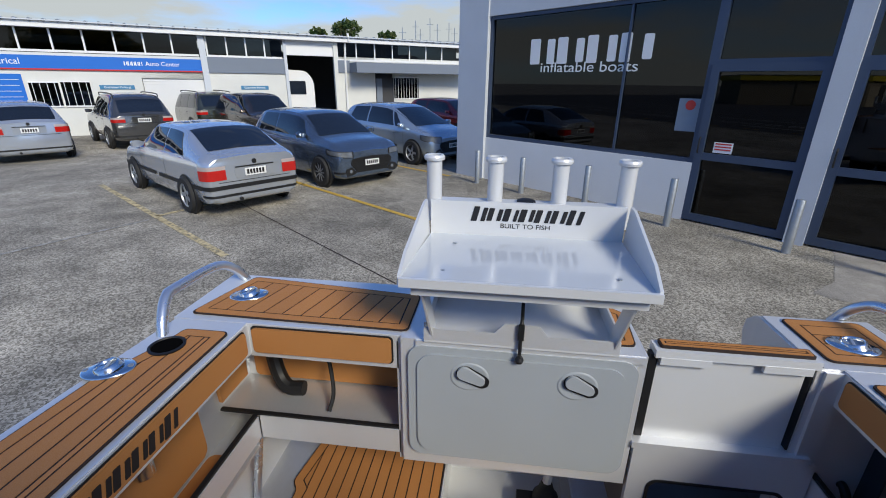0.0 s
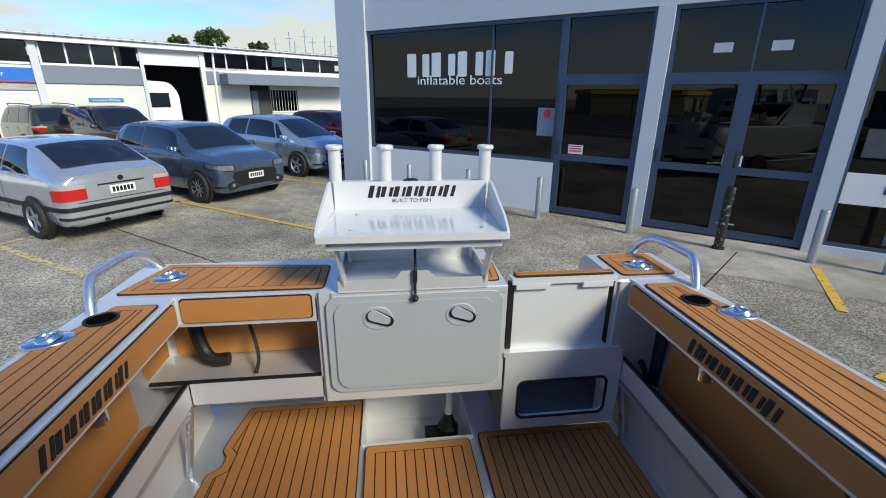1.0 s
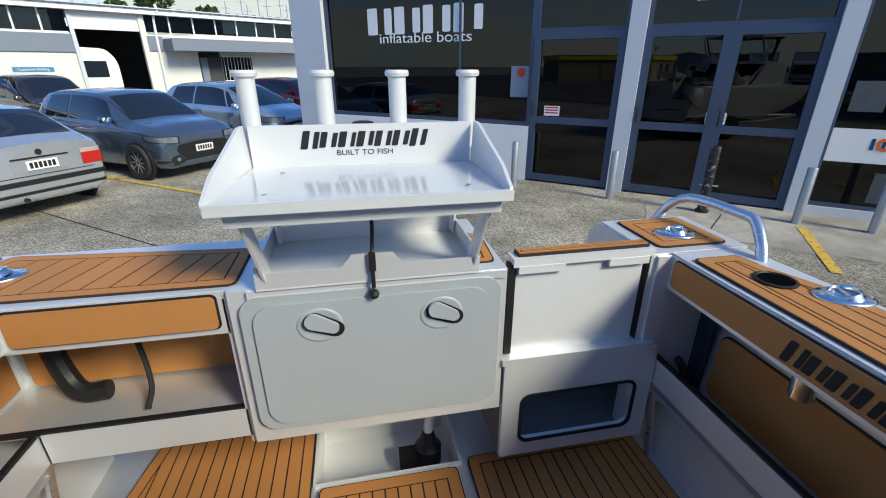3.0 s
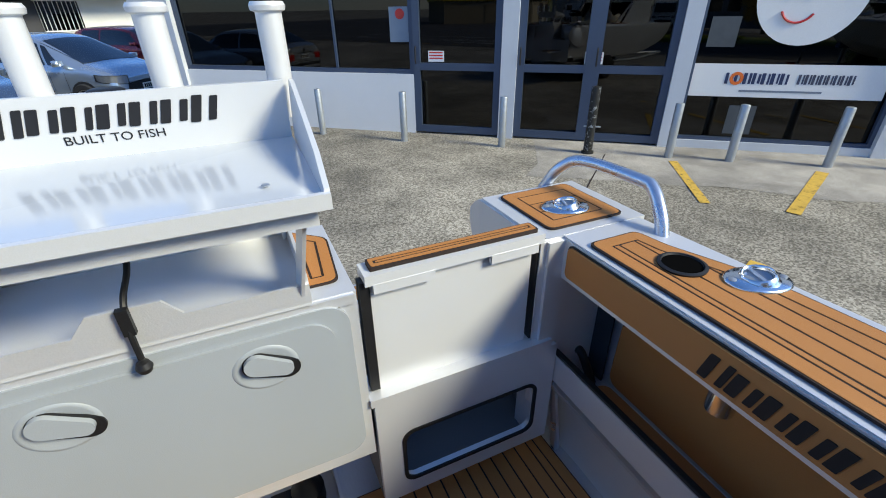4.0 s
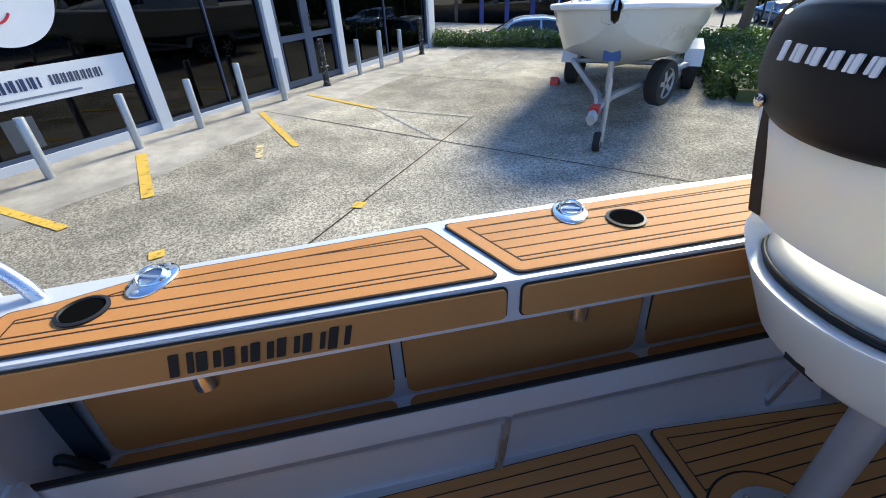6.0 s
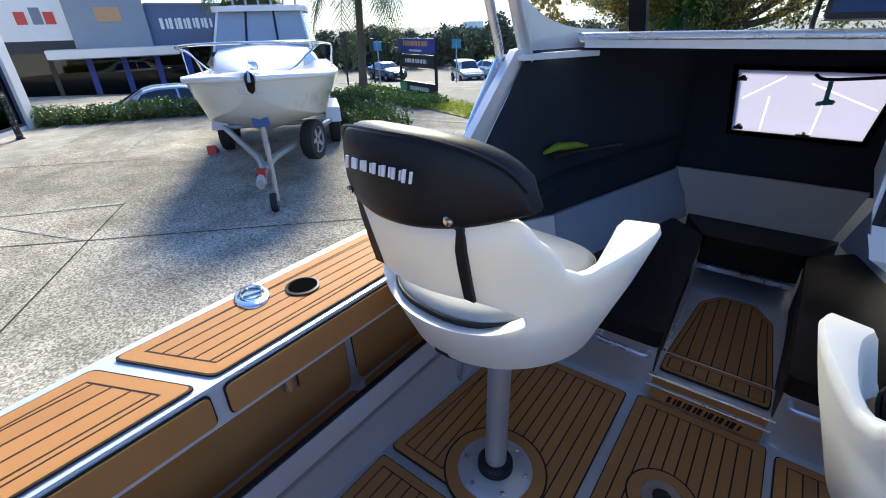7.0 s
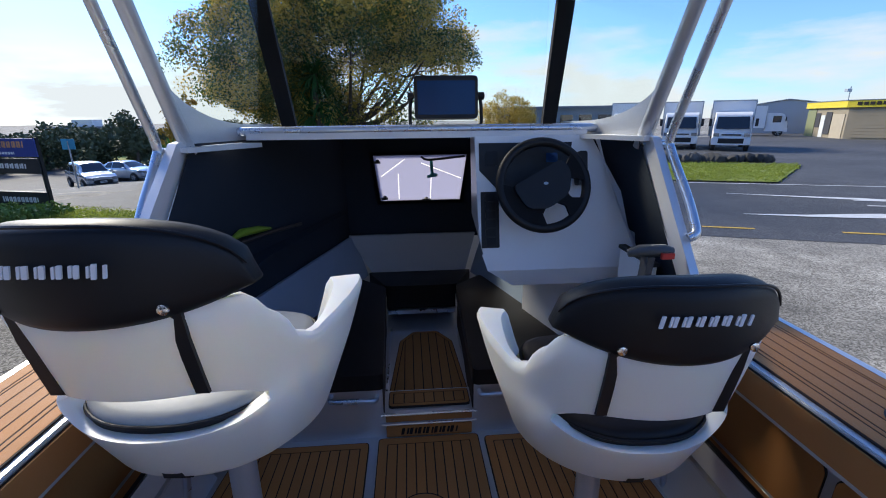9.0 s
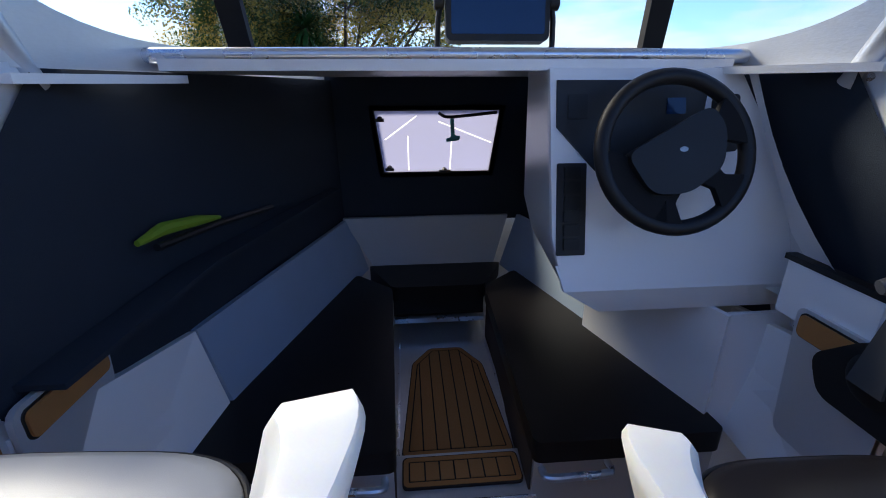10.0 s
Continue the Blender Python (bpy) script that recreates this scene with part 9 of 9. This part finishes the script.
def palm(x, y, h, r, seed, lean=0.1):
    th = thing("palm_tree", "tall palm with drooping feathery fronds", "palm tree", (x, y, terrain(x, y)))
    rng = random.Random(seed)
    z0 = terrain(x, y)
    top = Vector((x + lean, y + lean, z0 + h))
    bm = bmesh.new()
    path = [Vector((x, y, z0)).lerp(top, t) + Vector((lean * 0.3 * math.sin(t * 3), 0, 0)) for t in np.linspace(0, 1, 9)]
    tube(bm, path, 0.15, 12, [0.17, 0.14, 0.13, 0.125, 0.12, 0.12, 0.125, 0.13, 0.08])
    part("trunk", bm, BARK, th)
    for k in range(44):
        az = k * 2.4 + rng.uniform(-0.2, 0.2)
        up = rng.uniform(-0.45, 0.95)
        d = Vector((math.cos(az), math.sin(az), 0))
        rib = []
        for t in np.linspace(0, 1, 14):
            rib.append(top + d * r * t * (0.95 - 0.2 * t) + Vector((0, 0, r * (up * t - (0.65 + 0.4 * (1 - up)) * t * t))))
        vs, fs = [], []
        for i in range(1, 13):
            tdir = (rib[i + 1] - rib[i - 1]).normalized()
            sd = tdir.cross(Vector((0, 0, 1))).normalized()
            ln = r * 0.30 * math.sin(math.pi * (0.12 + 0.80 * i / 13))
            for s in (-1, 1):
                for q in (0.0, 0.33, 0.66):
                    base = rib[i].lerp(rib[i + 1], q)
                    tip = base + sd * s * ln * 0.8 + tdir * ln * 0.45 + Vector((0, 0, -ln * rng.uniform(0.4, 0.9)))
                    n0 = len(vs)
                    vs += [base - tdir * 0.022, base + tdir * 0.022, tip]
                    fs.append((n0, n0 + 1, n0 + 2))
        bm = bmesh.new()
        bv = [bm.verts.new(v) for v in vs]
        for f in fs:
            bm.faces.new([bv[i] for i in f])
        tube(bm, rib, 0.016, 5, [0.022 * (1 - 0.85 * i / 13) for i in range(14)])
        part("frond", bm, PALM_LEAF, th, smooth=0)
    return th


palm(-12.0, 12.05, 4.3, 2.3, 3)
palm(-16.4, 10.6, 3.4, 2.0, 4, 0.2)
palm(-19.0, 13.0, 3.0, 1.8, 7, -0.2)


def tree(x, y, h, rx, ry, rz, zc, seed, label, mats, n=260, leaf=0.13, per=26, z0=None, lim=11, gap=0.0, clump=0.13, arch=False):
    z0 = terrain(x, y) if z0 is None else z0
    th = thing("tree", label, "tree", (x, y, z0))
    rng = random.Random(seed)
    bm = bmesh.new()
    fork = Vector((x, y, z0 + h * 0.22))
    tube(bm, [(x, y, z0 - 0.1), (x + 0.05, y, z0 + h * 0.12), fork], 0.2, 10, [h * 0.045, h * 0.034, h * 0.03])
    ends = []
    for k in range(lim):
        a = 2 * math.pi * k / lim + rng.uniform(-0.3, 0.3)
        e = Vector((x + rx * 0.75 * math.cos(a) * rng.uniform(0.5, 1), y + ry * 0.75 * math.sin(a) * rng.uniform(0.5, 1), z0 + zc + rz * rng.uniform(-0.35, 0.55)))
        mid = fork.lerp(e, 0.5) + Vector((0, 0, -0.12 * h * rng.random()))
        pts = smooth_path([fork, mid, e], 5)
        tube(bm, pts, 0.05, 6, [h * 0.018 * (1 - 0.8 * i / (len(pts) - 1)) for i in range(len(pts))])
        for j in range(4):
            p = pts[rng.randrange(4, len(pts))]
            q = p + Vector((rng.uniform(-1, 1) * rx * 0.22, rng.uniform(-1, 1) * ry * 0.22, rng.uniform(-0.1, 0.22) * rz))
            tube(bm, [p, p.lerp(q, 0.5) + Vector((0, 0, 0.1)), q], 0.02, 5, [h * 0.006, h * 0.004, h * 0.002])
            ends.append(q)
    part("trunk", bm, BARK, th, "forked trunk and limbs")
    spots = []
    while len(spots) < n:
        v = Vector((rng.uniform(-1, 1), rng.uniform(-1, 1), rng.uniform(-1, 1)))
        if not 0.45 < v.length < 1.0:
            continue
        k = 1 + 0.25 * noise.noise(v * 2.2 + Vector((seed, 0, 0)))
        if gap and noise.noise(v * 3.1 + Vector((0, seed, 3))) < -0.5 + gap:
            continue
        if arch and v.x > 0.0 and v.z < 0.0 + 0.25 * noise.noise(v * 4) and rng.random() < 0.85:
            continue
        spots.append((x + v.x * rx * k, y + v.y * ry * k, z0 + zc + v.z * rz * k, rx * clump))
    for i, m_ in enumerate(mats):
        leaves("crown", spots[i::len(mats)], leaf, m_, th, per=per, label="uneven crown of small leaves", kind="stuff", seed=seed * 7 + i)
    return th


tree(-2.6, 20.4, 7.5, 5.6, 5.0, 3.3, 4.3, 11, "broad tree with thinning yellow-green autumn leaves", (LEAF_Y, LEAF_D, LEAF_Y, LEAF), n=2700, leaf=0.052, per=80, gap=0.27, clump=0.075, lim=18, arch=True)
tree(6.4, 29.9, 3.6, 1.9, 1.9, 1.6, 2.1, 12, "round yellowing tree beyond the road", (LEAF_Y,), n=260, leaf=0.05, per=60)
tree(-8.7, 19.0, 3.2, 0.9, 0.9, 1.4, 1.9, 13, "slim bright yellow autumn tree", (mat("yellow_leaf", (0.42, 0.28, 0.02), 0.5, 0, 0.3, 2),), n=110, leaf=0.045, per=60)


def cabbage_tree(x, y, h, heads, seed, r=0.9):
    th = thing("cabbage_tree", "spiky green cabbage tree", "tree", (x, y, terrain(x, y)))
    rng = random.Random(seed)
    bm = bmesh.new()
    for hx_, hy_, hz in heads:
        tube(bm, smooth_path([(x, y, 0), (x + hx_ * 0.3, y + hy_ * 0.3, h * 0.45), (x + hx_, y + hy_, hz)], 4), 0.09, 8)
    part("trunk", bm, BARK, th)
    for hx_, hy_, hz in heads:
        vs, fs = [], []
        for _ in range(170):
            d = Vector((rng.gauss(0, 1), rng.gauss(0, 1), rng.gauss(0.25, 0.8))).normalized()
            c = Vector((x + hx_, y + hy_, hz))
            sd = d.cross(Vector((0, 0, 1))).normalized() * 0.035
            ln = r * rng.uniform(0.7, 1.15)
            n0 = len(vs)
            vs += [c + d * 0.05 - sd * 0.6, c + d * 0.05 + sd * 0.6, c + d * ln * 0.6 + sd, c + d * ln * 0.6 - sd, c + d * ln + Vector((0, 0, -0.18 * ln))]
            fs += [(n0, n0 + 1, n0 + 2, n0 + 3), (n0 + 3, n0 + 2, n0 + 4)]
        bm = bmesh.new()
        bv = [bm.verts.new(v) for v in vs]
        for f in fs:
            bm.faces.new([bv[i] for i in f])
        part("leaf_head", bm, SPIKE_LEAF, th, smooth=0)
    return th


cabbage_tree(-3.0, 16.3, 3.5, ((0.0, 0, 3.5), (0.15, 0.2, 2.7), (-0.2, 0.1, 2.2)), 2, 1.15)
cabbage_tree(-7.6, 15.8, 1.0, ((0, 0, 0.9), (0.2, 0.1, 0.6)), 5, 0.8)

# far trees, houses and lamp posts along the left horizon and behind the workshop
rngf = random.Random(21)
far = thing("far_trees", "belt of dark trees beyond the junction", "trees", (-34, 50, -2))
spots, tr = [], bmesh.new()
for k in range(300):
    t = k / 300
    az = radians(8 + 62 * t + rngf.uniform(-1, 1))
    d = 58 + rngf.uniform(-4, 8)
    hgt = 2.5 + 1.6 * noise.noise(Vector((t * 14, 0, 0))) + 3.0 * max(0.0, noise.noise(Vector((t * 23, 7, 0))) - 0.2) + 1.2 * noise.noise(Vector((t * 50, 3, 0)))
    x, y = -math.sin(az) * d, math.cos(az) * d
    if k % 6 == 0:
        tube(tr, [(x, y, -2.2), (x + 0.2, y, -1.2), (x + rngf.uniform(-0.4, 0.4), y, hgt - 2.4)], 0.12, 6, [0.20, 0.15, 0.04])
    for _ in range(4):
        spots.append((x + rngf.uniform(-1, 1), y + rngf.uniform(-1, 1), -2.0 + rngf.random() * (hgt + 0.5), 0.8))
part("trunks", tr, BARK, far, "dark trunks in the belt of trees")
leaves("foliage", spots, 0.20, mat("far_dark_leaf", (0.085, 0.105, 0.050), 0.7, 0, 0.45, 0.3, 3, 0.3), far, per=70, kind="stuff", seed=30)
sheet("grass_bank", GRASS_SOIL, "dark grass bank below the far trees", "grass", (-75, 47.5), (1, 0.06), steps(0, 62, 4), steps(0, 12, 3), 0.06)
hs = thing("far_house", "low grey house among trees", "house", (-41, 64, -2))
part("wall", bm_box(-46, -36, 63, 66, -2, 1.3), mat("dark_house_wall", (0.16, 0.14, 0.13), 0.8), hs)
part("roof", bm_box(-46.6, -35.4, 62.5, 66.5, 1.3, 1.55), GREY_BLUE, hs)
part("upper_box", bm_box(-43, -40.5, 63, 65, 1.55, 2.4), WHITE, hs)
for x, y, s_ in ((-20.2, 21.2, 0), (-16.5, 24.0, 1)):
    pl = thing("street_sign", "small road sign on a slim post", "road sign", (x, y, terrain(x, y)))
    z = terrain(x, y)
    bm = bmesh.new()
    tube(bm, [(x, y, z), (x, y, z + 2.3)], 0.035, 8)
    part("post", bm, GALV, pl)
    part("plate", bm_box(x - 0.3, x + 0.3, y - 0.02, y + 0.02, z + 1.9, z + 2.4), mat("teal_sign", (0.05, 0.30, 0.42), 0.5), pl)
for x, y in ((-24, 22), (-26.5, 27), (-31, 26)):
    pl = thing("traffic_light", "traffic light on a dark pole", "traffic light", (x, y, terrain(x, y)))
    z = terrain(x, y)
    bm = bmesh.new()
    tube(bm, [(x, y, z), (x, y, z + 3.2)], 0.06, 8)
    part("pole", bm, BLACK, pl)
    part("lamp_box", bm_box(x - 0.18, x + 0.18, y - 0.12, y + 0.12, z + 2.3, z + 3.2), BLACK, pl)
for x, y, h, rr in ((16.0, -38.6, 6.3, 0.75), (14.1, -40.6, 6.9, 1.25), (10.5, -41.2, 6.2, 0.85)):
    tree(x, y, h, rr, rr, rr * 0.62, h - 0.5, int(h * 10), "dark wind-shaped tree behind the workshop roof", (LEAF_D, LEAF), n=70, leaf=0.10, per=34, z0=0, gap=0.25, clump=0.2)
for x, y, h in ((9.2, -41, 6.6), (8.2, -42, 7.2), (7.6, -41, 6.4), (6.9, -42, 7.4), (6.1, -41, 6.8), (5.2, -42, 7.0), (4.6, -41, 6.5)):
    mp_ = thing("yacht_mast", "slim bare mast behind the workshop", "mast", (x, y, 0))
    bm = bmesh.new()
    tube(bm, [(x, y, 0), (x, y, h)], 0.035, 6)
    tube(bm, [(x - 0.3, y, h * 0.93), (x + 0.3, y, h * 0.93)], 0.02, 5)
    part("pole", bm, GALV, mp_)


# mown grass on the verges
def turf(name, origin, ax, u0, u1, v0, v1, n, seed, lift=0.03, flare=False):
    rng = random.Random(seed)
    ax = Vector(ax).normalized()
    ay = Vector((-ax.y, ax.x))
    spots = []
    for _ in range(n):
        u, v = rng.uniform(u0, u1), rng.uniform(v0, v1)
        if flare and u > 6.6 + 0.55 * (v - 7.5):
            continue
        x, y = origin[0] + ax.x * u + ay.x * v, origin[1] + ax.y * u + ay.y * v
        spots.append((x, y, terrain(x, y) + lift + 0.02, 0.10))
    ob = leaves(name, spots, 0.045, GRASS_BLADE, None, per=14, label="short mown grass blades", kind="stuff", seed=seed, aspect=0.18)
    return ob


GRASS_BLADE = leafy(mat("grass_blade", (0.27, 0.32, 0.05), 0.6, 0, 0.35, 1.2, 9, 0.2))
turf("grass", RP.xy, RU.xy, -3, 9.8, 7.5, 13.2, 4600, 31, 0.05, True)
turf("grass", (-9.9, 11.6), (0.95, -0.32), -3.5, 4.0, -0.35, 0.85, 900, 32)
